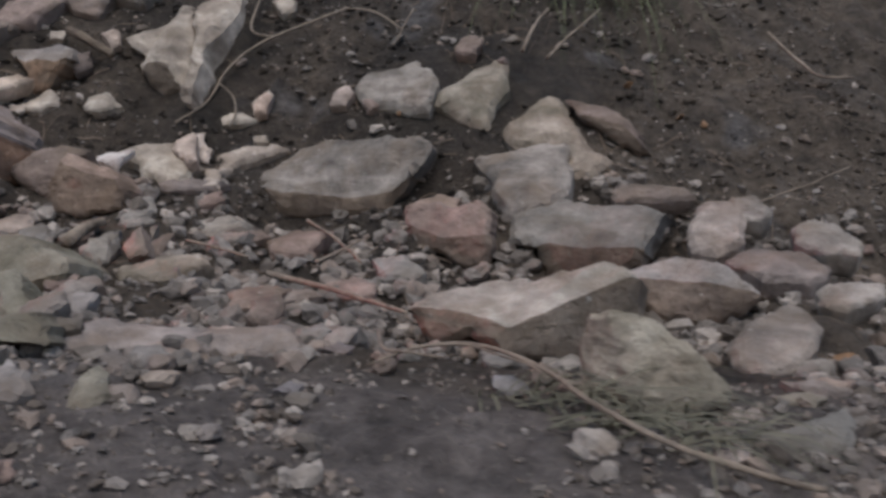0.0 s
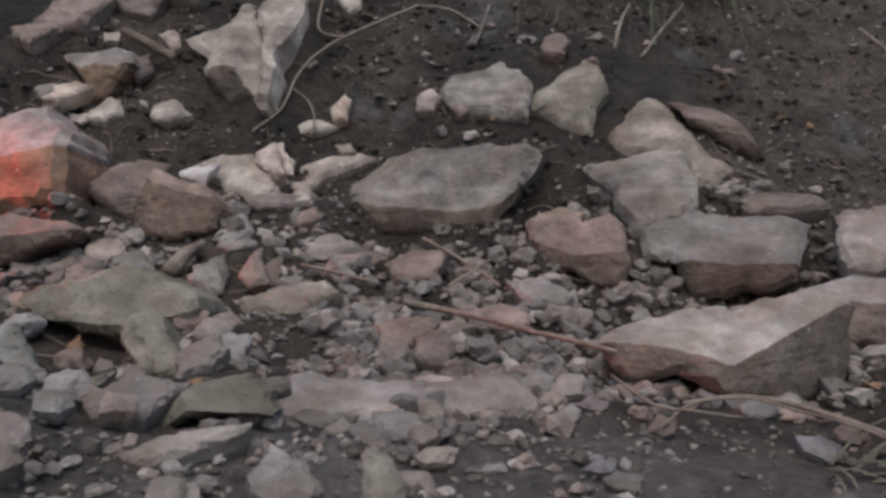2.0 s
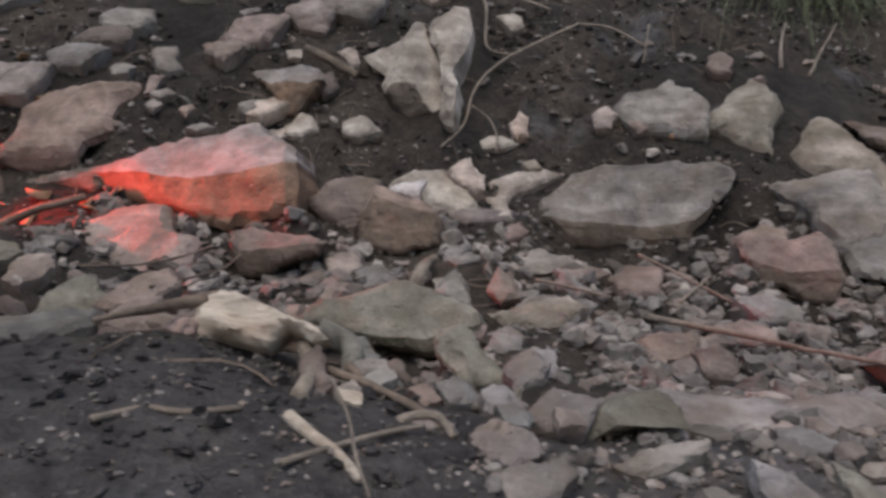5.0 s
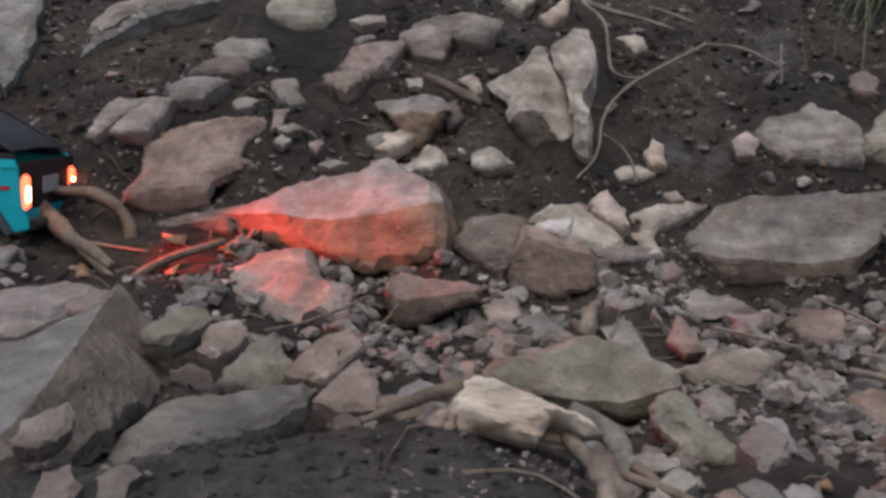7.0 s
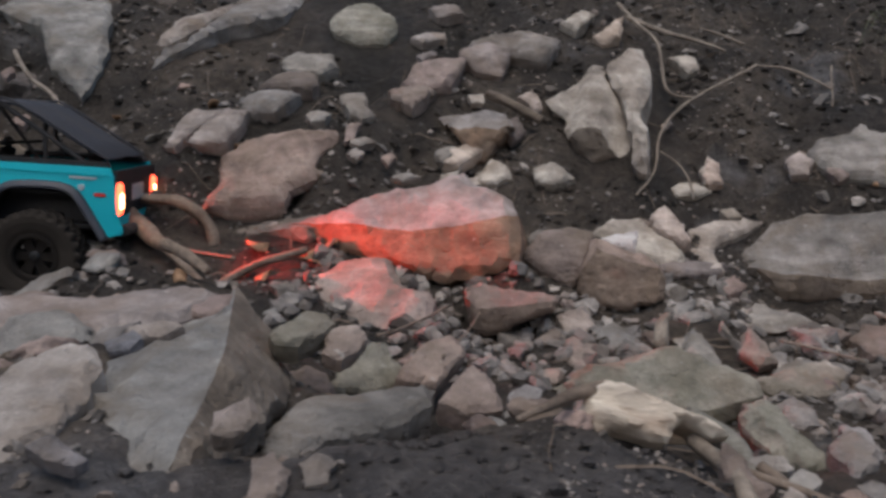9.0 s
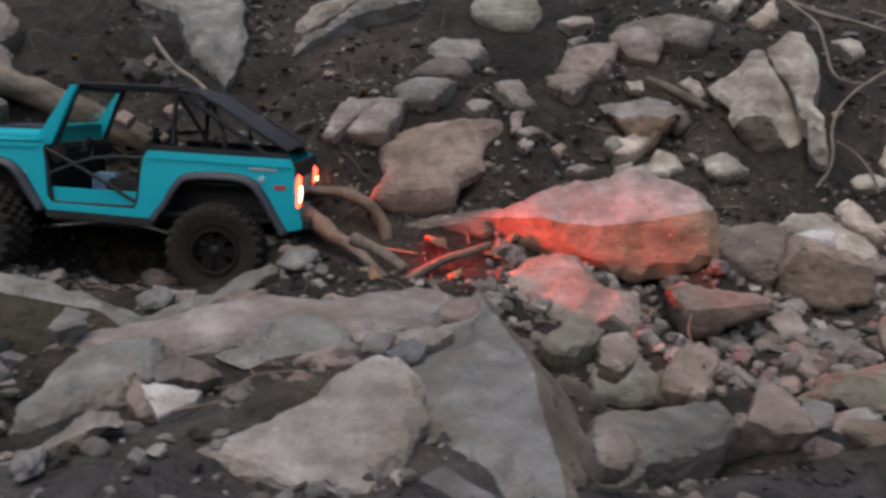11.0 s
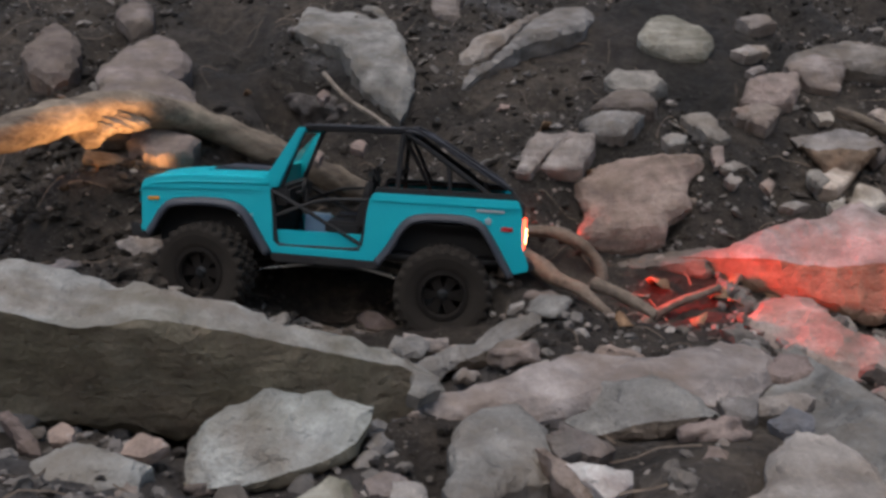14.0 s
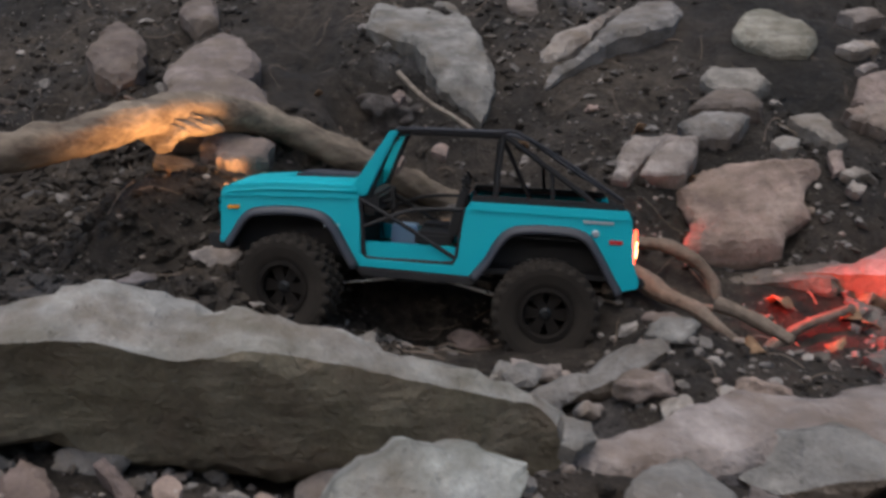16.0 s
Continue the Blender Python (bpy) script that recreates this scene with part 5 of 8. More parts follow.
stone('rock', (-1.348, 1.876, 0.633), 5.5, [(-0.040, 0.023), (-0.005, 0.046), (0.035, 0.012), (0.028, -0.039), (-0.022, -0.030)], 'brown', 0.042, 1.5, 1.5, None, -0.1, [], 'rough brown limestone rock half sunk in the earth bank')
stone('rock', (-1.712, 1.338, 0.352), 23.1, [(-0.053, 0.004), (-0.034, 0.021), (-0.014, 0.026), (0.050, 0.004), (0.039, -0.020), (-0.007, -0.022)], 'brown', 0.053, 1.99, 1.99, None, 0.1, [], 'rough brown limestone rock half sunk in the earth bank')
stone('stone', (-1.503, 1.396, 0.331), 13.0, [(-0.015, -0.003), (-0.003, 0.012), (0.014, 0.003), (0.005, -0.011)], 'tan', 0.016, 1.78, 1.78, None, 0.16, [], 'small tan limestone stone half sunk in the earth bank')
stone('stone', (-1.443, 1.438, 0.344), 9.9, [(-0.015, -0.001), (-0.002, 0.010), (0.012, 0.003), (0.006, -0.010)], 'tan', 0.015, 1.63, 1.63, None, 0.08, [], 'small tan limestone stone half sunk in the earth bank')
stone('stone', (-1.221, 1.355, 0.260), -0.2, [(-0.016, 0.001), (-0.000, 0.009), (0.015, 0.001), (0.000, -0.010)], 'grey', 0.017, 1.22, 1.22, None, 0.03, [], 'small grey limestone stone half sunk in the earth bank')
stone('stone', (-1.532, 1.569, 0.433), 12.6, [(-0.012, -0.000), (0.001, 0.013), (0.012, 0.000), (0.000, -0.012)], 'brown', 0.013, 1.52, 1.52, None, 0.02, [], 'small brown limestone stone half sunk in the earth bank')
stone('stone', (-1.795, 1.250, 0.210), 29.7, [(-0.032, -0.004), (-0.010, 0.011), (0.027, 0.012), (0.022, -0.007), (-0.011, -0.013)], 'tan', 0.027, 0.6, 0.6, None, 0.0, [], 'small tan limestone slab lying in rubble below the bank')
stone('rock', (-1.698, 1.220, 0.209), 26.4, [(-0.044, 0.010), (-0.015, 0.016), (0.035, 0.010), (0.026, -0.022), (-0.024, -0.009)], 'grey', 0.042, 0.6, 0.6, None, 0.0, [], 'rough grey limestone rock lying in rubble below the bank')
stone('driftwood', (-0.535, 0.568, 0.085), 5.3, [(-0.009, 0.004), (0.008, 0.000), (0.008, -0.004), (-0.006, -0.001)], 'driftwood', 0.012, 2.5, 2.5, None, 0.47, [], 'splintered pale driftwood stump lying in dark mud')
stone('stone', (-0.802, 1.688, 0.501), -15.9, [(-0.026, 0.001), (-0.000, 0.012), (0.026, -0.003), (0.000, -0.010)], 'pale', 0.024, 1.44, 1.44, None, 0.44, [], 'small pale limestone slab half sunk in the earth bank')
stone('stone', (-0.840, 1.531, 0.392), -16.2, [(-0.018, 0.001), (0.001, 0.008), (0.019, -0.001), (-0.002, -0.008)], 'tan', 0.018, 1.63, 1.63, None, 0.63, [], 'small tan limestone slab half sunk in the earth bank')
stone('stone', (-0.905, 1.405, 0.322), -14.9, [(-0.012, 0.011), (0.006, 0.015), (0.010, -0.012), (-0.004, -0.016)], 'tan', 0.012, 1.55, 1.55, None, 0.53, [], 'small tan limestone stone half sunk in the earth bank')
stone('stone', (-0.887, 1.390, 0.306), -15.9, [(-0.018, 0.000), (-0.000, 0.008), (0.018, -0.000), (0.000, -0.007)], 'pale', 0.016, 1.54, 1.54, None, 0.58, [], 'small pale limestone slab half sunk in the earth bank')
stone('stone', (-0.818, 1.334, 0.253), -19.8, [(-0.019, -0.000), (-0.000, 0.006), (0.019, 0.000), (0.000, -0.006)], 'pale', 0.013, 1.81, 1.81, None, 0.72, [], 'small pale limestone slab half sunk in the earth bank')
stone('stone', (-0.797, 1.638, 0.463), -16.6, [(-0.017, -0.002), (0.003, 0.010), (0.016, -0.000), (-0.004, -0.009)], 'grey', 0.018, 1.43, 1.43, None, 0.5, [], 'small grey limestone stone half sunk in the earth bank')
stone('rock', (-0.685, 1.664, 0.467), -20.2, [(-0.054, 0.014), (-0.010, 0.033), (0.040, 0.024), (0.033, -0.037), (-0.014, -0.027), (-0.040, -0.008)], 'grey', 0.052, 1.34, 1.34, None, 0.54, [], 'rough grey limestone rock half sunk in the earth bank')
stone('stone', (-0.964, 1.429, 0.347), -12.0, [(-0.020, 0.002), (-0.005, 0.010), (0.017, 0.005), (0.014, -0.007), (-0.005, -0.010)], 'grey', 0.021, 1.46, 1.46, None, 0.29, [], 'small grey limestone stone half sunk in the earth bank')
stone('stone', (-0.737, 1.422, 0.286), -19.4, [(-0.024, 0.003), (-0.003, 0.016), (0.027, 0.006), (0.006, -0.016), (-0.014, -0.012)], 'cream', 0.028, 2.01, 2.01, None, 0.8, [], 'small pale limestone stone half sunk in the earth bank')
stone('stone', (-0.749, 1.361, 0.252), -19.8, [(-0.016, 0.003), (0.004, 0.011), (0.015, -0.006), (-0.005, -0.009)], 'cream', 0.017, 2.38, 2.38, None, 0.8, [], 'small pale limestone stone half sunk in the earth bank')
stone('stone', (-0.874, 0.801, 0.140), -19.4, [(-0.021, 0.001), (-0.007, 0.011), (0.012, 0.008), (0.020, -0.001), (0.009, -0.010), (-0.009, -0.008)], 'olive', 0.023, 2.5, 2.5, None, 0.65, [], 'small olive-grey limestone stone resting in a heap of rubble')
stone('stone', (-0.965, 0.850, 0.151), -10.6, [(-0.026, -0.004), (-0.005, 0.008), (0.017, 0.007), (0.021, -0.001), (-0.000, -0.008)], 'brown', 0.017, 2.5, 2.5, None, -0.09, [], 'small brown limestone slab resting in a heap of rubble')
stone('bark_flake', (-1.779, 1.275, 0.375), 28.6, [(-0.066, -0.003), (-0.038, -0.015), (-0.021, -0.032), (-0.003, -0.029), (0.009, -0.015), (0.047, -0.007), (0.070, -0.001), (0.056, 0.017), (-0.011, 0.025)], 'bark', 0.012, 0.15, 0.15, None, 0.0, [], 'broken flake of pale bark hanging under a bent log')
stone('driftwood', (-0.621, 0.655, 0.119), -5.8, [(-0.052, -0.016), (-0.038, -0.010), (-0.030, 0.003), (-0.032, 0.008), (-0.023, 0.013), (-0.003, 0.013), (0.012, 0.007), (0.037, -0.003), (0.057, -0.010), (0.066, -0.016), (0.055, -0.018), (0.045, -0.012), (0.036, -0.009), (0.029, -0.014), (0.023, -0.022), (0.012, -0.020), (0.002, -0.017), (-0.012, -0.015), (-0.020, -0.018), (-0.029, -0.019), (-0.030, -0.023), (-0.039, -0.022), (-0.040, -0.018)], 'driftwood', 0.03, 0.7, 0.7, None, 0.0, [], 'splintered pale driftwood stump lying in dark mud')
stone('rock', (-0.447, 0.835, 0.036), -18.0, [(-0.036, 0.012), (-0.031, 0.018), (-0.014, 0.025), (0.000, 0.018), (0.014, 0.003), (0.028, -0.006), (0.046, -0.019), (0.037, -0.025), (0.019, -0.026), (0.002, -0.025), (-0.018, -0.013), (-0.034, -0.001)], 'olive', 0.05, 0.8, 0.8, None, 0.0, [], 'rough moss-stained grey limestone rock resting on gravel and wet soil')
stone('stone', (-0.528, 0.760, 0.038), 9.6, [(-0.029, 0.026), (-0.008, 0.030), (0.002, 0.016), (0.020, -0.005), (0.028, -0.029), (0.013, -0.031), (-0.005, -0.011), (-0.023, 0.006)], 'mossy', 0.03, 0.9, 0.9, None, 0.0, [], 'small moss-stained grey limestone stone resting on gravel and wet soil')
stone('stone', (-1.286, 0.600, 0.147), 30.9, [(-0.047, -0.010), (-0.030, -0.004), (-0.014, -0.001), (0.000, 0.002), (0.009, -0.001), (0.007, -0.007), (-0.007, -0.011), (-0.017, -0.015), (-0.044, -0.015)], 'olive', 0.02, 2.5, 2.5, None, 0.0, [], 'flat olive-grey limestone stone resting on wet soil')
stone('stone', (-0.510, 1.275, 0.162), -9.3, [(-0.028, 0.005), (0.025, 0.015), (0.020, -0.014), (0.000, -0.008)], 'white', 0.012, 1.6, 1.6, None, 0.0, [], 'small chalky white stone lying on a rock')
stone('stone', (-0.422, 1.370, 0.181), -12.4, [(-0.027, 0.007), (-0.005, 0.023), (0.013, 0.008), (0.034, -0.023), (0.021, -0.029), (-0.004, -0.013), (-0.021, -0.005)], 'cream', 0.03, 1.4, 1.4, None, 0.0, [], 'upright cream limestone stone in the rubble')
stone('stone', (-0.700, 1.450, 0.264), -12.6, [(-0.014, -0.008), (0.008, 0.015), (0.036, 0.004), (0.048, -0.016), (0.025, -0.025), (-0.003, -0.024)], 'cream', 0.04, 1.2, 1.2, None, 0.0, [], 'tan limestone stone half sunk in the earth bank')
stone('stone', (-0.754, 1.450, 0.286), -10.3, [(-0.013, 0.009), (0.004, 0.014), (0.021, -0.003), (0.017, -0.025), (-0.002, -0.029), (-0.008, -0.011)], 'pale', 0.02, 1.2, 1.2, None, 0.0, [], 'small pale limestone stone in the earth bank')
stick('log', [(-2.019, 1.120, 0.348), (-1.959, 1.140, 0.345), (-1.911, 1.160, 0.349), (-1.861, 1.190, 0.360), (-1.818, 1.240, 0.382), (-1.775, 1.300, 0.401), (-1.727, 1.360, 0.396), (-1.669, 1.410, 0.376), (-1.597, 1.430, 0.342), (-1.532, 1.450, 0.312), (-1.483, 1.470, 0.285), (-1.430, 1.490, 0.258)], 0.0270, 0.0200, 'bark', 'bent weathered log with peeling bark lying against the bank')
stick('log', [(-1.818, 1.300, 0.328), (-1.781, 1.310, 0.323), (-1.735, 1.320, 0.315), (-1.671, 1.330, 0.306)], 0.0123, 0.0091, 'bark', 'short weathered log lying under the bent log')
stick('root', [(-1.269, 1.280, 0.227), (-1.221, 1.260, 0.213), (-1.180, 1.235, 0.191), (-1.147, 1.210, 0.170), (-1.116, 1.180, 0.159), (-1.090, 1.160, 0.140), (-1.064, 1.140, 0.120)], 0.0162, 0.0038, 'root', 'thick bare root running down into wet gravel')
stick('root', [(-1.270, 1.300, 0.237), (-1.221, 1.295, 0.226), (-1.178, 1.285, 0.223), (-1.135, 1.275, 0.218), (-1.105, 1.265, 0.202), (-1.089, 1.260, 0.182), (-1.083, 1.255, 0.157)], 0.0083, 0.0078, 'root', 'arched bare root beside a thicker root')
stick('stick', [(-1.147, 1.200, 0.165), (-1.089, 1.190, 0.157), (-1.033, 1.180, 0.149)], 0.0041, 0.0026, 'root', 'thin broken stick lying on wet gravel')
stick('stick', [(-1.046, 1.155, 0.119), (-1.003, 1.175, 0.142), (-0.943, 1.205, 0.159)], 0.0071, 0.0053, 'root', 'broken root end lying on wet gravel')
stick('stick', [(-0.953, 1.220, 0.134), (-0.926, 1.230, 0.150), (-0.911, 1.240, 0.169)], 0.0041, 0.0027, 'root', 'short dry stick among fallen leaves')
stick('stick', [(-1.541, 1.614, 0.472), (-1.483, 1.548, 0.421), (-1.436, 1.517, 0.392), (-1.394, 1.474, 0.364)], 0.0044, 0.0035, 'twig', 'pale dry stick lying on the earth bank')
stick('stick', [(-0.563, 0.510, 0.091), (-0.546, 0.490, 0.086), (-0.533, 0.479, 0.082), (-0.520, 0.456, 0.078)], 0.0040, 0.0025, 'bone', 'broken pale stick lying on dark mud')
stick('stick', [(-0.558, 0.455, 0.087), (-0.539, 0.479, 0.085), (-0.517, 0.502, 0.083), (-0.490, 0.523, 0.080)], 0.0019, 0.0016, 'twig', 'thin dry stick lying on dark mud')
stick('stick', [(-0.656, 0.477, 0.103), (-0.638, 0.505, 0.099), (-0.616, 0.501, 0.098), (-0.590, 0.517, 0.094)], 0.0023, 0.0019, 'twig', 'thin dry stick lying on dark mud')
stick('twig', [(-0.538, 0.500, 0.116), (-0.528, 0.470, 0.107), (-0.521, 0.440, 0.098), (-0.513, 0.410, 0.090)], 0.0015, 0.0014, 'twig', 'thin dry stalk leaning over the mud')
stick('twig', [(-0.457, 1.432, 0.217), (-0.416, 1.487, 0.256), (-0.396, 1.545, 0.312), (-0.358, 1.587, 0.355), (-0.301, 1.623, 0.390), (-0.189, 1.681, 0.443)], 0.0035, 0.0052, 'twig', 'thin pale root hanging down the earth bank')
stick('branch', [(-0.189, 1.681, 0.443), (-0.133, 1.663, 0.433), (-0.076, 1.613, 0.393)], 0.0041, 0.0040, 'twig', 'thin dry twig lying on the earth bank')
stick('branch', [(-0.058, 1.667, 0.439), (-0.074, 1.622, 0.401), (-0.091, 1.577, 0.362)], 0.0031, 0.0029, 'twig', 'thin dry twig upright on the earth bank')
stick('twig', [(-0.422, 1.820, 0.581), (-0.392, 1.761, 0.529), (-0.362, 1.721, 0.486), (-0.367, 1.627, 0.397), (-0.317, 1.617, 0.380)], 0.0067, 0.0040, 'twig', 'thin pale root hanging down the earth bank')
stick('branch', [(-0.411, 1.782, 0.548), (-0.350, 1.755, 0.517), (-0.290, 1.734, 0.497), (-0.237, 1.713, 0.473)], 0.0087, 0.0042, 'twig', 'thin pale root spread on the earth bank')
stick('branch', [(-0.272, 1.768, 0.522), (-0.233, 1.750, 0.507), (-0.196, 1.731, 0.487)], 0.0054, 0.0042, 'twig', 'short dry twig lying on the earth bank')
stick('twig', [(-0.401, 1.515, 0.286), (-0.374, 1.499, 0.265), (-0.363, 1.465, 0.234), (-0.366, 1.433, 0.209)], 0.0028, 0.0027, 'twig', 'hair-thin root trailing down the earth bank')
stick('stick', [(-0.690, 1.569, 0.389), (-0.647, 1.550, 0.366), (-0.599, 1.539, 0.340)], 0.0087, 0.0076, 'bark', 'flat wood splinter lying on the earth bank')
stick('twig', [(0.145, 1.545, 0.347), (0.173, 1.617, 0.401), (0.207, 1.679, 0.441)], 0.0062, 0.0044, 'twig', 'dry twig leaning on the earth bank')
stick('twig', [(0.188, 1.531, 0.333), (0.241, 1.600, 0.383), (0.312, 1.693, 0.443)], 0.0051, 0.0034, 'twig', 'thin dry twig leaning on the earth bank')
stick('twig', [(0.631, 1.652, 0.392), (0.654, 1.562, 0.333), (0.675, 1.511, 0.301), (0.732, 1.507, 0.299)], 0.0055, 0.0040, 'twig', 'thin dry twig lying on the earth bank')
stick('twig', [(0.432, 1.177, 0.096), (0.524, 1.207, 0.122), (0.608, 1.247, 0.149)], 0.0024, 0.0025, 'twig', 'hair-thin dry stalk lying on the earth bank')
stick('stick', [(-0.027, 0.645, 0.030), (0.021, 0.646, 0.033), (0.065, 0.590, 0.033), (0.093, 0.511, 0.030), (0.130, 0.457, 0.023), (0.169, 0.430, 0.017), (0.206, 0.423, 0.011)], 0.0018, 0.0022, 'twig', 'long bent dry stick lying over wet gravel')
stick('stick', [(-0.221, 1.029, 0.024), (-0.154, 0.989, 0.017), (-0.091, 0.904, 0.017), (-0.035, 0.797, 0.025)], 0.0043, 0.0022, 'twig', 'thin dry stick caught in the rubble')
stick('twig', [(-0.058, 0.724, 0.026), (-0.047, 0.648, 0.029), (-0.027, 0.622, 0.032), (0.001, 0.613, 0.030)], 0.0022, 0.0015, 'twig', 'thin dry twig lying over wet gravel')
stick('twig', [(-0.057, 0.606, 0.028), (-0.021, 0.642, 0.030), (0.015, 0.643, 0.033), (0.045, 0.609, 0.033), (0.067, 0.576, 0.033), (0.071, 0.550, 0.033)], 0.0018, 0.0013, 'twig', 'long thin twig lying over wet gravel')
stick('twig', [(-0.753, 0.869, 0.096), (-0.728, 1.041, 0.084), (-0.713, 1.093, 0.094)], 0.0021, 0.0021, 'root', 'thin dark root between broken stones')
stick('twig', [(-0.814, 0.861, 0.119), (-0.791, 1.002, 0.099), (-0.747, 1.096, 0.103)], 0.0026, 0.0027, 'root', 'thin dark root between broken stones')
stick('stick', [(-1.105, 1.120, 0.177), (-1.071, 1.100, 0.165), (-1.038, 1.080, 0.147)], 0.0085, 0.0055, 'root', 'stub of weathered wood wedged between rocks')
stick('twig', [(-0.346, 1.106, 0.057), (-0.306, 1.096, 0.050), (-0.256, 1.076, 0.038)], 0.0038, 0.0030, 'twig', 'thin dry twig caught in the rubble')
stick('twig', [(-0.195, 1.185, 0.075), (-0.145, 1.139, 0.052), (-0.107, 1.069, 0.032)], 0.0041, 0.0030, 'twig', 'thin dry twig caught in the rubble')
stick('twig', [(-0.168, 1.081, 0.030), (-0.141, 1.107, 0.041), (-0.112, 1.133, 0.053)], 0.0037, 0.0031, 'twig', 'thin dry twig caught in the rubble')
stick('stick', [(-0.498, 1.080, 0.056), (-0.488, 1.119, 0.071), (-0.473, 1.148, 0.079)], 0.0089, 0.0063, 'twig', 'short pale stick caught in the rubble')
stick('stump_root', [(-0.635, 0.670, 0.126), (-0.661, 0.650, 0.125), (-0.683, 0.620, 0.126), (-0.701, 0.600, 0.125)], 0.0055, 0.002, 'root', 'tan tapered root torn from a stump in mud')
stick('stump_root', [(-0.570, 0.700, 0.093), (-0.549, 0.700, 0.083), (-0.540, 0.680, 0.079), (-0.542, 0.650, 0.074), (-0.543, 0.620, 0.067)], 0.01, 0.006, 'grey_root', 'grey root running down from a torn stump')
stick('stump_root', [(-0.576, 0.660, 0.091), (-0.568, 0.630, 0.088), (-0.563, 0.600, 0.087), (-0.566, 0.570, 0.082)], 0.0055, 0.006, 'twig', 'tan broken root lying on dark mud')
stick('stump_root', [(-0.540, 0.630, 0.084), (-0.524, 0.600, 0.076), (-0.516, 0.570, 0.065)], 0.004, 0.003, 'root', 'brown root hanging over dark mud')
stick('stump_root', [(-0.553, 0.620, 0.084), (-0.527, 0.600, 0.081), (-0.500, 0.570, 0.078), (-0.476, 0.540, 0.072)], 0.003, 0.0026, 'root', 'thin brown root hanging over dark mud')
stick('stump_root', [(-0.505, 0.550, 0.073), (-0.494, 0.550, 0.077), (-0.481, 0.545, 0.077), (-0.472, 0.530, 0.070)], 0.0036, 0.0024, 'twig', 'short tan hooked root lying on mud')


from mathutils import geometry


def broken_line(pts, step, rnd):
    """The closed outline with its sides split and shifted again and again, as stone breaks."""
    out = [p.copy() for p in pts]
    while max((out[i] - out[i - 1]).length for i in range(len(out))) > step:
        finer = []
        for i, a in enumerate(out):
            b = out[(i + 1) % len(out)]
            finer.append(a)
            side = b - a
            if side.length > step:
                finer.append(a.lerp(b, rnd.uniform(0.4, 0.6)) + Vector((-side.y, side.x)) * rnd.gauss(0, 0.065))
        out = finer
    return out


def inside(px, pz, rim):
    """Which of the points lie within the outline."""
    odd = np.zeros(len(px), bool)
    for i in range(len(rim)):
        (xa, za), (xb, zb) = rim[i - 1], rim[i]
        if za != zb:
            odd ^= ((za > pz) != (zb > pz)) & (px < (xb - xa) * (pz - za) / (zb - za) + xa)
    return odd


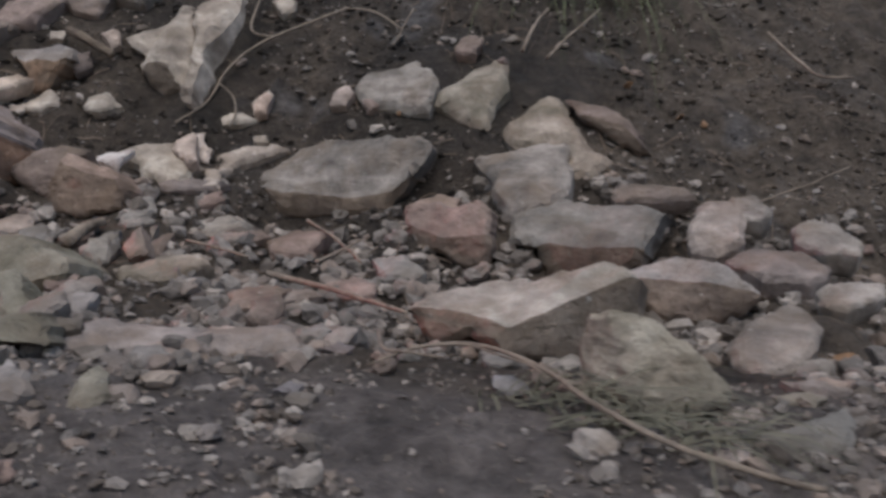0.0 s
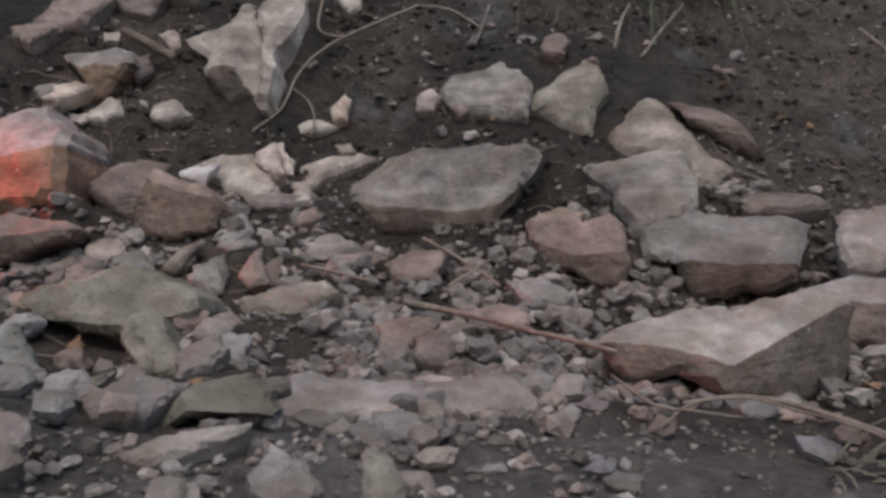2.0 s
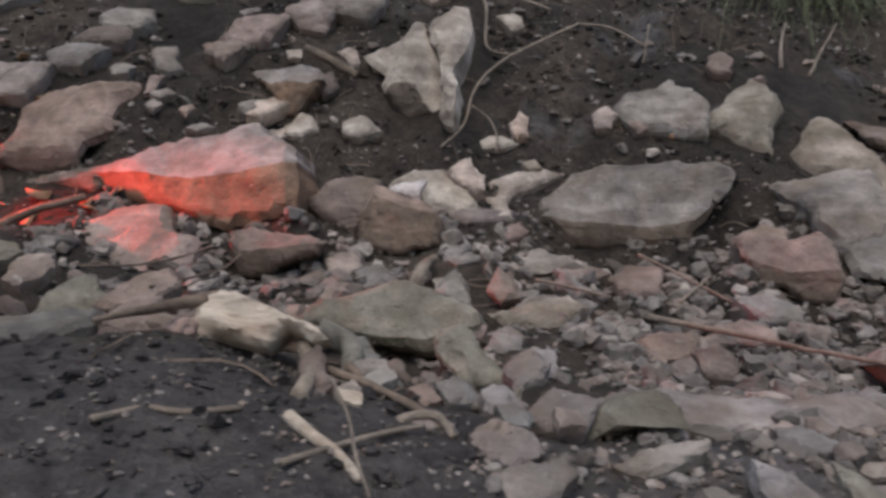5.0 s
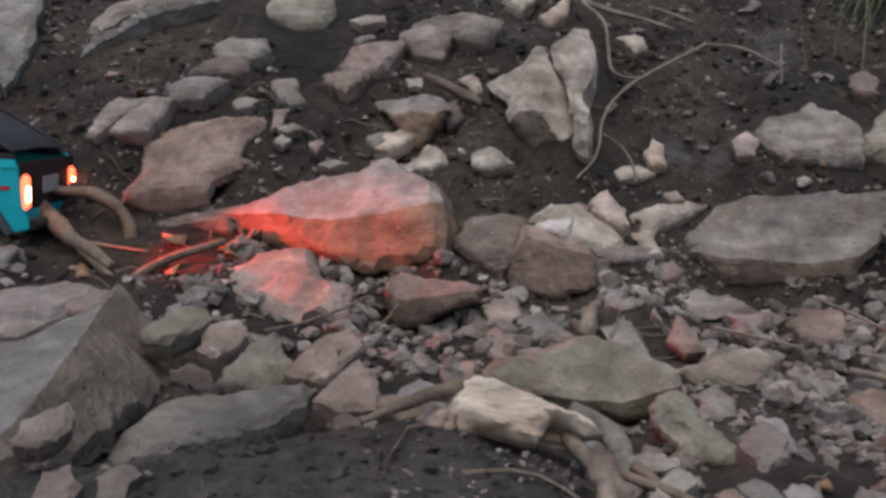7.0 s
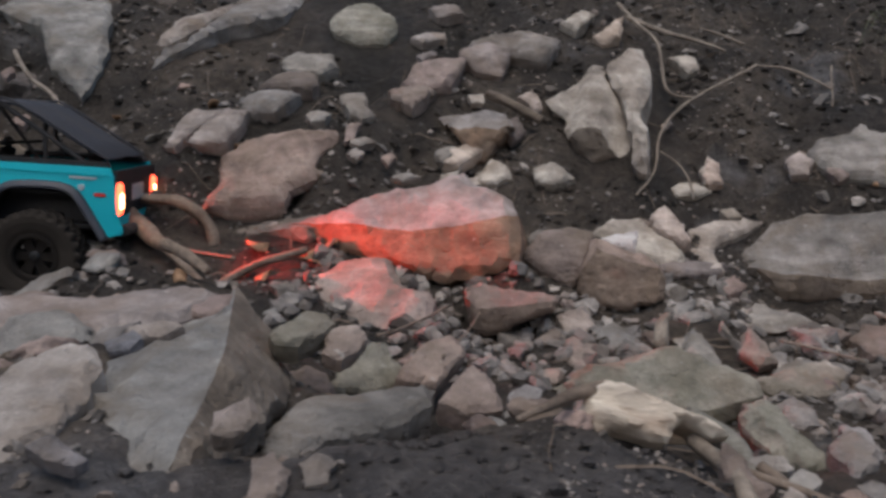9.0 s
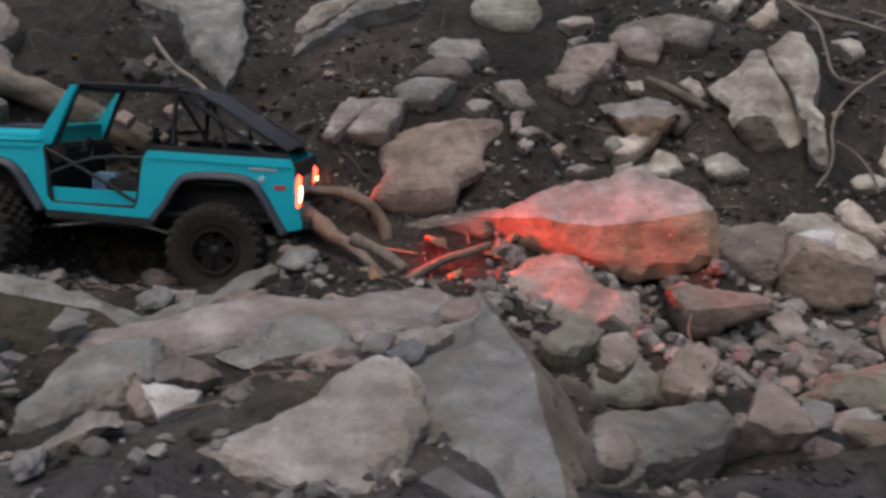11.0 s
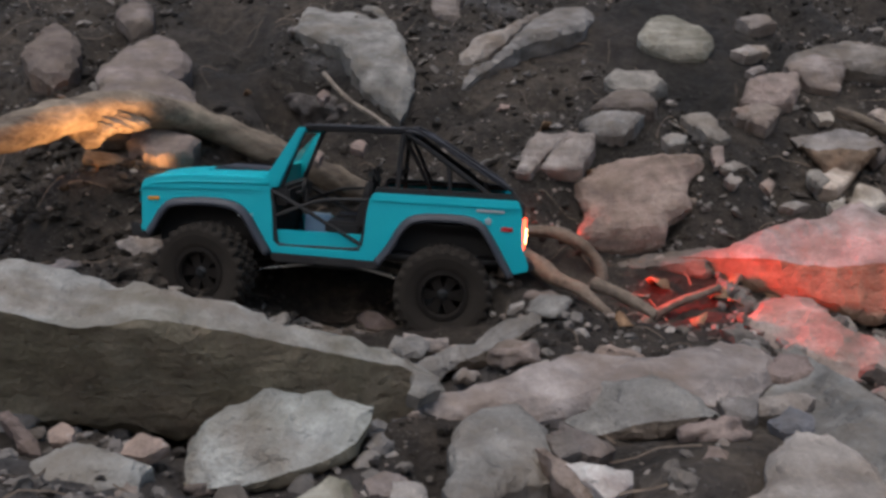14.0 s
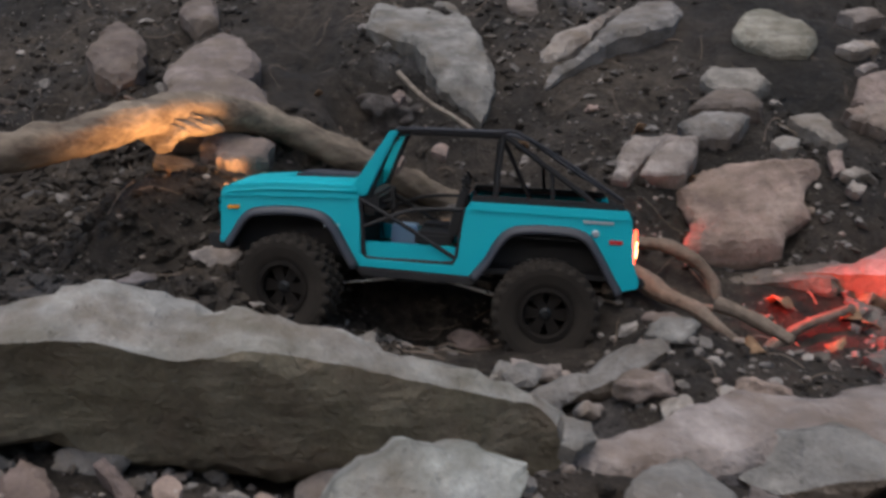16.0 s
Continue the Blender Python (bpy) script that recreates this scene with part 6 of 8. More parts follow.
def build_stone(number, name, place, turn, outline, kind, depth, top, front, edge, tilt, cuts, label):
    """A broken block: its face follows the outline, leans back above the edge and below it, has ledges and dulled corners, and is closed by a rounded back."""
    r = random.Random(number * 7 + 1)
    bare = (lambda x: float(np.interp(x, [p[0] for p in edge], [p[1] for p in edge]))) if edge else (lambda x: 0.0)
    s_top, s_front = math.sqrt(1 + top * top), math.sqrt(1 + front * front)
    spread_out = lambda x, z: bare(x) + (z - bare(x)) * (s_top if z > bare(x) else s_front)
    fold_up = lambda x, z: crest(x) + (z - crest(x)) / (s_top if z > crest(x) else s_front)
    pts = [Vector((x, spread_out(x, z))) for x, z in outline]
    cx, cz = sum(p.x for p in pts) / len(pts), sum(p.y for p in pts) / len(pts)
    size = max(max(p.x for p in pts) - min(p.x for p in pts), max(p.y for p in pts) - min(p.y for p in pts))
    wood = kind in ("driftwood", "bark")
    step = 0.003 if wood else max(0.0045, min(0.012, size / 26))
    rim = np.array(broken_line(pts, step * 1.3, r))
    off = Vector((number * 1.37, number * 2.11, number * 0.73))
    sunk = place.y > 1.3
    crest = lambda x: bare(x) + (min(size, 0.3) * (0.012 * noise.noise(Vector((x * 14, 0, 0)) + off) + 0.004 * noise.noise(Vector((x * 60, 0, 0)) + off)) / (1 + top * tilt) if edge else 0.0)
    corner = min(p[1] for p in edge) if edge else 0.0
    facets = []
    blunt = 0.07 if edge or cuts or wood else 0.13 if sunk else 0.17
    ridge = r.uniform(0, math.pi)
    for k in range(2 if edge or cuts or wood else 6):
        # two broad planes that meet in a ridge, and the corners struck off
        a = ridge + math.pi * k + r.uniform(-0.5, 0.5) if k < 2 else ridge + 2 * math.pi * (k - 2 + r.random() * 0.7) / 4
        steep = r.uniform(0.16, 0.5) if k < 2 else r.uniform(0.5, 1.1)
        reach = r.uniform(-0.02, 0.16) if k < 2 else r.uniform(0.26, 0.44)
        steep /= 1 + 0.12 * top
        facets.append((math.cos(a) * steep, math.sin(a) * steep, steep * reach * size))
    away_from_eye = Vector((0, 0.97, -0.24))
    low = 0.05 * size

    def face(x, wide_z, rimward, back=0.0):
        zr, z = crest(x), fold_up(x, wide_z)
        k = top if z > zr else front
        y = (z - zr) * k + (top * (zr - corner) * tilt if edge else tilt * x) + sum(max(0.0, gx * x + gz * z - c) for gx, gz, c in cuts)
        inward = Vector((0.0 if edge else -tilt, 1, -k)).normalized()
        deeper = Vector((0, 0.96, -0.28)) if edge else inward
        along = (z - zr) * math.sqrt(1 + k * k)
        q = Vector((x, along, 0.3))
        cut = min(blunt * size, max(0.0, max(gx * (x - cx) + gz * (wide_z - cz) - c for gx, gz, c in facets)))
        # broken layers: level treads and short risers
        level = 2.4 * noise.noise(Vector((x, along * 1.4, 0)) * (2.2 / max(size, 0.07)) + off)
        tread = math.floor(level) + min(1.0, max(0.0, (level - math.floor(level) - 0.42) / 0.16))
        chips = noise.voronoi(q * (4.5 / size) + off)[0]
        rough = 0.012 * noise.noise(q * (3.0 / size) + off) + 0.008 * noise.noise(q * (9.0 / size) + off) + 0.007 * tread + 0.02 * min(0.4, chips[1] - chips[0])
        if wood:
            rough = 0.1 * abs(noise.noise(Vector((x * 14, along * 95 + x * 40, 0)) + off)) + 0.05 * noise.noise(Vector((x * 30, along * 40, 0)) + off) + 0.02 * noise.noise(Vector((x * 40, along * 260, 0)) + off)
        lip = min(size, 0.2) * 0.055 * max(0.0, 1 - rimward / (0.07 * min(size, 0.2))) ** 2
        return Vector((x, y, z)) + away_from_eye * (cut - 0.4 * blunt * size) + inward * (-min(size, 0.25) * rough - 0.0016 * noise.noise(q * 130 + off) + lip) + deeper * back

    # the points of the face: rim, crest, and a loose grid between
    lo, hi = rim.min(0), rim.max(0)
    gx, gz = np.meshgrid(np.arange(lo[0], hi[0], step), np.arange(lo[1], hi[1], step))
    shake = np.random.default_rng(number)
    grid = np.stack([gx.ravel(), gz.ravel()], 1) + shake.uniform(-0.3, 0.3, (gx.size, 2)) * step
    if edge:
        xs = np.arange(lo[0], hi[0], step * 0.6)
        line = np.array([(x, crest(x)) for x in xs])
        near = np.abs(grid[:, 1] - np.interp(grid[:, 0], xs, line[:, 1])) < 0.45 * step
        grid = np.concatenate([grid[~near], line + (0, 1e-4)])
    grid = grid[inside(grid[:, 0], grid[:, 1], rim)]
    away = np.sqrt(((grid[:, None, :] - rim[None, :, :]) ** 2).sum(2)).min(1) if len(grid) else np.zeros(0)
    grid, away = grid[away > 0.5 * step], away[away > 0.5 * step]
    m = len(rim)
    flat = [Vector(p) for p in rim] + [Vector(p) for p in grid]
    verts, _, tris, origin, _, _ = geometry.delaunay_2d_cdt(flat, [(i, (i + 1) % m) for i in range(m)], [], 1, 1e-6)
    source = [o[0] if o else 0 for o in origin]
    bm = bmesh.new()
    made = [bm.verts.new(face(p.x, p.y, 0.0 if s < m else float(away[s - m]))) for p, s in zip(verts, source)]
    # except on rust-fronted blocks, faces below the edge get shade painted as colour
    mats = [STONE[kind]] + ([STONE["ironstone" if kind in ("orange", "rusty") else "moss_shade_front" if kind in ("mossy", "olive") else "shade_front"]] if edge and not wood else [])
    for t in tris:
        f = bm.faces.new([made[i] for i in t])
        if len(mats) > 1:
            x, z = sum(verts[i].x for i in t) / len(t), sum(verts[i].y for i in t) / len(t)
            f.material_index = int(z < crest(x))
    brink = {}
    for v, s in zip(made, source):
        if s < m:
            brink[s] = v
    ring0 = [brink[i] for i in range(m) if i in brink]
    last = ring0
    low_rim = [bool(rim[i][1] < crest(rim[i][0])) for i in range(m) if i in brink]
    for s, d in ((0.99, 0.45), (0.84, 0.85), (0.4, 1.0)):
        ring = []
        for i in range(m):
            if i in brink:
                x, z = cx + (rim[i][0] - cx) * s, cz + (rim[i][1] - cz) * s
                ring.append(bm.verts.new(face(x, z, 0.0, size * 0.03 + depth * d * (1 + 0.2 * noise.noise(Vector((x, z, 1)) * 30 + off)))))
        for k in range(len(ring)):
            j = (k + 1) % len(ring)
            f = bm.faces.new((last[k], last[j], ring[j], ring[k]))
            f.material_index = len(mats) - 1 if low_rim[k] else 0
        last = ring
    bm.faces.new(last)
    bmesh.ops.recalc_face_normals(bm, faces=bm.faces)
    for e in bm.edges:
        e.smooth = e.calc_face_angle(0) < (0.6 if wood else 0.34)
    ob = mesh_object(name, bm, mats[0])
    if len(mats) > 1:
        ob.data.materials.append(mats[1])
    ob.matrix_basis = pose(*place, 0, 0, turn)
    return tagged(ob, label, "wood" if wood else "rock")


# ---- the ground: one sheet from the gravel up the bank and on to the horizon ----
def value_noise(x, y, cell, seed):
    rng = np.random.default_rng(seed)
    table = rng.random((256, 256))
    u, v = x / cell, y / cell
    i, j = np.floor(u).astype(int), np.floor(v).astype(int)
    f, g = u - i, v - j
    f, g = f * f * (3 - 2 * f), g * g * (3 - 2 * g)
    at = lambda a, b: table[a % 256, b % 256]
    return (at(i, j) * (1 - f) + at(i + 1, j) * f) * (1 - g) + (at(i, j + 1) * (1 - f) + at(i + 1, j + 1) * f) * g - 0.5


def slope(x, y):
    """The lie of the land: flat rubble, a shallow trough, and the earth bank behind it."""
    xc = np.clip(x, -2.6, 1.2)
    yc = np.maximum(y, 0.55)
    yc = np.where(yc > 2.5, 2.5 + 3 * np.tanh((yc - 2.5) / 3), yc)
    climb = 0.08 * np.logaddexp(0, (yc - 1.12) / 0.08)
    step = 1 / (1 + np.exp((xc + 0.75) / 0.12))
    trough = np.exp(-((yc - 1.1) / 0.14) ** 2)
    heap = np.exp(-((yc - 0.6) / 0.15) ** 2)
    z = 0.096 - 0.04 * xc + 0.057 * step - 0.124 * yc + 0.937 * climb + 0.016 * climb * xc - (0.016 + 0.085 * xc) * trough + 0.029 * heap * step
    near = np.clip((0.55 - y) / 0.4, 0, 1)
    # unseen rise behind the camera, added to block low sky light
    unseen_sky_block = 2.5 * np.tanh(np.clip(-y - 1.5, 0, 300) * 0.25)
    return z - 0.10 * near * near * (3 - 2 * near) + unseen_sky_block


BEDS = []
for _, place, turn, outline, kind, depth, top, front, edge, tilt, _, _ in STONES:
    low = min(p[1] for p in outline)
    lows = [p for p in outline if p[1] < low + 0.3 * (max(q[1] for q in outline) - low)]
    bx = sum(p[0] for p in lows) / len(lows)
    zr = float(np.interp(bx, [p[0] for p in edge], [p[1] for p in edge])) if edge else 0.0
    foot = place + Euler((0, 0, radians(turn))).to_matrix() @ Vector((bx, 0.2 * depth / (1 + front * front) ** 0.5 + (low - zr) * front + (top * (zr - min(p[1] for p in edge)) * tilt if edge else tilt * bx), low))
    spread = max(0.03, 0.4 * (max(p[0] for p in outline) - min(p[0] for p in outline)))
    BEDS.append((foot.x, foot.y, foot.z + 0.004, min(spread, 0.12)))
for name, points, r0, r1, kind, _ in STICKS:
    if max(r0, r1) > 0.005:
        for x, y, z in points[-2:] if name == "log" else points:
            BEDS.append((x, y + r0, z - 1.2 * max(r0, r1), 0.05))
for _, place, turn, outline, kind, depth, top, front, edge, tilt, cuts, _ in STONES:
    if edge:
        for x, z in outline:
            zr = float(np.interp(x, [p[0] for p in edge], [p[1] for p in edge]))
            if z < zr:
                y = (z - zr) * front + top * (zr - min(p[1] for p in edge)) * tilt + sum(max(0.0, gx * x + gz * z - c) for gx, gz, c in cuts)
                foot = place + Euler((0, 0, radians(turn))).to_matrix() @ Vector((x, y, z))
                BEDS.append((foot.x, foot.y - 0.015, foot.z + 0.003, 0.035))
# soil lies up to the rims of the stones in the bank
for _, place, turn, outline, kind, depth, top, front, edge, tilt, _, _ in STONES:
    wide = max(p[0] for p in outline) - min(p[0] for p in outline)
    if place.y > 1.27 and not edge and wide > 0.03:
        inward = Vector((-tilt, 1, -top)).normalized()
        cx, cz = sum(p[0] for p in outline) / len(outline), sum(p[1] for p in outline) / len(outline)
        for x, z in outline[::max(1, len(outline) // 8)]:
            x, z = cx + (x - cx) * 1.04, cz + (z - cz) * 1.04
            rim_at = place + Euler((0, 0, radians(turn))).to_matrix() @ (Vector((x, z * top + tilt * x, z)) + inward * 0.004)
            BEDS.append((rim_at.x, rim_at.y, rim_at.z + 0.004, max(0.018, min(0.05, 0.3 * wide))))
        mid = place + Euler((0, 0, radians(turn))).to_matrix() @ (Vector((cx, cz * top + tilt * cx, cz)) + inward * 0.02)
        BEDS.append((mid.x, mid.y, mid.z - 0.01, max(0.02, min(0.1, 0.35 * wide))))
# the pit that the wheels stand in, and soil lowered elsewhere to fit the camera's view
PIT = [(-1.29, 1.10, 0.098, 0.07), (-1.56, 1.08, 0.13, 0.07), (-1.29, 1.04, 0.098, 0.06), (-1.31, 1.33, 0.10, 0.06), (-1.58, 1.30, 0.13, 0.06), (-1.43, 1.2, 0.085, 0.1), (-1.42, 1.07, 0.095, 0.08), (-1.75, 1.14, 0.18, 0.1), (-1.92, 1.14, 0.19, 0.1), (-1.74, 1.28, 0.24, 0.08), (-1.9, 1.3, 0.27, 0.1), (-1.36, 1.535, 0.29, 0.035), (-1.29, 1.60, 0.34, 0.03), (-1.40, 1.50, 0.29, 0.03),
       (-0.71, 1.12, 0.05, 0.04), (-0.67, 1.11, 0.05, 0.04), (-0.63, 1.14, 0.055, 0.035),
       (-1.62, 1.38, 0.27, 0.05), (-1.56, 1.40, 0.25, 0.05), (-1.50, 1.42, 0.225, 0.045), (-1.45, 1.44, 0.215, 0.04), (-1.55, 1.60, 0.315, 0.035), (-1.60, 1.60, 0.33, 0.03), (-1.55, 1.65, 0.35, 0.03),
       (-1.20, 0.66, 0.10, 0.045), (-1.17, 0.62, 0.10, 0.04), (-1.23, 0.60, 0.095, 0.04), (-1.15, 0.68, 0.105, 0.04), (-0.81, 0.72, 0.055, 0.05), (-0.77, 0.80, 0.045, 0.05), (-0.84, 0.66, 0.065, 0.04)]
BEDS += PIT * 2
# the mound of dark mud in front of the torn stump
MOUND = [(-0.70, 0.61, 0.122), (-0.766, 0.57, 0.128), (-0.67, 0.55, 0.114), (-0.60, 0.60, 0.104), (-0.64, 0.50, 0.106), (-0.58, 0.51, 0.099), (-0.72, 0.48, 0.118), (-0.65, 0.43, 0.10), (-0.55, 0.45, 0.092), (-0.50, 0.47, 0.088), (-0.54, 0.52, 0.096)]
BEDS += [(*m, 0.05) for m in MOUND] * 2


def on_mound(x, y):
    return (x > -0.80) & (x < -0.46) & (y < 0.625 + 0.5 * np.minimum(0.0, -0.6 - np.asarray(x)) * 0.3)


def on_flat(x, y):
    x, y = np.asarray(x), np.asarray(y)
    ragged = 0.75 + 0.5 * value_noise(x * 4, y * 4, 0.22, 33)
    return ((x / 0.1) ** 2 + ((y - 0.51) / 0.11) ** 2 < ragged) | (((x + 1.07) / 0.15) ** 2 + ((y - 1.2) / 0.12) ** 2 < ragged)


BED_LEVELS = [float(slope(np.array(b[0]), np.array(b[1]))) for b in BEDS]


def ground_height(x, y):
    x, y = np.asarray(x, float), np.asarray(y, float)
    z = slope(x, y)
    total, weight = np.zeros_like(z), np.full_like(z, 0.35)
    shape = z.shape
    x, y, z, total, weight = (np.atleast_1d(a).ravel() for a in (x, y, z, total, weight))
    order = np.argsort(x, kind="stable")
    sx = x[order]
    for (bx, by, bz, spread), level in zip(BEDS, BED_LEVELS):
        some = order[np.searchsorted(sx, bx - 3 * spread):np.searchsorted(sx, bx + 3 * spread)]
        w = np.exp(-((x[some] - bx) ** 2 + (y[some] - by) ** 2) / spread ** 2)
        total[some] += w * (bz - level)
        weight[some] += w
    x, y, z, total, weight = (a.reshape(shape) for a in (x, y, z, total, weight))
    z = z + total / weight
    bank = np.clip((y - 1.2) / 0.3, 0, 1)
    calm = 1 / (1 + 1.6 * (weight - 0.35) * bank)
    z = z + calm * (value_noise(x, y, 0.13, 3) * (0.012 + 0.035 * bank) + value_noise(x, y, 0.05, 4) * (0.01 + 0.032 * bank) + value_noise(x, y, 0.02, 5) * (0.006 + 0.009 * bank) + value_noise(x, y, 0.011, 6) * 0.005)
    z = z - 0.007 - 0.014 * bank
    return z + value_noise(x, y, 3.0, 7) * np.clip((y - 2.2) / 3, 0, 1) * 0.8


def stretch(lo, hi, step, far):
    inner = list(np.arange(lo, hi, step))
    grow, left, right = step, [], []
    a, b = lo, hi
    while a > -far:
        grow *= 1.25
        a -= grow
        b += grow
        left.append(a)
        right.append(b)
    return np.array(left[::-1] + inner + right)


def build_ground():
    xs, ys = stretch(-2.5, 1.0, 0.0085, 300.0), stretch(0.3, 2.1, 0.0085, 300.0)
    gx, gy = np.meshgrid(xs, ys)
    gz = ground_height(gx, gy)
    verts = np.stack([gx.ravel(), gy.ravel(), gz.ravel()], 1)
    w, h = len(xs), len(ys)
    idx = np.arange(w * h).reshape(h, w)
    faces = np.stack([idx[:-1, :-1].ravel(), idx[:-1, 1:].ravel(), idx[1:, 1:].ravel(), idx[1:, :-1].ravel()], 1)
    me = bpy.data.meshes.new("ground")
    me.from_pydata(verts, [], faces.tolist())
    me.shade_smooth()
    me.materials.append(SOIL)
    tagged(new("ground", me), "dark damp soil with gravel rising to an earth bank", "ground", kind="structure")


build_ground()
for number, row in enumerate(STONES):
    built = build_stone(number, *row)
    if row[0] == "driftwood":
        stump = built


# ---- loose stones and gravel ----
def lump(seed, size, flat, detail=2, cuts=7, keep=0.62):
    bm = bmesh.new()
    bmesh.ops.create_icosphere(bm, subdivisions=detail, radius=0.5)
    off = Vector((seed * 1.7, seed * 0.9, seed * 2.3))
    for v in bm.verts:
        d = v.co.normalized()
        cells = noise.voronoi(d * 1.3 + off)[0]
        k = 0.72 + 0.5 * noise.noise(d * 1.4 + off) + 0.22 * (cells[1] - cells[0])
        v.co = Vector((d.x * 1.0, d.y * 0.75, d.z * flat)) * k * size * 0.62
    cut = random.Random(seed * 13)
    for _ in range(cuts):
        w = Vector((cut.gauss(0, 1), cut.gauss(0, 1), cut.gauss(0, 1))).normalized()
        far = max(v.co.dot(w) for v in bm.verts) * cut.uniform(keep, 0.9)
        for v in bm.verts:
            over = v.co.dot(w) - far
            if over > 0:
                v.co -= w * over * 0.92
    for e in bm.edges:
        e.smooth = e.calc_face_angle(0) < 0.5
    return bm


# lumps added at a bank hollow to block the sky and darken it
for x, y, z, size, turn in ((-1.57, 1.68, 0.405, 0.16, 15), (-1.49, 1.65, 0.39, 0.12, -20)):
    ob = mesh_object("soil_clod", lump(int(size * 100), size, 0.42, 4, 4, 0.78), SOIL)
    ob.matrix_basis = pose(x, y, z, -12, 6, turn)
    tagged(ob, "lump of dark soil added to shade a bank hollow", "soil")
rng = random.Random(7)


def free_spot(x, y, r):
    return all((x - b[0]) ** 2 + (y - b[1]) ** 2 > (r + 0.35 * b[3]) ** 2 for b in BEDS[:len(STONES)])


WORDS = {"grey": "small grey stone loose in the rubble", "tan": "small tan stone loose in the rubble", "brown": "small brown stone loose in the rubble", "pale": "small pale stone loose in the rubble", "blue": "small bluish stone loose in the rubble"}
masters = []
for i, kind in enumerate(("grey", "tan", "brown", "grey", "pale", "grey", "tan", "blue", "brown", "pale", "grey", "tan")):
    size = 0.024 + 0.0035 * i
    ob = mesh_object("stone", lump(i + 3, size, 0.45 + 0.03 * (i % 5), 3), STONE[kind])
    masters.append((tagged(ob, WORDS[kind], "stone", group="loose stones"), size))
placed = 0
first = set()
while placed < 165:
    zone = rng.random()
    if zone < 0.62:
        x, y = rng.uniform(-1.75, 0.75), rng.uniform(0.42, 1.28)
    elif zone < 0.8:
        x, y = rng.uniform(-0.75, 0.1), rng.uniform(0.45, 0.8)
    else:
        x, y = rng.uniform(-1.9, 0.7), rng.uniform(1.25, 1.75)
    k = min(11, int(rng.random() ** 1.6 * 12))
    ob, size = masters[k]
    if zone >= 0.8 and k > 6 or y < 0.66 and k > 3:
        continue
    if on_mound(x, y) or on_flat(x, y) or not free_spot(x, y, size * 0.35):
        continue
    z = float(ground_height(x, y)) + size * 0.1
    m = pose(x, y, z, rng.uniform(-25, 25), rng.uniform(-25, 25), rng.uniform(0, 360))
    if k in first:
        copy_thing(ob, m)
    else:
        first.add(k)
        ob.matrix_basis = m
    placed += 1


def strew(name, mat, label, category, zones, seed, flat, bare_limit=-0.16, cuts=7, keep=0.62, mound=False):
    """Many small lumps strewn over the ground, joined: rows of (count, (x0, x1, y0, y1), (least, most size))."""
    shapes = []
    for s in range(10):
        bm = lump(seed * 31 + s, 1.0, flat + 0.05 * (s % 3), 1 if s % 3 == 0 else 2, cuts, keep)
        bm.verts.ensure_lookup_table()
        shapes.append((np.array([v.co[:] for v in bm.verts]), [tuple(v.index for v in f.verts) for f in bm.faces]))
        bm.free()
    r = np.random.default_rng(seed)
    verts, faces, base, spots = [], [], 0, []
    for n, (x0, x1, y0, y1), (s0, s1) in zones:
        spots.append(np.stack([r.uniform(x0, x1, n), r.uniform(y0, y1, n), s0 + (s1 - s0) * r.random(n) ** 2.2], 1))
    spots = np.concatenate(spots)
    # bare mud stays clear
    spots = spots[value_noise(spots[:, 0], spots[:, 1], 0.22, 21) > bare_limit]
    # the bare flat of wet mud and the soil under the roots hold little
    spots = spots[~on_flat(spots[:, 0], spots[:, 1]) | ((spots[:, 2] < 0.008) & (np.arange(len(spots)) % 4 == 0))]
    if not mound:
        spots = spots[~on_mound(spots[:, 0], spots[:, 1]) | (spots[:, 2] < 0.006)]
    # large pieces lie between the placed stones
    spots = np.array([p for p in spots if p[2] < 0.018 or free_spot(p[0], p[1], 0.0)])
    heights = ground_height(spots[:, 0], spots[:, 1])
    for i, ((x, y, s), z) in enumerate(zip(spots, heights)):
        pts, tri = shapes[i % 10]
        turn = np.array(Euler((r.normal(0, 0.35), r.normal(0, 0.35), r.uniform(0, 6.28))).to_matrix())
        q = pts * s @ turn.T
        verts.append(q + np.array([x, y, z + s * 0.1]))
        faces += [tuple(k + base for k in f) for f in tri]
        base += len(pts)
    me = bpy.data.meshes.new(name)
    me.from_pydata(np.concatenate(verts), [], faces)
    me.materials.append(mat)
    tagged(new(name, me), label, category, kind="stuff")


strew("gravel", GRAVEL, "loose grey and brown gravel strewn over damp soil", "gravel",
      ((5200, (-0.8, 0.8, 0.36, 1.0), (0.004, 0.02)), (1900, (-2.0, -0.8, 0.42, 1.0), (0.004, 0.018)), (3200, (-2.0, 0.8, 1.0, 1.35), (0.004, 0.02)), (8000, (-2.4, 0.9, 1.3, 2.1), (0.003, 0.013))), 11, 0.5, -0.16, 5, 0.72)
strew("rubble", GRAVEL, "broken grey and tan stones packed between the larger rocks", "rubble",
      ((700, (-0.75, 0.6, 0.6, 1.0), (0.018, 0.042)), (260, (-0.5, 0.6, 0.42, 0.6), (0.012, 0.026)), (160, (-0.5, -0.2, 0.8, 1.02), (0.02, 0.045)), (1150, (-0.95, 0.75, 0.98, 1.3), (0.018, 0.048)), (650, (-0.62, 0.3, 0.78, 1.15), (0.016, 0.045)), (120, (-2.0, -0.9, 0.5, 1.0), (0.016, 0.035)), (140, (-2.2, 0.6, 1.3, 1.9), (0.016, 0.03))), 12, 0.55)
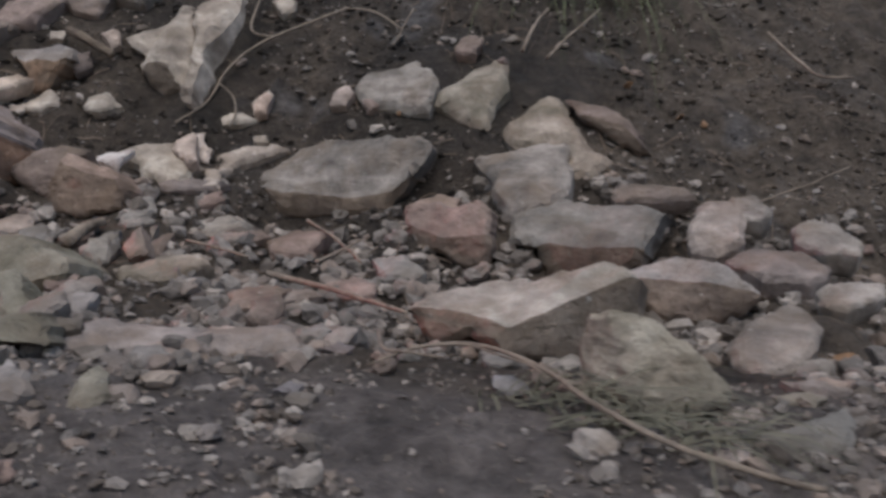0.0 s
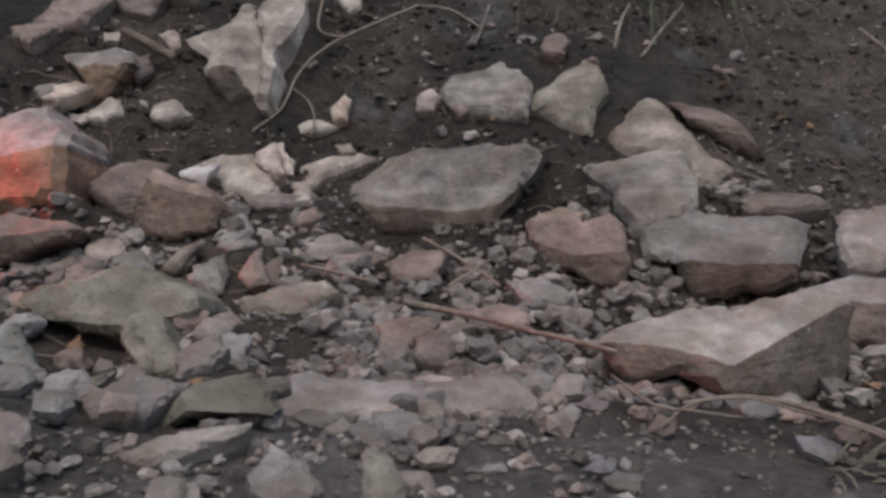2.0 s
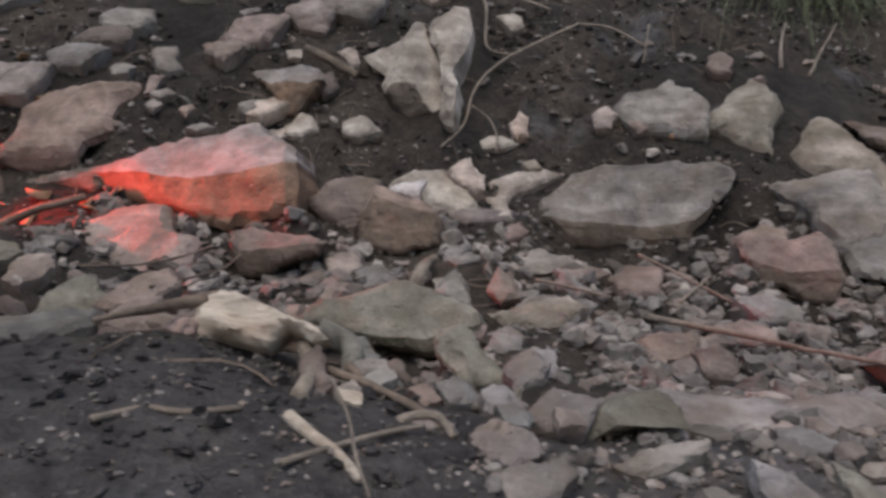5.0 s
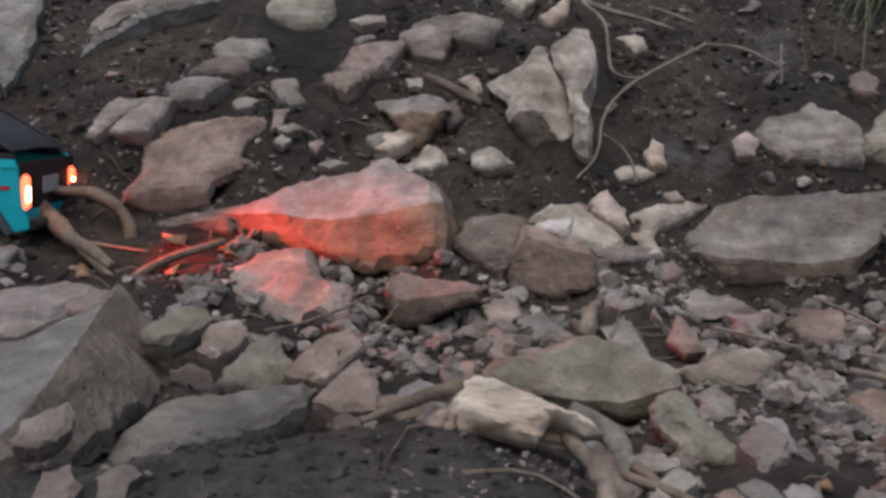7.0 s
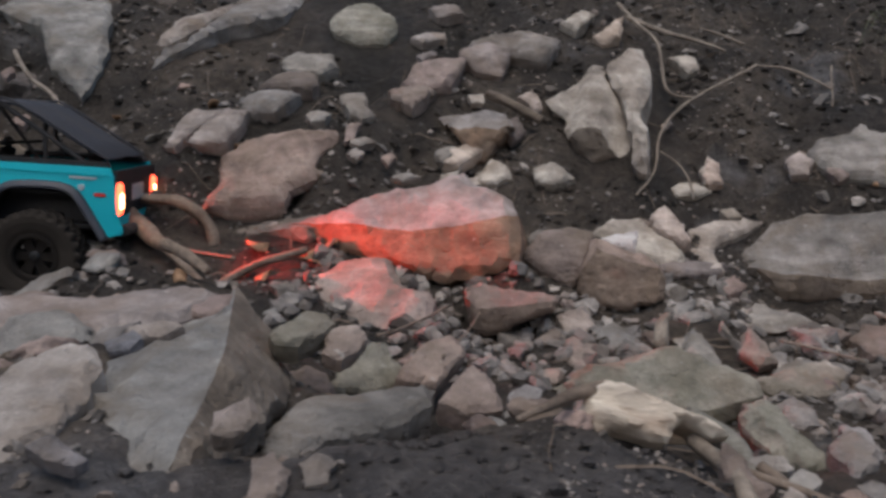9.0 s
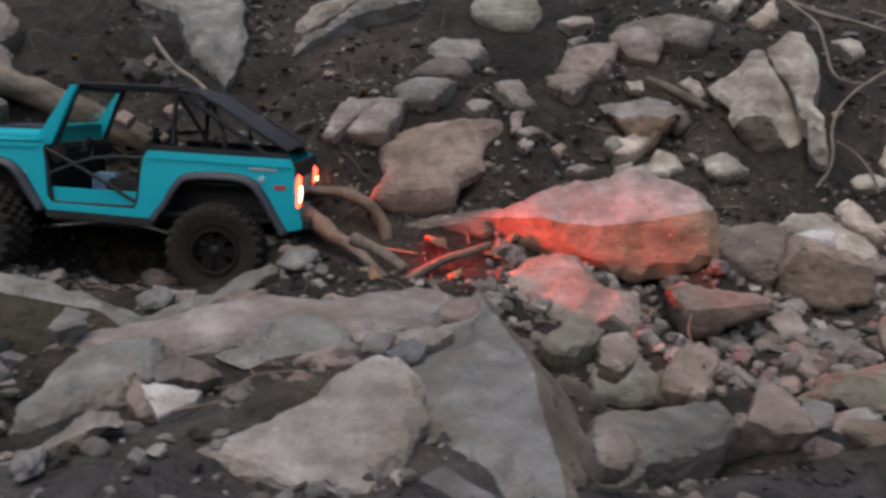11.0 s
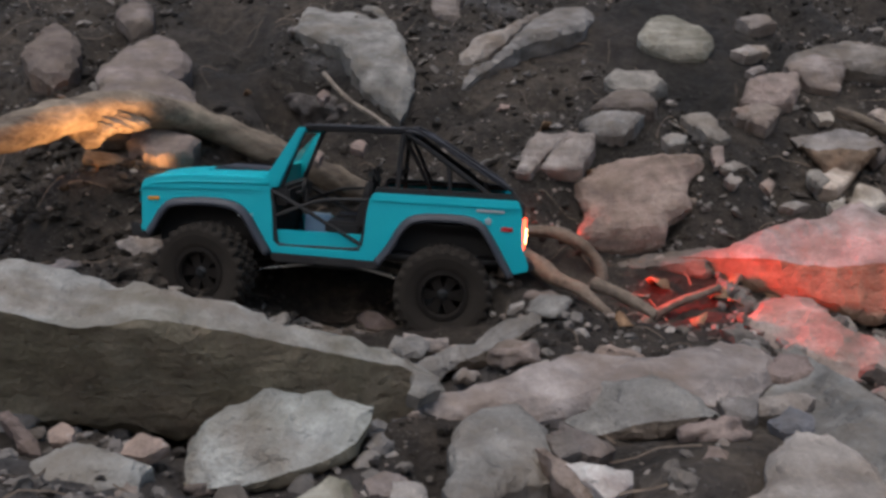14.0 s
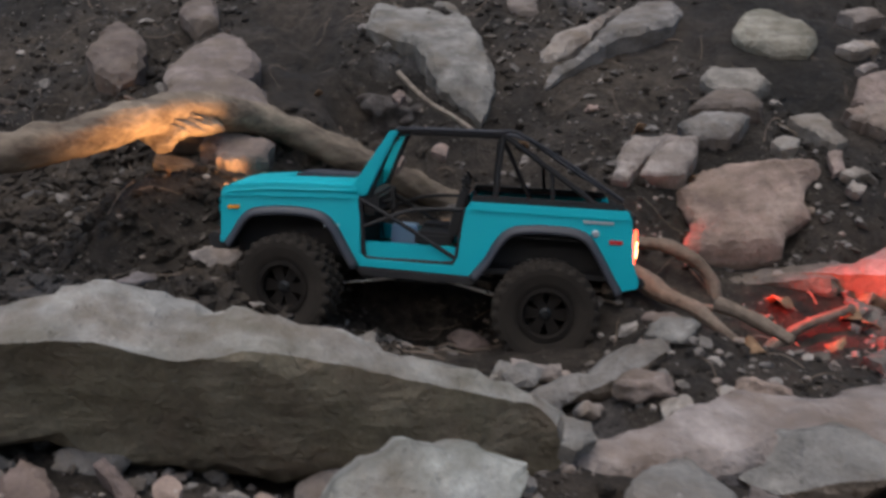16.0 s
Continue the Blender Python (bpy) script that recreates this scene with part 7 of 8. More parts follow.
strew("pebbles", GRAVEL, "small pebbles half pressed into dark wet mud", "pebbles",
      ((700, (-0.55, 0.3, 0.26, 0.55), (0.004, 0.018)), (160, (-0.9, -0.5, 0.3, 0.55), (0.003, 0.012)), (500, (-1.9, -0.9, 0.35, 0.7), (0.004, 0.016)), (3800, (-0.7, 0.6, 0.3, 0.66), (0.0025, 0.009)), (500, (-2.1, -1.5, 1.02, 1.5), (0.003, 0.013)), (260, (-0.5, -0.2, 0.8, 1.02), (0.008, 0.026))), 14, 0.45, -1.0, 4, 0.78)
strew("stone_chips", GRAVEL, "flat broken stone chips scattered on the earth bank", "chips",
      ((420, (-2.3, 0.05, 1.3, 2.0), (0.012, 0.045)), (90, (0.05, 0.8, 1.3, 2.0), (0.008, 0.03)), (300, (-2.2, 0.6, 0.9, 1.35), (0.012, 0.04)), (90, (-2.15, -1.6, 1.0, 1.42), (0.015, 0.04))), 15, 0.24, -0.05)

# crumbs and clods of the same soil
strew("soil_clods", SOIL, "crumbling clods of dark damp soil on the bank", "soil",
      ((4200, (-2.4, 0.9, 1.28, 2.1), (0.006, 0.024)), (1000, (-2.0, 0.8, 0.95, 1.3), (0.006, 0.02)), (900, (-2.0, -0.85, 0.45, 1.0), (0.005, 0.016)), (2400, (-2.15, -1.55, 1.0, 1.42), (0.006, 0.036))), 16, 0.5, -0.2, 4, 0.75)
strew("soil_crumbs", SOIL, "loose crumbs of dark soil under the log", "soil",
      ((1800, (-2.12, -1.5, 1.05, 1.5), (0.005, 0.03)),), 18, 0.5, -1.0, 4, 0.75)
strew("mud_clods", SOIL, "small wet lumps of dark mud", "mud",
      ((420, (-0.82, -0.46, 0.36, 0.63), (0.004, 0.015)),), 17, 0.4, -1.0, 3, 0.8, True)


def root_litter(count, seed):
    """Hair-thin roots and bits of twig lying on the soil, joined."""
    r = random.Random(seed)
    rows, faces = [], []
    for _ in range(count):
        bank = r.random() < 0.72
        x, y = r.uniform(-2.3, 0.8), r.uniform(1.05, 1.95) if bank else r.uniform(0.55, 1.25)
        heading, length, thick = r.uniform(0, 6.28), r.uniform(0.02, 0.09), r.uniform(0.0004, 0.0011)
        base = len(rows)
        for k in range(6):
            heading += r.gauss(0, 0.18)
            x += math.cos(heading) * length / 5
            y += math.sin(heading) * length / 5
            sx, sy = -math.sin(heading) * thick, math.cos(heading) * thick
            lift = 0.002 + 0.003 * math.sin(k * 0.63)
            rows += [(x, y, sx, sy, lift), (x, y, 0, 0, lift + thick * 1.6), (x, y, -sx, -sy, lift)]
            if k:
                i = base + 3 * k
                faces += [(i - 3 + j, i - 3 + (j + 1) % 3, i + (j + 1) % 3, i + j) for j in range(3)]
    a = np.array(rows)
    z = ground_height(a[:, 0], a[:, 1]) + a[:, 4]
    me = bpy.data.meshes.new("root_litter")
    me.from_pydata(np.stack([a[:, 0] + a[:, 2], a[:, 1] + a[:, 3], z], 1).tolist(), [], faces)
    me.materials.append(WOOD["root"])
    tagged(new("root_litter", me), "hair-thin dry roots and twigs littering the soil", "litter", kind="stuff")


root_litter(420, 3)


# ---- logs, roots, sticks ----
def build_stick(seed, name, points, r0, r1, kind, label):
    thick = max(r0, r1) > 0.008
    if name in ("twig", "branch"):
        r0, r1 = 0.6 * r0, 0.6 * r1
    path = curve(points, 7 if thick else 5)
    n = len(path)
    jit = max(0.15 * min(r0, r1), 0.0015)
    path = [p + Vector((noise.noise(p * 25 + Vector((seed, 0, 0))), noise.noise(p * 25 + Vector((0, seed, 0))), noise.noise(p * 25 + Vector((0, 0, seed))))) * jit for p in path]
    radii = [(r0 + (r1 - r0) * i / (n - 1)) * (1 + 0.15 * noise.noise(path[i] * 40)) for i in range(n)]
    ob = mesh_object(name, pipe(path, radii, 18 if thick else 7, 0.3 if thick else 0.15, seed), WOOD[kind])
    if name in ("branch", "stump_root"):
        # grown out of the root before it, or out of the stump
        whole = stump if name == "stump_root" else trunk
        ob.name = "root" if name == "stump_root" else "branch"
        ob.parent, ob["label"] = whole, label
        ob.matrix_parent_inverse = whole.matrix_basis.inverted()
        return trunk
    return tagged(ob, label, "wood")


trunk = None
for number, row in enumerate(STICKS):
    trunk = build_stick(number + 1, *row)


# ---- grass and leaves ----
def tuft(place, blades, length, seed, lean, label, mat=GRASS):
    r = random.Random(seed)
    bm = bmesh.new()
    for _ in range(blades):
        a = r.uniform(0, 2 * math.pi)
        base = Vector((r.gauss(0, 0.2 * length), r.gauss(0, 0.06 * length), 0))
        out = Vector((math.cos(a) * 0.8 + lean[0], math.sin(a) * 0.6 + lean[1], 0))
        l, w = length * r.uniform(0.35, 1.15), r.uniform(0.0008, 0.0019)
        droop = r.uniform(0.5, 1.8)
        across = Vector((-out.y, out.x, 0)).normalized() * w
        rows = []
        for k in range(6):
            t = k / 5
            p = base + out * l * t * 0.8 + Vector((0, 0, l * (0.6 * t - droop * t * t * 0.85)))
            taper = 1 - 0.85 * t
            rows.append([bm.verts.new(p + across * taper), bm.verts.new(p + Vector((0, 0, w * 0.5 * taper))), bm.verts.new(p - across * taper)])
        for r0, r1 in zip(rows, rows[1:]):
            for k in range(2):
                bm.faces.new((r0[k], r0[k + 1], r1[k + 1], r1[k]))
    ob = mesh_object("grass_tuft", bm, mat)
    ob.location = place
    return tagged(ob, label, "grass", kind="stuff")


for x, y, blades, length, seed, lean, label in (
        (0.27, 1.86, 130, 0.3, 1, (-0.05, -0.7), "drooping tuft of long green and dry grass on the bank"),
        (0.36, 1.82, 75, 0.25, 2, (0.15, -0.7), "drooping tuft of dry grass on the bank"),
        (0.19, 1.84, 35, 0.2, 6, (-0.2, -0.6), "thin drooping tuft of grass on the bank"),
        (0.07, 0.56, 46, 0.13, 3, (0.75, -0.35), "flattened tuft of dry olive grass in damp gravel"),
        (0.11, 0.51, 40, 0.12, 4, (0.8, -0.25), "flattened tuft of dry grass along a stick"),
        (0.15, 0.47, 30, 0.10, 5, (0.6, -0.2), "sparse tuft of dry grass in damp gravel")):
    tuft((x, y, float(ground_height(x, y)) + 0.005), blades, length, seed, lean, label, DRY_GRASS if y < 1 else GRASS)


def leaf(place, size, seed):
    r = random.Random(seed)
    bm = bmesh.new()
    n = 9
    rim = []
    for k in range(n):
        a = 2 * math.pi * k / n
        rad = size * (0.5 if k % 2 else 0.36) * r.uniform(0.85, 1.15)
        rim.append((rad * math.cos(a) * 1.4, rad * math.sin(a), size * 0.18 * math.sin(2 * a + seed)))
    up = [bm.verts.new((x, y, z + 0.0006)) for x, y, z in rim]
    dn = [bm.verts.new((x, y, z - 0.0006)) for x, y, z in rim]
    a, b = bm.verts.new((0, 0, 0.0046)), bm.verts.new((0, 0, 0.0034))
    for k in range(n):
        j = (k + 1) % n
        bm.faces.new((up[k], up[j], a))
        bm.faces.new((dn[j], dn[k], b))
        bm.faces.new((up[j], up[k], dn[k], dn[j]))
    ob = mesh_object("dry_leaf", bm, LEAF)
    ob.matrix_basis = pose(*place, r.uniform(-50, 50), r.uniform(-50, 50), r.uniform(0, 360))
    return tagged(ob, "curled brown dead leaf lying on the rubble", "leaf", group="dead leaves")


lr = random.Random(5)
for i in range(6):
    x, y = lr.uniform(-1.02, -0.86), lr.uniform(1.19, 1.27)
    leaf((x, y, float(ground_height(x, y)) + 0.008), lr.uniform(0.018, 0.034), i)
for i in range(26):
    x, y = lr.uniform(-1.8, 0.5), lr.uniform(0.6, 1.6)
    leaf((x, y, float(ground_height(x, y)) + 0.006), lr.uniform(0.012, 0.024), 40 + i)


# ---- the model truck ----
MM = 0.001
truck = new("model_truck")
tagged(truck, "teal model off-road truck with black roll cage and lit lamps", "model truck")
truck.empty_display_size = 0.05
truck.matrix_basis = pose(-1.4405, 1.2451, 0.2421, TRUCK_ROLL, -4.5, -174.45)


def slab(outline, y0, y1, bevel=0.0, tuck=0.0):
    """A plate with this side view (millimetres), from y0 to y1; tuck draws its upper edge inwards."""
    bm = bmesh.new()
    ins = lambda z: -tuck * max(0.0, z - 15) / 45 * (1 if y1 > 0 else -1)
    a = [bm.verts.new((x * MM, (y0 + ins(z)) * MM, z * MM)) for x, z in outline]
    b = [bm.verts.new((x * MM, (y1 + ins(z)) * MM, z * MM)) for x, z in outline]
    f1, f2 = bm.faces.new(a), bm.faces.new(b[::-1])
    n = len(outline)
    for k in range(n):
        bm.faces.new((a[k], b[k], b[(k + 1) % n], a[(k + 1) % n]))
    bmesh.ops.recalc_face_normals(bm, faces=bm.faces)
    if bevel:
        bmesh.ops.bevel(bm, geom=[e for e in bm.edges if len(e.link_faces) == 2 and e.calc_face_angle(0) > 1.2], offset=bevel * MM, segments=2, affect="EDGES", clamp_overlap=True)
    bmesh.ops.triangulate(bm, faces=[f for f in bm.faces if len(f.verts) > 4])
    return bm


def box(x0, x1, y0, y1, z0, z1, bevel=1.0):
    bm = bmesh.new()
    bmesh.ops.create_cube(bm, size=1.0)
    for v in bm.verts:
        v.co = Vector(((x0 + x1) / 2 + v.co.x * (x1 - x0), (y0 + y1) / 2 + v.co.y * (y1 - y0), (z0 + z1) / 2 + v.co.z * (z1 - z0))) * MM
    if bevel:
        bmesh.ops.bevel(bm, geom=bm.edges[:], offset=bevel * MM, segments=2, affect="EDGES", clamp_overlap=True)
    return bm


def tube(points, r, steps=4, sides=10):
    path = curve([Vector(p) * MM for p in points], steps) if steps > 1 else [Vector(p) * MM for p in points]
    return pipe(path, [r * MM] * len(path), sides)


def spin(profile, steps=40):
    """Turn a profile of (radius, y) round the y axis."""
    bm = bmesh.new()
    rings = []
    for k in range(steps):
        a = 2 * math.pi * k / steps
        rings.append([bm.verts.new((r * MM * math.cos(a), y * MM, r * MM * math.sin(a))) for r, y in profile])
    for k in range(steps):
        r0, r1 = rings[k], rings[(k + 1) % steps]
        for i in range(len(profile)):
            j = (i + 1) % len(profile)
            bm.faces.new((r0[i], r0[j], r1[j], r1[i]))
    bmesh.ops.recalc_face_normals(bm, faces=bm.faces)
    return bm


# side outline and arches traced to fit the camera's view, scaled to millimetres
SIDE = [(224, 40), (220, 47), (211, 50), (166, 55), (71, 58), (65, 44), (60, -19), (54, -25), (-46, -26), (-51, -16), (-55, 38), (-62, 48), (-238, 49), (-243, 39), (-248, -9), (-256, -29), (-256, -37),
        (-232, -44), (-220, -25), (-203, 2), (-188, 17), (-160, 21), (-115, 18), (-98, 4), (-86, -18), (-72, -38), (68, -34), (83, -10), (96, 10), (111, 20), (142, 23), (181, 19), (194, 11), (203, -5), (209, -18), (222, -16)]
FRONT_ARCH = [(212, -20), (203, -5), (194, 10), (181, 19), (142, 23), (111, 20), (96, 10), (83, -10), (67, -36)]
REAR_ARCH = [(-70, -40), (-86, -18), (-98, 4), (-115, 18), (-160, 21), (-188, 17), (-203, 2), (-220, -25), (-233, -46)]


def flare(arch, side):
    """A moulded lip that follows a wheel arch."""
    path = [p.to_2d() for p in curve([(x, z, 0) for x, z in arch], 4)]
    bm = bmesh.new()
    rings = []
    for i, p in enumerate(path):
        d = path[min(i + 1, len(path) - 1)] - path[max(i - 1, 0)]
        n = Vector((d.y, -d.x)).normalized()
        mid = Vector((sum(q.x for q in path) / len(path), -60))
        if n.dot(p - mid) < 0:
            n = -n
        sec = ((p - n * 3, 91), (p + n * 7, 94.5), (p + n * 6, 98), (p + n * 2, 103), (p - n * 2.5, 104), (p - n * 3, 100))
        rings.append([bm.verts.new((q.x * MM, y * side * MM, q.y * MM)) for q, y in sec])
    for r0, r1 in zip(rings, rings[1:]):
        for k in range(6):
            bm.faces.new((r0[k], r0[(k + 1) % 6], r1[(k + 1) % 6], r1[k]))
    bm.faces.new(rings[0])
    bm.faces.new(rings[-1][::-1])
    bmesh.ops.recalc_face_normals(bm, faces=bm.faces)
    return bm


def sheet(rows, thick):
    """A plate through a grid of points (millimetres), thick below."""
    bm = bmesh.new()
    up = [[bm.verts.new(Vector(p) * MM) for p in row] for row in rows]
    dn = [[bm.verts.new((Vector(p) - Vector((0, 0, thick))) * MM) for p in row] for row in rows]
    h, w = len(rows), len(rows[0])
    for i in range(h - 1):
        for j in range(w - 1):
            bm.faces.new((up[i][j], up[i][j + 1], up[i + 1][j + 1], up[i + 1][j]))
            bm.faces.new((dn[i][j], dn[i + 1][j], dn[i + 1][j + 1], dn[i][j + 1]))
    rim = [(0, j) for j in range(w)] + [(i, w - 1) for i in range(1, h)] + [(h - 1, j) for j in range(w - 2, -1, -1)] + [(i, 0) for i in range(h - 2, 0, -1)]
    for a, b in zip(rim, rim[1:] + rim[:1]):
        bm.faces.new((up[a[0]][a[1]], dn[a[0]][a[1]], dn[b[0]][b[1]], up[b[0]][b[1]]))
    bmesh.ops.recalc_face_normals(bm, faces=bm.faces)
    return bm


def hood_rows():
    rows = []
    for x, z in ((225, 26), (225.5, 38), (221, 46), (212, 50), (190, 53), (166, 55.5), (130, 57), (100, 58), (68, 59)):
        row = []
        for k in range(17):
            t = -1 + k / 8
            drop = 7 * max(0.0, abs(t) - 0.86) ** 2 / 0.0196
            row.append((x, 93.5 * t, z + 3.2 * (1 - t * t) - drop + (1.2 if abs(t) < 0.45 and x < 215 else 0)))
        rows.append(row)
    return rows


def wheel(x, y, z, turn, side):
    hub = part("wheel", spin([(0.5, -10), (7, -10), (7, 13 * 1), (4, 15), (0.5, 15)], 16), CHASSIS, truck)
    hub.location, hub.rotation_euler = Vector((x, y, z)) * MM, (0, 0, radians(turn + (180 if side < 0 else 0)))
    # one moulded ring: plain side walls, and four rows of tread blocks set half a pitch apart
    tyre = bmesh.new()
    steps, rings = 104, []
    profile = ((30, -17, 0), (36, -20, 0), (46, -22.5, 0), (52, -22.5, 1), (56, -20, 1), (56, -12, 1), (56, -10, 3), (56, -1, 3), (56, 1, 5), (56, 10, 5), (56, 12, 3), (56, 20, 3), (52, 22.5, 3), (46, 22.5, 0), (36, 20, 0), (30, 17, 0))
    for k in range(steps):
        a = 2 * math.pi * k / steps
        ring = []
        for r, y0, row in profile:
            proud = row and ((k + row - 1) // 2) % 2 == 0
            rr = r + (3.8 if r > 54 else 1.6) * (1 if proud else -0.2) if row else r
            ring.append(tyre.verts.new((rr * MM * math.cos(a), y0 * MM, rr * MM * math.sin(a))))
        rings.append(ring)
    for k in range(steps):
        r0, r1 = rings[k], rings[(k + 1) % steps]
        for i in range(len(profile)):
            j = (i + 1) % len(profile)
            tyre.faces.new((r0[i], r0[j], r1[j], r1[i]))
    bmesh.ops.recalc_face_normals(tyre, faces=tyre.faces)
    part("tyre", tyre, RUBBER, hub, "dusty black off-road tyre with chunky tread")
    rim = spin([(31, -16), (29, -16), (27, -6), (27, 8), (29, 17), (32.5, 18.5), (33, 16)], 40)
    for k in range(6):
        a = 2 * math.pi * k / 6
        for u0, u1 in ((-0.30, 0.30),):
            pts = []
            for r, w, yy in ((6, 4.2, 12), (28, 8.5, 9)):
                for s, dy in ((-1, 0), (1, 0), (1, -4), (-1, -4)):
                    pts.append(rim.verts.new(((r * math.cos(a) - s * w * math.sin(a)) * MM, (yy + dy) * MM, (r * math.sin(a) + s * w * math.cos(a)) * MM)))
            for f in ((0, 1, 5, 4), (1, 2, 6, 5), (2, 3, 7, 6), (3, 0, 4, 7)):
                rim.faces.new([pts[i] for i in f])
    bmesh.ops.recalc_face_normals(rim, faces=rim.faces)
    part("rim", rim, RIM, hub, "grey six-spoke bead-lock rim")
    ring = spin([(24, 15), (30, 15.5), (31, 19.5), (26, 20)], 36)
    part("lock_ring", ring, STEEL if turn > 900 else RIM, hub)
    for k in range(8):
        a = 2 * math.pi * k / 8 + 0.2
        b = spin([(0.2, 19), (1.6, 19), (1.6, 21), (0.2, 21)], 6)
        bolt = part("bolt", b, RIM, hub)
        bolt.location = (28.3 * MM * math.cos(a), 0, 28.3 * MM * math.sin(a))


def build_truck():
    for side in (1, -1):
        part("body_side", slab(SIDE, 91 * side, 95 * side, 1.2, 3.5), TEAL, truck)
        part("belt_moulding", slab([(221, 36), (72, 42), (72, 45), (221, 39)], 93.5 * side, 95.4 * side, 0.5), TEAL, truck)
        part("belt_moulding", slab([(-60, 38), (-241, 38), (-241, 41), (-60, 41)], 93.2 * side, 95.0 * side, 0.5), TEAL, truck)
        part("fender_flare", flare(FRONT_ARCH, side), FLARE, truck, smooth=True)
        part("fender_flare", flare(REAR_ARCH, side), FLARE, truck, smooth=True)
        part("rock_slider", slab([(66, -34), (-74, -36), (-71, -47), (58, -45)], 84 * side, 97 * side, 2.0), TRIM, truck)
        part("inner_sill", slab([(58, -6), (-50, -6), (-46, -26), (54, -26)], 80 * side, 88 * side, 1.0), TEAL, truck)
        part("bed_rail", slab([(-60, 47), (-236, 48), (-232, 56), (-64, 55)], 74 * side, 88 * side, 1.5), TRIM, truck)
        part("door_frame", tube([(65, 90 * side, 44), (60, 90 * side, 10), (57, 90 * side, -18), (48, 90 * side, -25), (0, 90 * side, -25), (-42, 90 * side, -24), (-49, 90 * side, -15), (-52, 90 * side, 10), (-55, 90 * side, 40)], 2.6), TRIM, truck)
        door = part("tube_door", tube([(64, 90 * side, 42), (30, 90 * side, 25), (-5, 90 * side, 6), (-48, 90 * side, -18)], 2.4), TRIM, truck)
        part("door_brace", tube([(62, 90 * side, 10), (35, 90 * side, 22), (10, 90 * side, 32), (-20, 90 * side, 37), (-53, 90 * side, 38)], 2.2), TRIM, door)
        part("windscreen_post", slab([(72, 60), (35, 121), (25, 122), (58, 45)], 78 * side, 89 * side, 1.5), TEAL, truck)
        part("cage_tube", tube([(56, 80 * side, 44), (28, 80 * side, 118), (10, 80 * side, 121), (-80, 80 * side, 123), (-96, 80 * side, 122), (-150, 80 * side, 88), (-203, 80 * side, 53)], 3.3, 5), TRIM, truck)
        part("cage_tube", tube([(-93, 80 * side, 122), (-90, 80 * side, 80), (-88, 80 * side, -20)], 3.3), TRIM, truck)
        part("cage_brace", tube([(-93, 79 * side, 120), (-112, 60 * side, 85), (-130, 45 * side, 50)], 2.6), TRIM, truck)
        part("cage_brace", tube([(-150, 80 * side, 88), (-152, 80 * side, 70), (-154, 80 * side, 52)], 2.4), TRIM, truck)
        part("roof_batten", tube([(26, 84 * side, 124), (-82, 84 * side, 126.5), (-120, 84 * side, 123), (-232, 84 * side, 60)], 1.8), CLOTH, truck)
        seat = part("seat", box(-42, 2, 38 * side - 24, 38 * side + 24, -12, 6, 4), TRIM, truck)
        part("backrest", slab([(-34, 0), (-48, 60), (-58, 60), (-48, 0)], 38 * side - 22, 38 * side + 22, 3), TRIM, seat)
        part("headrest", box(-60, -48, 38 * side - 12, 38 * side + 12, 60, 74, 4), TRIM, seat)
        part("wheel_well", box(62, 213, 52 * side - 2, 52 * side + 2, -34, 36, 0.5), TRIM, truck)
        part("wheel_well", box(-236, -68, 52 * side - 2, 52 * side + 2, -40, 34, 0.5), TRIM, truck)
        part("wheel_well_roof", sheet([[(x, y * side, z) for y in (52, 90)] for x, z in ((213, -12), (198, 14), (182, 25), (142, 29), (110, 26), (92, 12), (66, -28))], 1.5), TRIM, truck)
        part("wheel_well_roof", sheet([[(x, y * side, z) for y in (52, 90)] for x, z in ((-70, -32), (-88, -10), (-100, 12), (-116, 24), (-160, 27), (-190, 23), (-208, 6), (-232, -38))], 1.5), TRIM, truck)
        part("side_marker", slab([(215, 22), (201, 23), (201, 27), (215, 26)], 94 * side, 96.6 * side, 0.8), AMBER, truck, "amber side marker")
        part("side_marker", slab([(-219, 11), (-234, 11), (-234, 16), (-219, 16)], 94 * side, 96.4 * side, 0.8), RED_LENS, truck, "red side marker")
        part("badge", slab([(-188, 33), (-222, 33), (-222, 36), (-188, 36)], 94 * side, 95.8 * side, 0.3), SILVER, truck, "silver lettered badge bar")
        part("badge", slab([(104, 8), (86, 10), (86, 13), (104, 11)], 94 * side, 95.8 * side, 0.3), SILVER, truck, "small dark fender badge")
        cap = spin([(0.3, 0), (4.2, 0), (4.2, 1.8), (3.4, 2.6), (0.3, 2.6)], 20)
        c = part("filler_cap", cap, SILVER, truck, "round silver filler cap")
        c.location, c.rotation_euler = Vector((-203, 94.2 * side, 22)) * MM, (0, 0, 0 if side > 0 else math.pi)
        lamp = part("tail_lamp", box(-250.5, -243, 80 * side - 9, 80 * side + 11.5, -14, 30, 3), TAILLAMP, truck, "glowing red tail lamp")
        part("lamp_core", box(-252, -249, 80 * side - 5, 80 * side + 8, -5, 16, 2), TAILCORE, lamp)
        hl = spin([(0.3, 0), (15, 0), (17, 4), (17, 9), (14, 10), (9, 12.5), (0.3, 14)], 28)
        h = part("headlamp", hl, HEADLAMP, truck, "round lit headlamp")
        h.location, h.rotation_euler = Vector((214, 64 * side, 16)) * MM, (0, 0, radians(-90))
        wheel(139, 103 * side, -60 if side > 0 else -52, -14, side)
        wheel(-153, 103 * side, -69 if side > 0 else -60, 0, side)
        part("chassis_rail", box(-232, 205, 32 * side - 3, 32 * side + 3, -44, -30, 1), CHASSIS, truck)
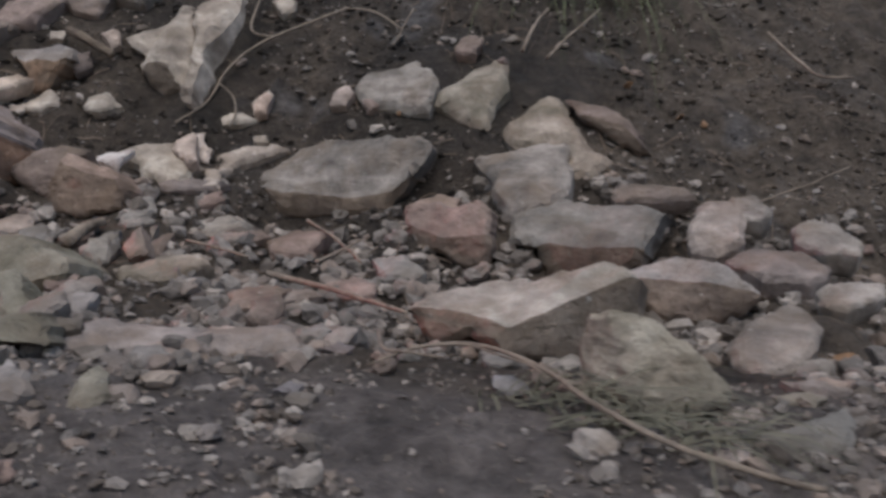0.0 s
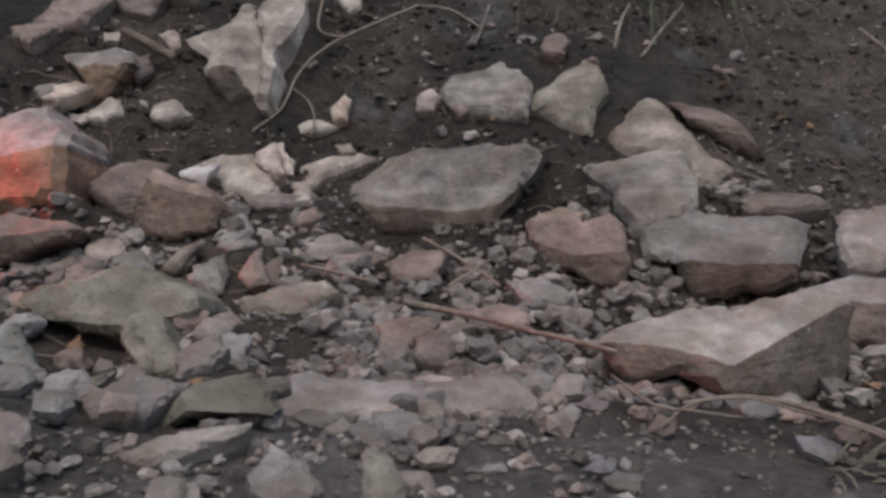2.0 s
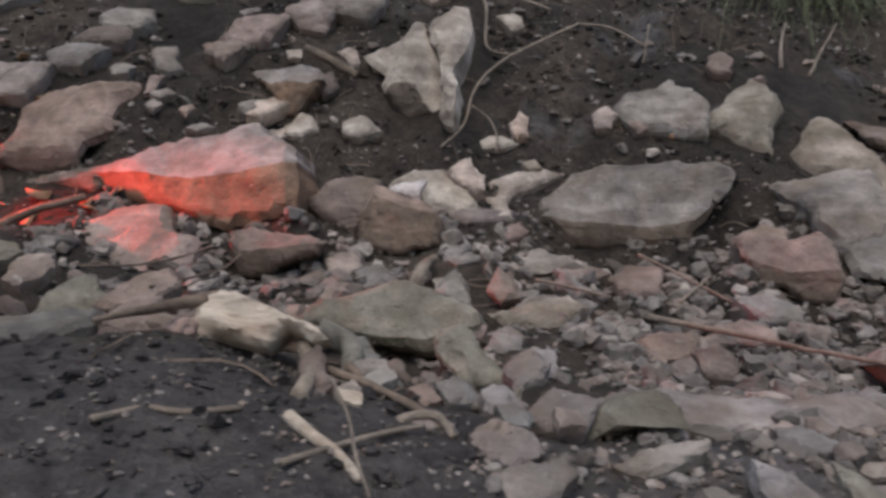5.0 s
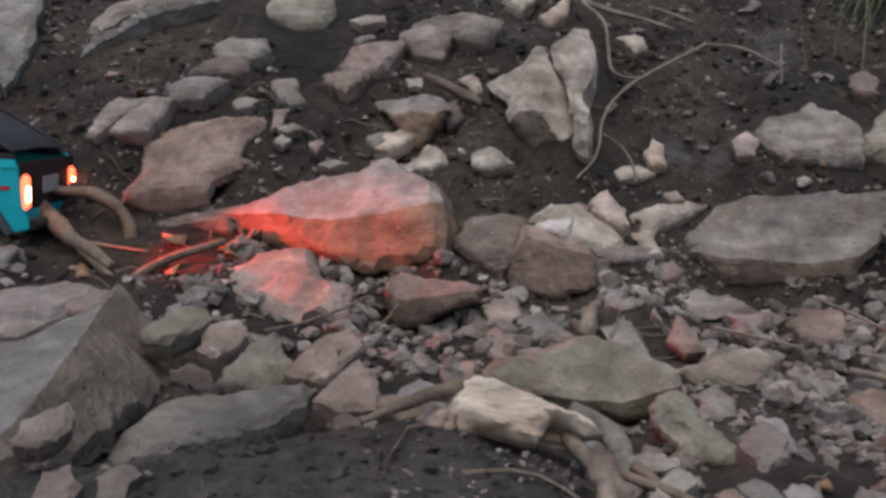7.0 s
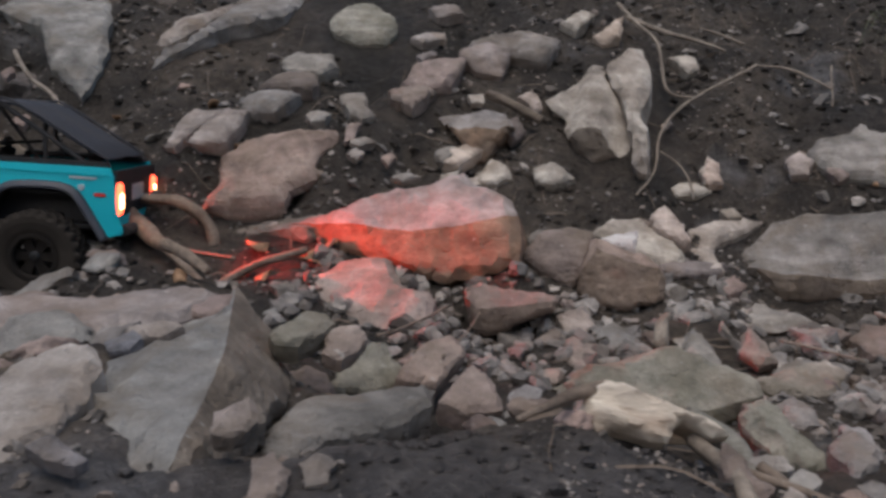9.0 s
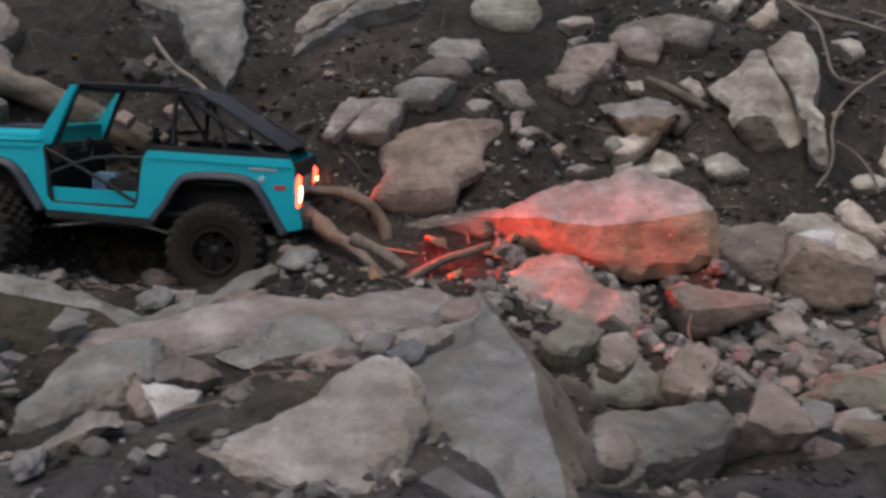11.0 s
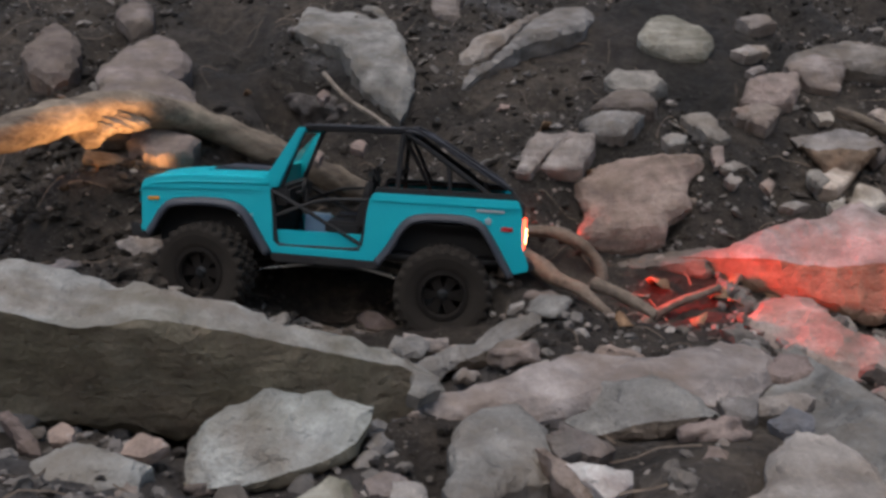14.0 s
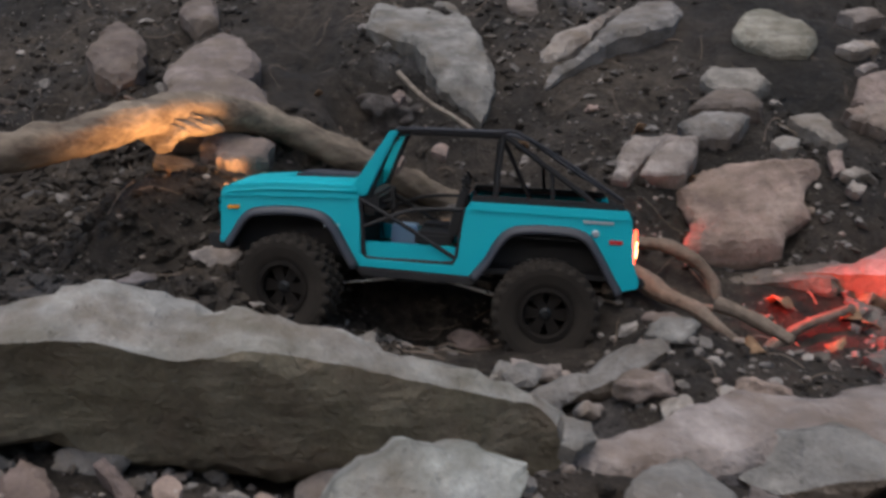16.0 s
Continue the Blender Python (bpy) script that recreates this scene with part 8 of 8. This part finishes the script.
        part("suspension_link", tube([(118, 52 * side, -68), (60, 45 * side, -60), (10, 40 * side, -52)], 2.6, 2), STEEL, truck, "bare steel suspension link")
        part("suspension_link", tube([(-135, 52 * side, -74), (-90, 46 * side, -64), (-25, 40 * side, -52)], 2.6, 2), STEEL, truck, "bare steel suspension link")
        for x, zt in ((120, 10), (-140, 10)):
            shock = part("shock_absorber", tube([(x, 60 * side, -55), (x + 6, 48 * side, -20), (x + 10, 40 * side, zt)], 3.2, 2), CHASSIS, truck)
            coil = []
            for k in range(57):
                t = k / 56
                a = 2 * math.pi * 7 * t
                coil.append((x + 10 * t + 6.2 * math.cos(a), (60 - 20 * t) * side + 6.2 * math.sin(a), -52 + (zt + 45) * t))
            part("coil_spring", tube(coil, 0.8, 1, 6), STEEL, shock)
    part("hood", sheet(hood_rows(), 3.0), TEAL, truck, smooth=True)
    scoop = part("hood_scoop", slab([(156, 55), (150, 63), (140, 65), (80, 65), (74, 57)], -38, 38, 2.5), FLARE, truck, "flat black hood scoop")
    part("scoop_rim", slab([(164, 54), (158, 60), (152, 62), (149, 58)], -41, 41, 1.5), TEAL, scoop)
    part("cowl", box(60, 73, -90, 90, 44, 62, 2), TEAL, truck)
    part("grille", box(221, 225, -90, 90, -14, 30, 1.5), TRIM, truck)
    for k in range(5):
        part("grille_bar", box(224.5, 227, -50, 50, -6 + 7 * k, -4 + 7 * k, 0.5), SILVER, truck)
    part("front_valance", box(218, 224, -93, 93, -18, -8, 1.5), TEAL, truck)
    part("front_bumper", slab([(214, -28), (238, -26), (241, -12), (236, -8), (214, -14)], -84, 84, 2), TRIM, truck)
    part("rear_bumper", slab([(-232, -44), (-264, -38), (-265, -29), (-258, -26), (-232, -30)], -90, 90, 2), TRIM, truck)
    # black panel added for the dark interior seen through the open rear
    rear_fill = part("tailgate", box(-247, -242, -91, 91, -30, 46, 1.5), TRIM, truck)
    part("plate", box(-249, -246.5, -26, 26, 2, 24, 0.8), SILVER, rear_fill)
    part("tail_panel", box(-247.5, -241, -92, 92, -36, -14, 1.5), TEAL, truck)
    part("windscreen_top_bar", slab([(37, 114), (35, 121), (25, 122), (27, 114)], -88, 88, 1.5), TEAL, truck)
    part("windscreen_bottom_bar", slab([(73, 58), (66, 70), (59, 70), (62, 52)], -88, 88, 1.5), TEAL, truck)
    pane = part("windscreen", slab([(66, 66), (35, 116), (33.5, 116), (64.5, 66)], -78, 78), GLASS, truck)
    pane.visible_shadow = False
    for x, z in ((28, 118), (-94, 122), (-203, 54)):
        part("cage_crossbar", tube([(x, -80, z), (x, 0, z + 1), (x, 80, z)], 3.0, 2), TRIM, truck)
    part("cage_crossbar", tube([(-92, -80, 70), (-92, 0, 70), (-92, 80, 70)], 2.6, 2), TRIM, truck)
    rows = []
    for x, z in ((30, 124), (0, 125.5), (-40, 126.5), (-82, 127), (-105, 126), (-125, 121), (-160, 100), (-195, 80), (-232, 60)):
        rows.append([(x, 84 * (-1 + k / 6), z + 1.5 * math.sin(k * 1.1 + x * 0.05) * (1 - abs(-1 + k / 6)) - 2.0 * (abs(-1 + k / 6) > 0.9)) for k in range(13)])
    part("soft_top", sheet(rows, 1.4), CLOTH, truck, "black canvas soft top sloping to the rear", smooth=True)
    part("floor_pan", box(-238, 66, -90, 90, -32, -27, 1), TRIM, truck)
    part("firewall", box(62, 67, -90, 90, -30, 50, 1), TRIM, truck)
    part("bed_wall", box(-66, -62, -88, 88, -28, 48, 1), TRIM, truck)
    part("bed_floor", box(-238, -66, -88, 88, 10, 14, 1), TRIM, truck)
    part("dashboard", box(44, 64, -84, 84, 24, 48, 4), TRIM, truck)
    w = part("steering_wheel", tube([(32 + 0 * k, 38 + 15 * math.cos(k * math.pi / 8), 40 + 15 * math.sin(k * math.pi / 8)) for k in range(17)], 1.6, 1, 8), TRIM, truck)
    part("steering_column", tube([(32, 38, 40), (50, 38, 34)], 2, 1), TRIM, w)
    part("speed_controller", box(2, 34, -8, 22, -26, 8, 2), PALE_BLUE, truck, "pale blue electronics box")
    part("receiver_box", box(-30, -6, -6, 16, -26, -4, 2), TRIM, truck)
    part("gearbox", box(-10, 60, -20, 20, -58, -32, 4), CHASSIS, truck)
    part("skid_plate", box(-40, 70, -34, 34, -61, -57, 1.5), CHASSIS, truck)
    part("drive_shaft", tube([(60, 0, -50), (125, 4, -58)], 3.5, 1), CHASSIS, truck)
    part("drive_shaft", tube([(-40, 0, -50), (-140, 0, -65)], 3.5, 1), CHASSIS, truck)
    for x, z0, z1 in ((139, -60, -52), (-153, -69, -60)):
        axle = part("axle", tube([(x, 88, z0), (x, 0, (z0 + z1) / 2), (x, -88, z1)], 7, 2, 12), CHASSIS, truck)
        part("differential", spin([(0.5, -16), (10, -15), (17, -6), (17, 6), (10, 15), (0.5, 16)], 20), CHASSIS, axle).location = Vector((x, 12, (z0 + z1) / 2)) * MM
    place = truck.matrix_basis
    for side in (1, -1):
        for name, at, to, colour, watts, cone in (
                ("headlamp_beam", (238, 64 * side, 16), Vector((-1.92, 1.29, 0.55)), (1.0, 0.5, 0.2), HEAD_WATTS, 84),
                ("tail_lamp_light", (-256, 82 * side, 8), Vector((-0.85, 1.165, 0.165)), (1.0, 0.05, 0.03), TAIL_WATTS * (1.0 if side > 0 else 0.3), 58)):
            lamp = new(name, bpy.data.lights.new(name, "SPOT"))
            lamp.data.energy, lamp.data.color, lamp.data.spot_size, lamp.data.spot_blend, lamp.data.shadow_soft_size = watts, colour, radians(cone), 1.0, 0.02
            lamp.matrix_world = look(place @ (Vector(at) * MM), to)


build_truck()
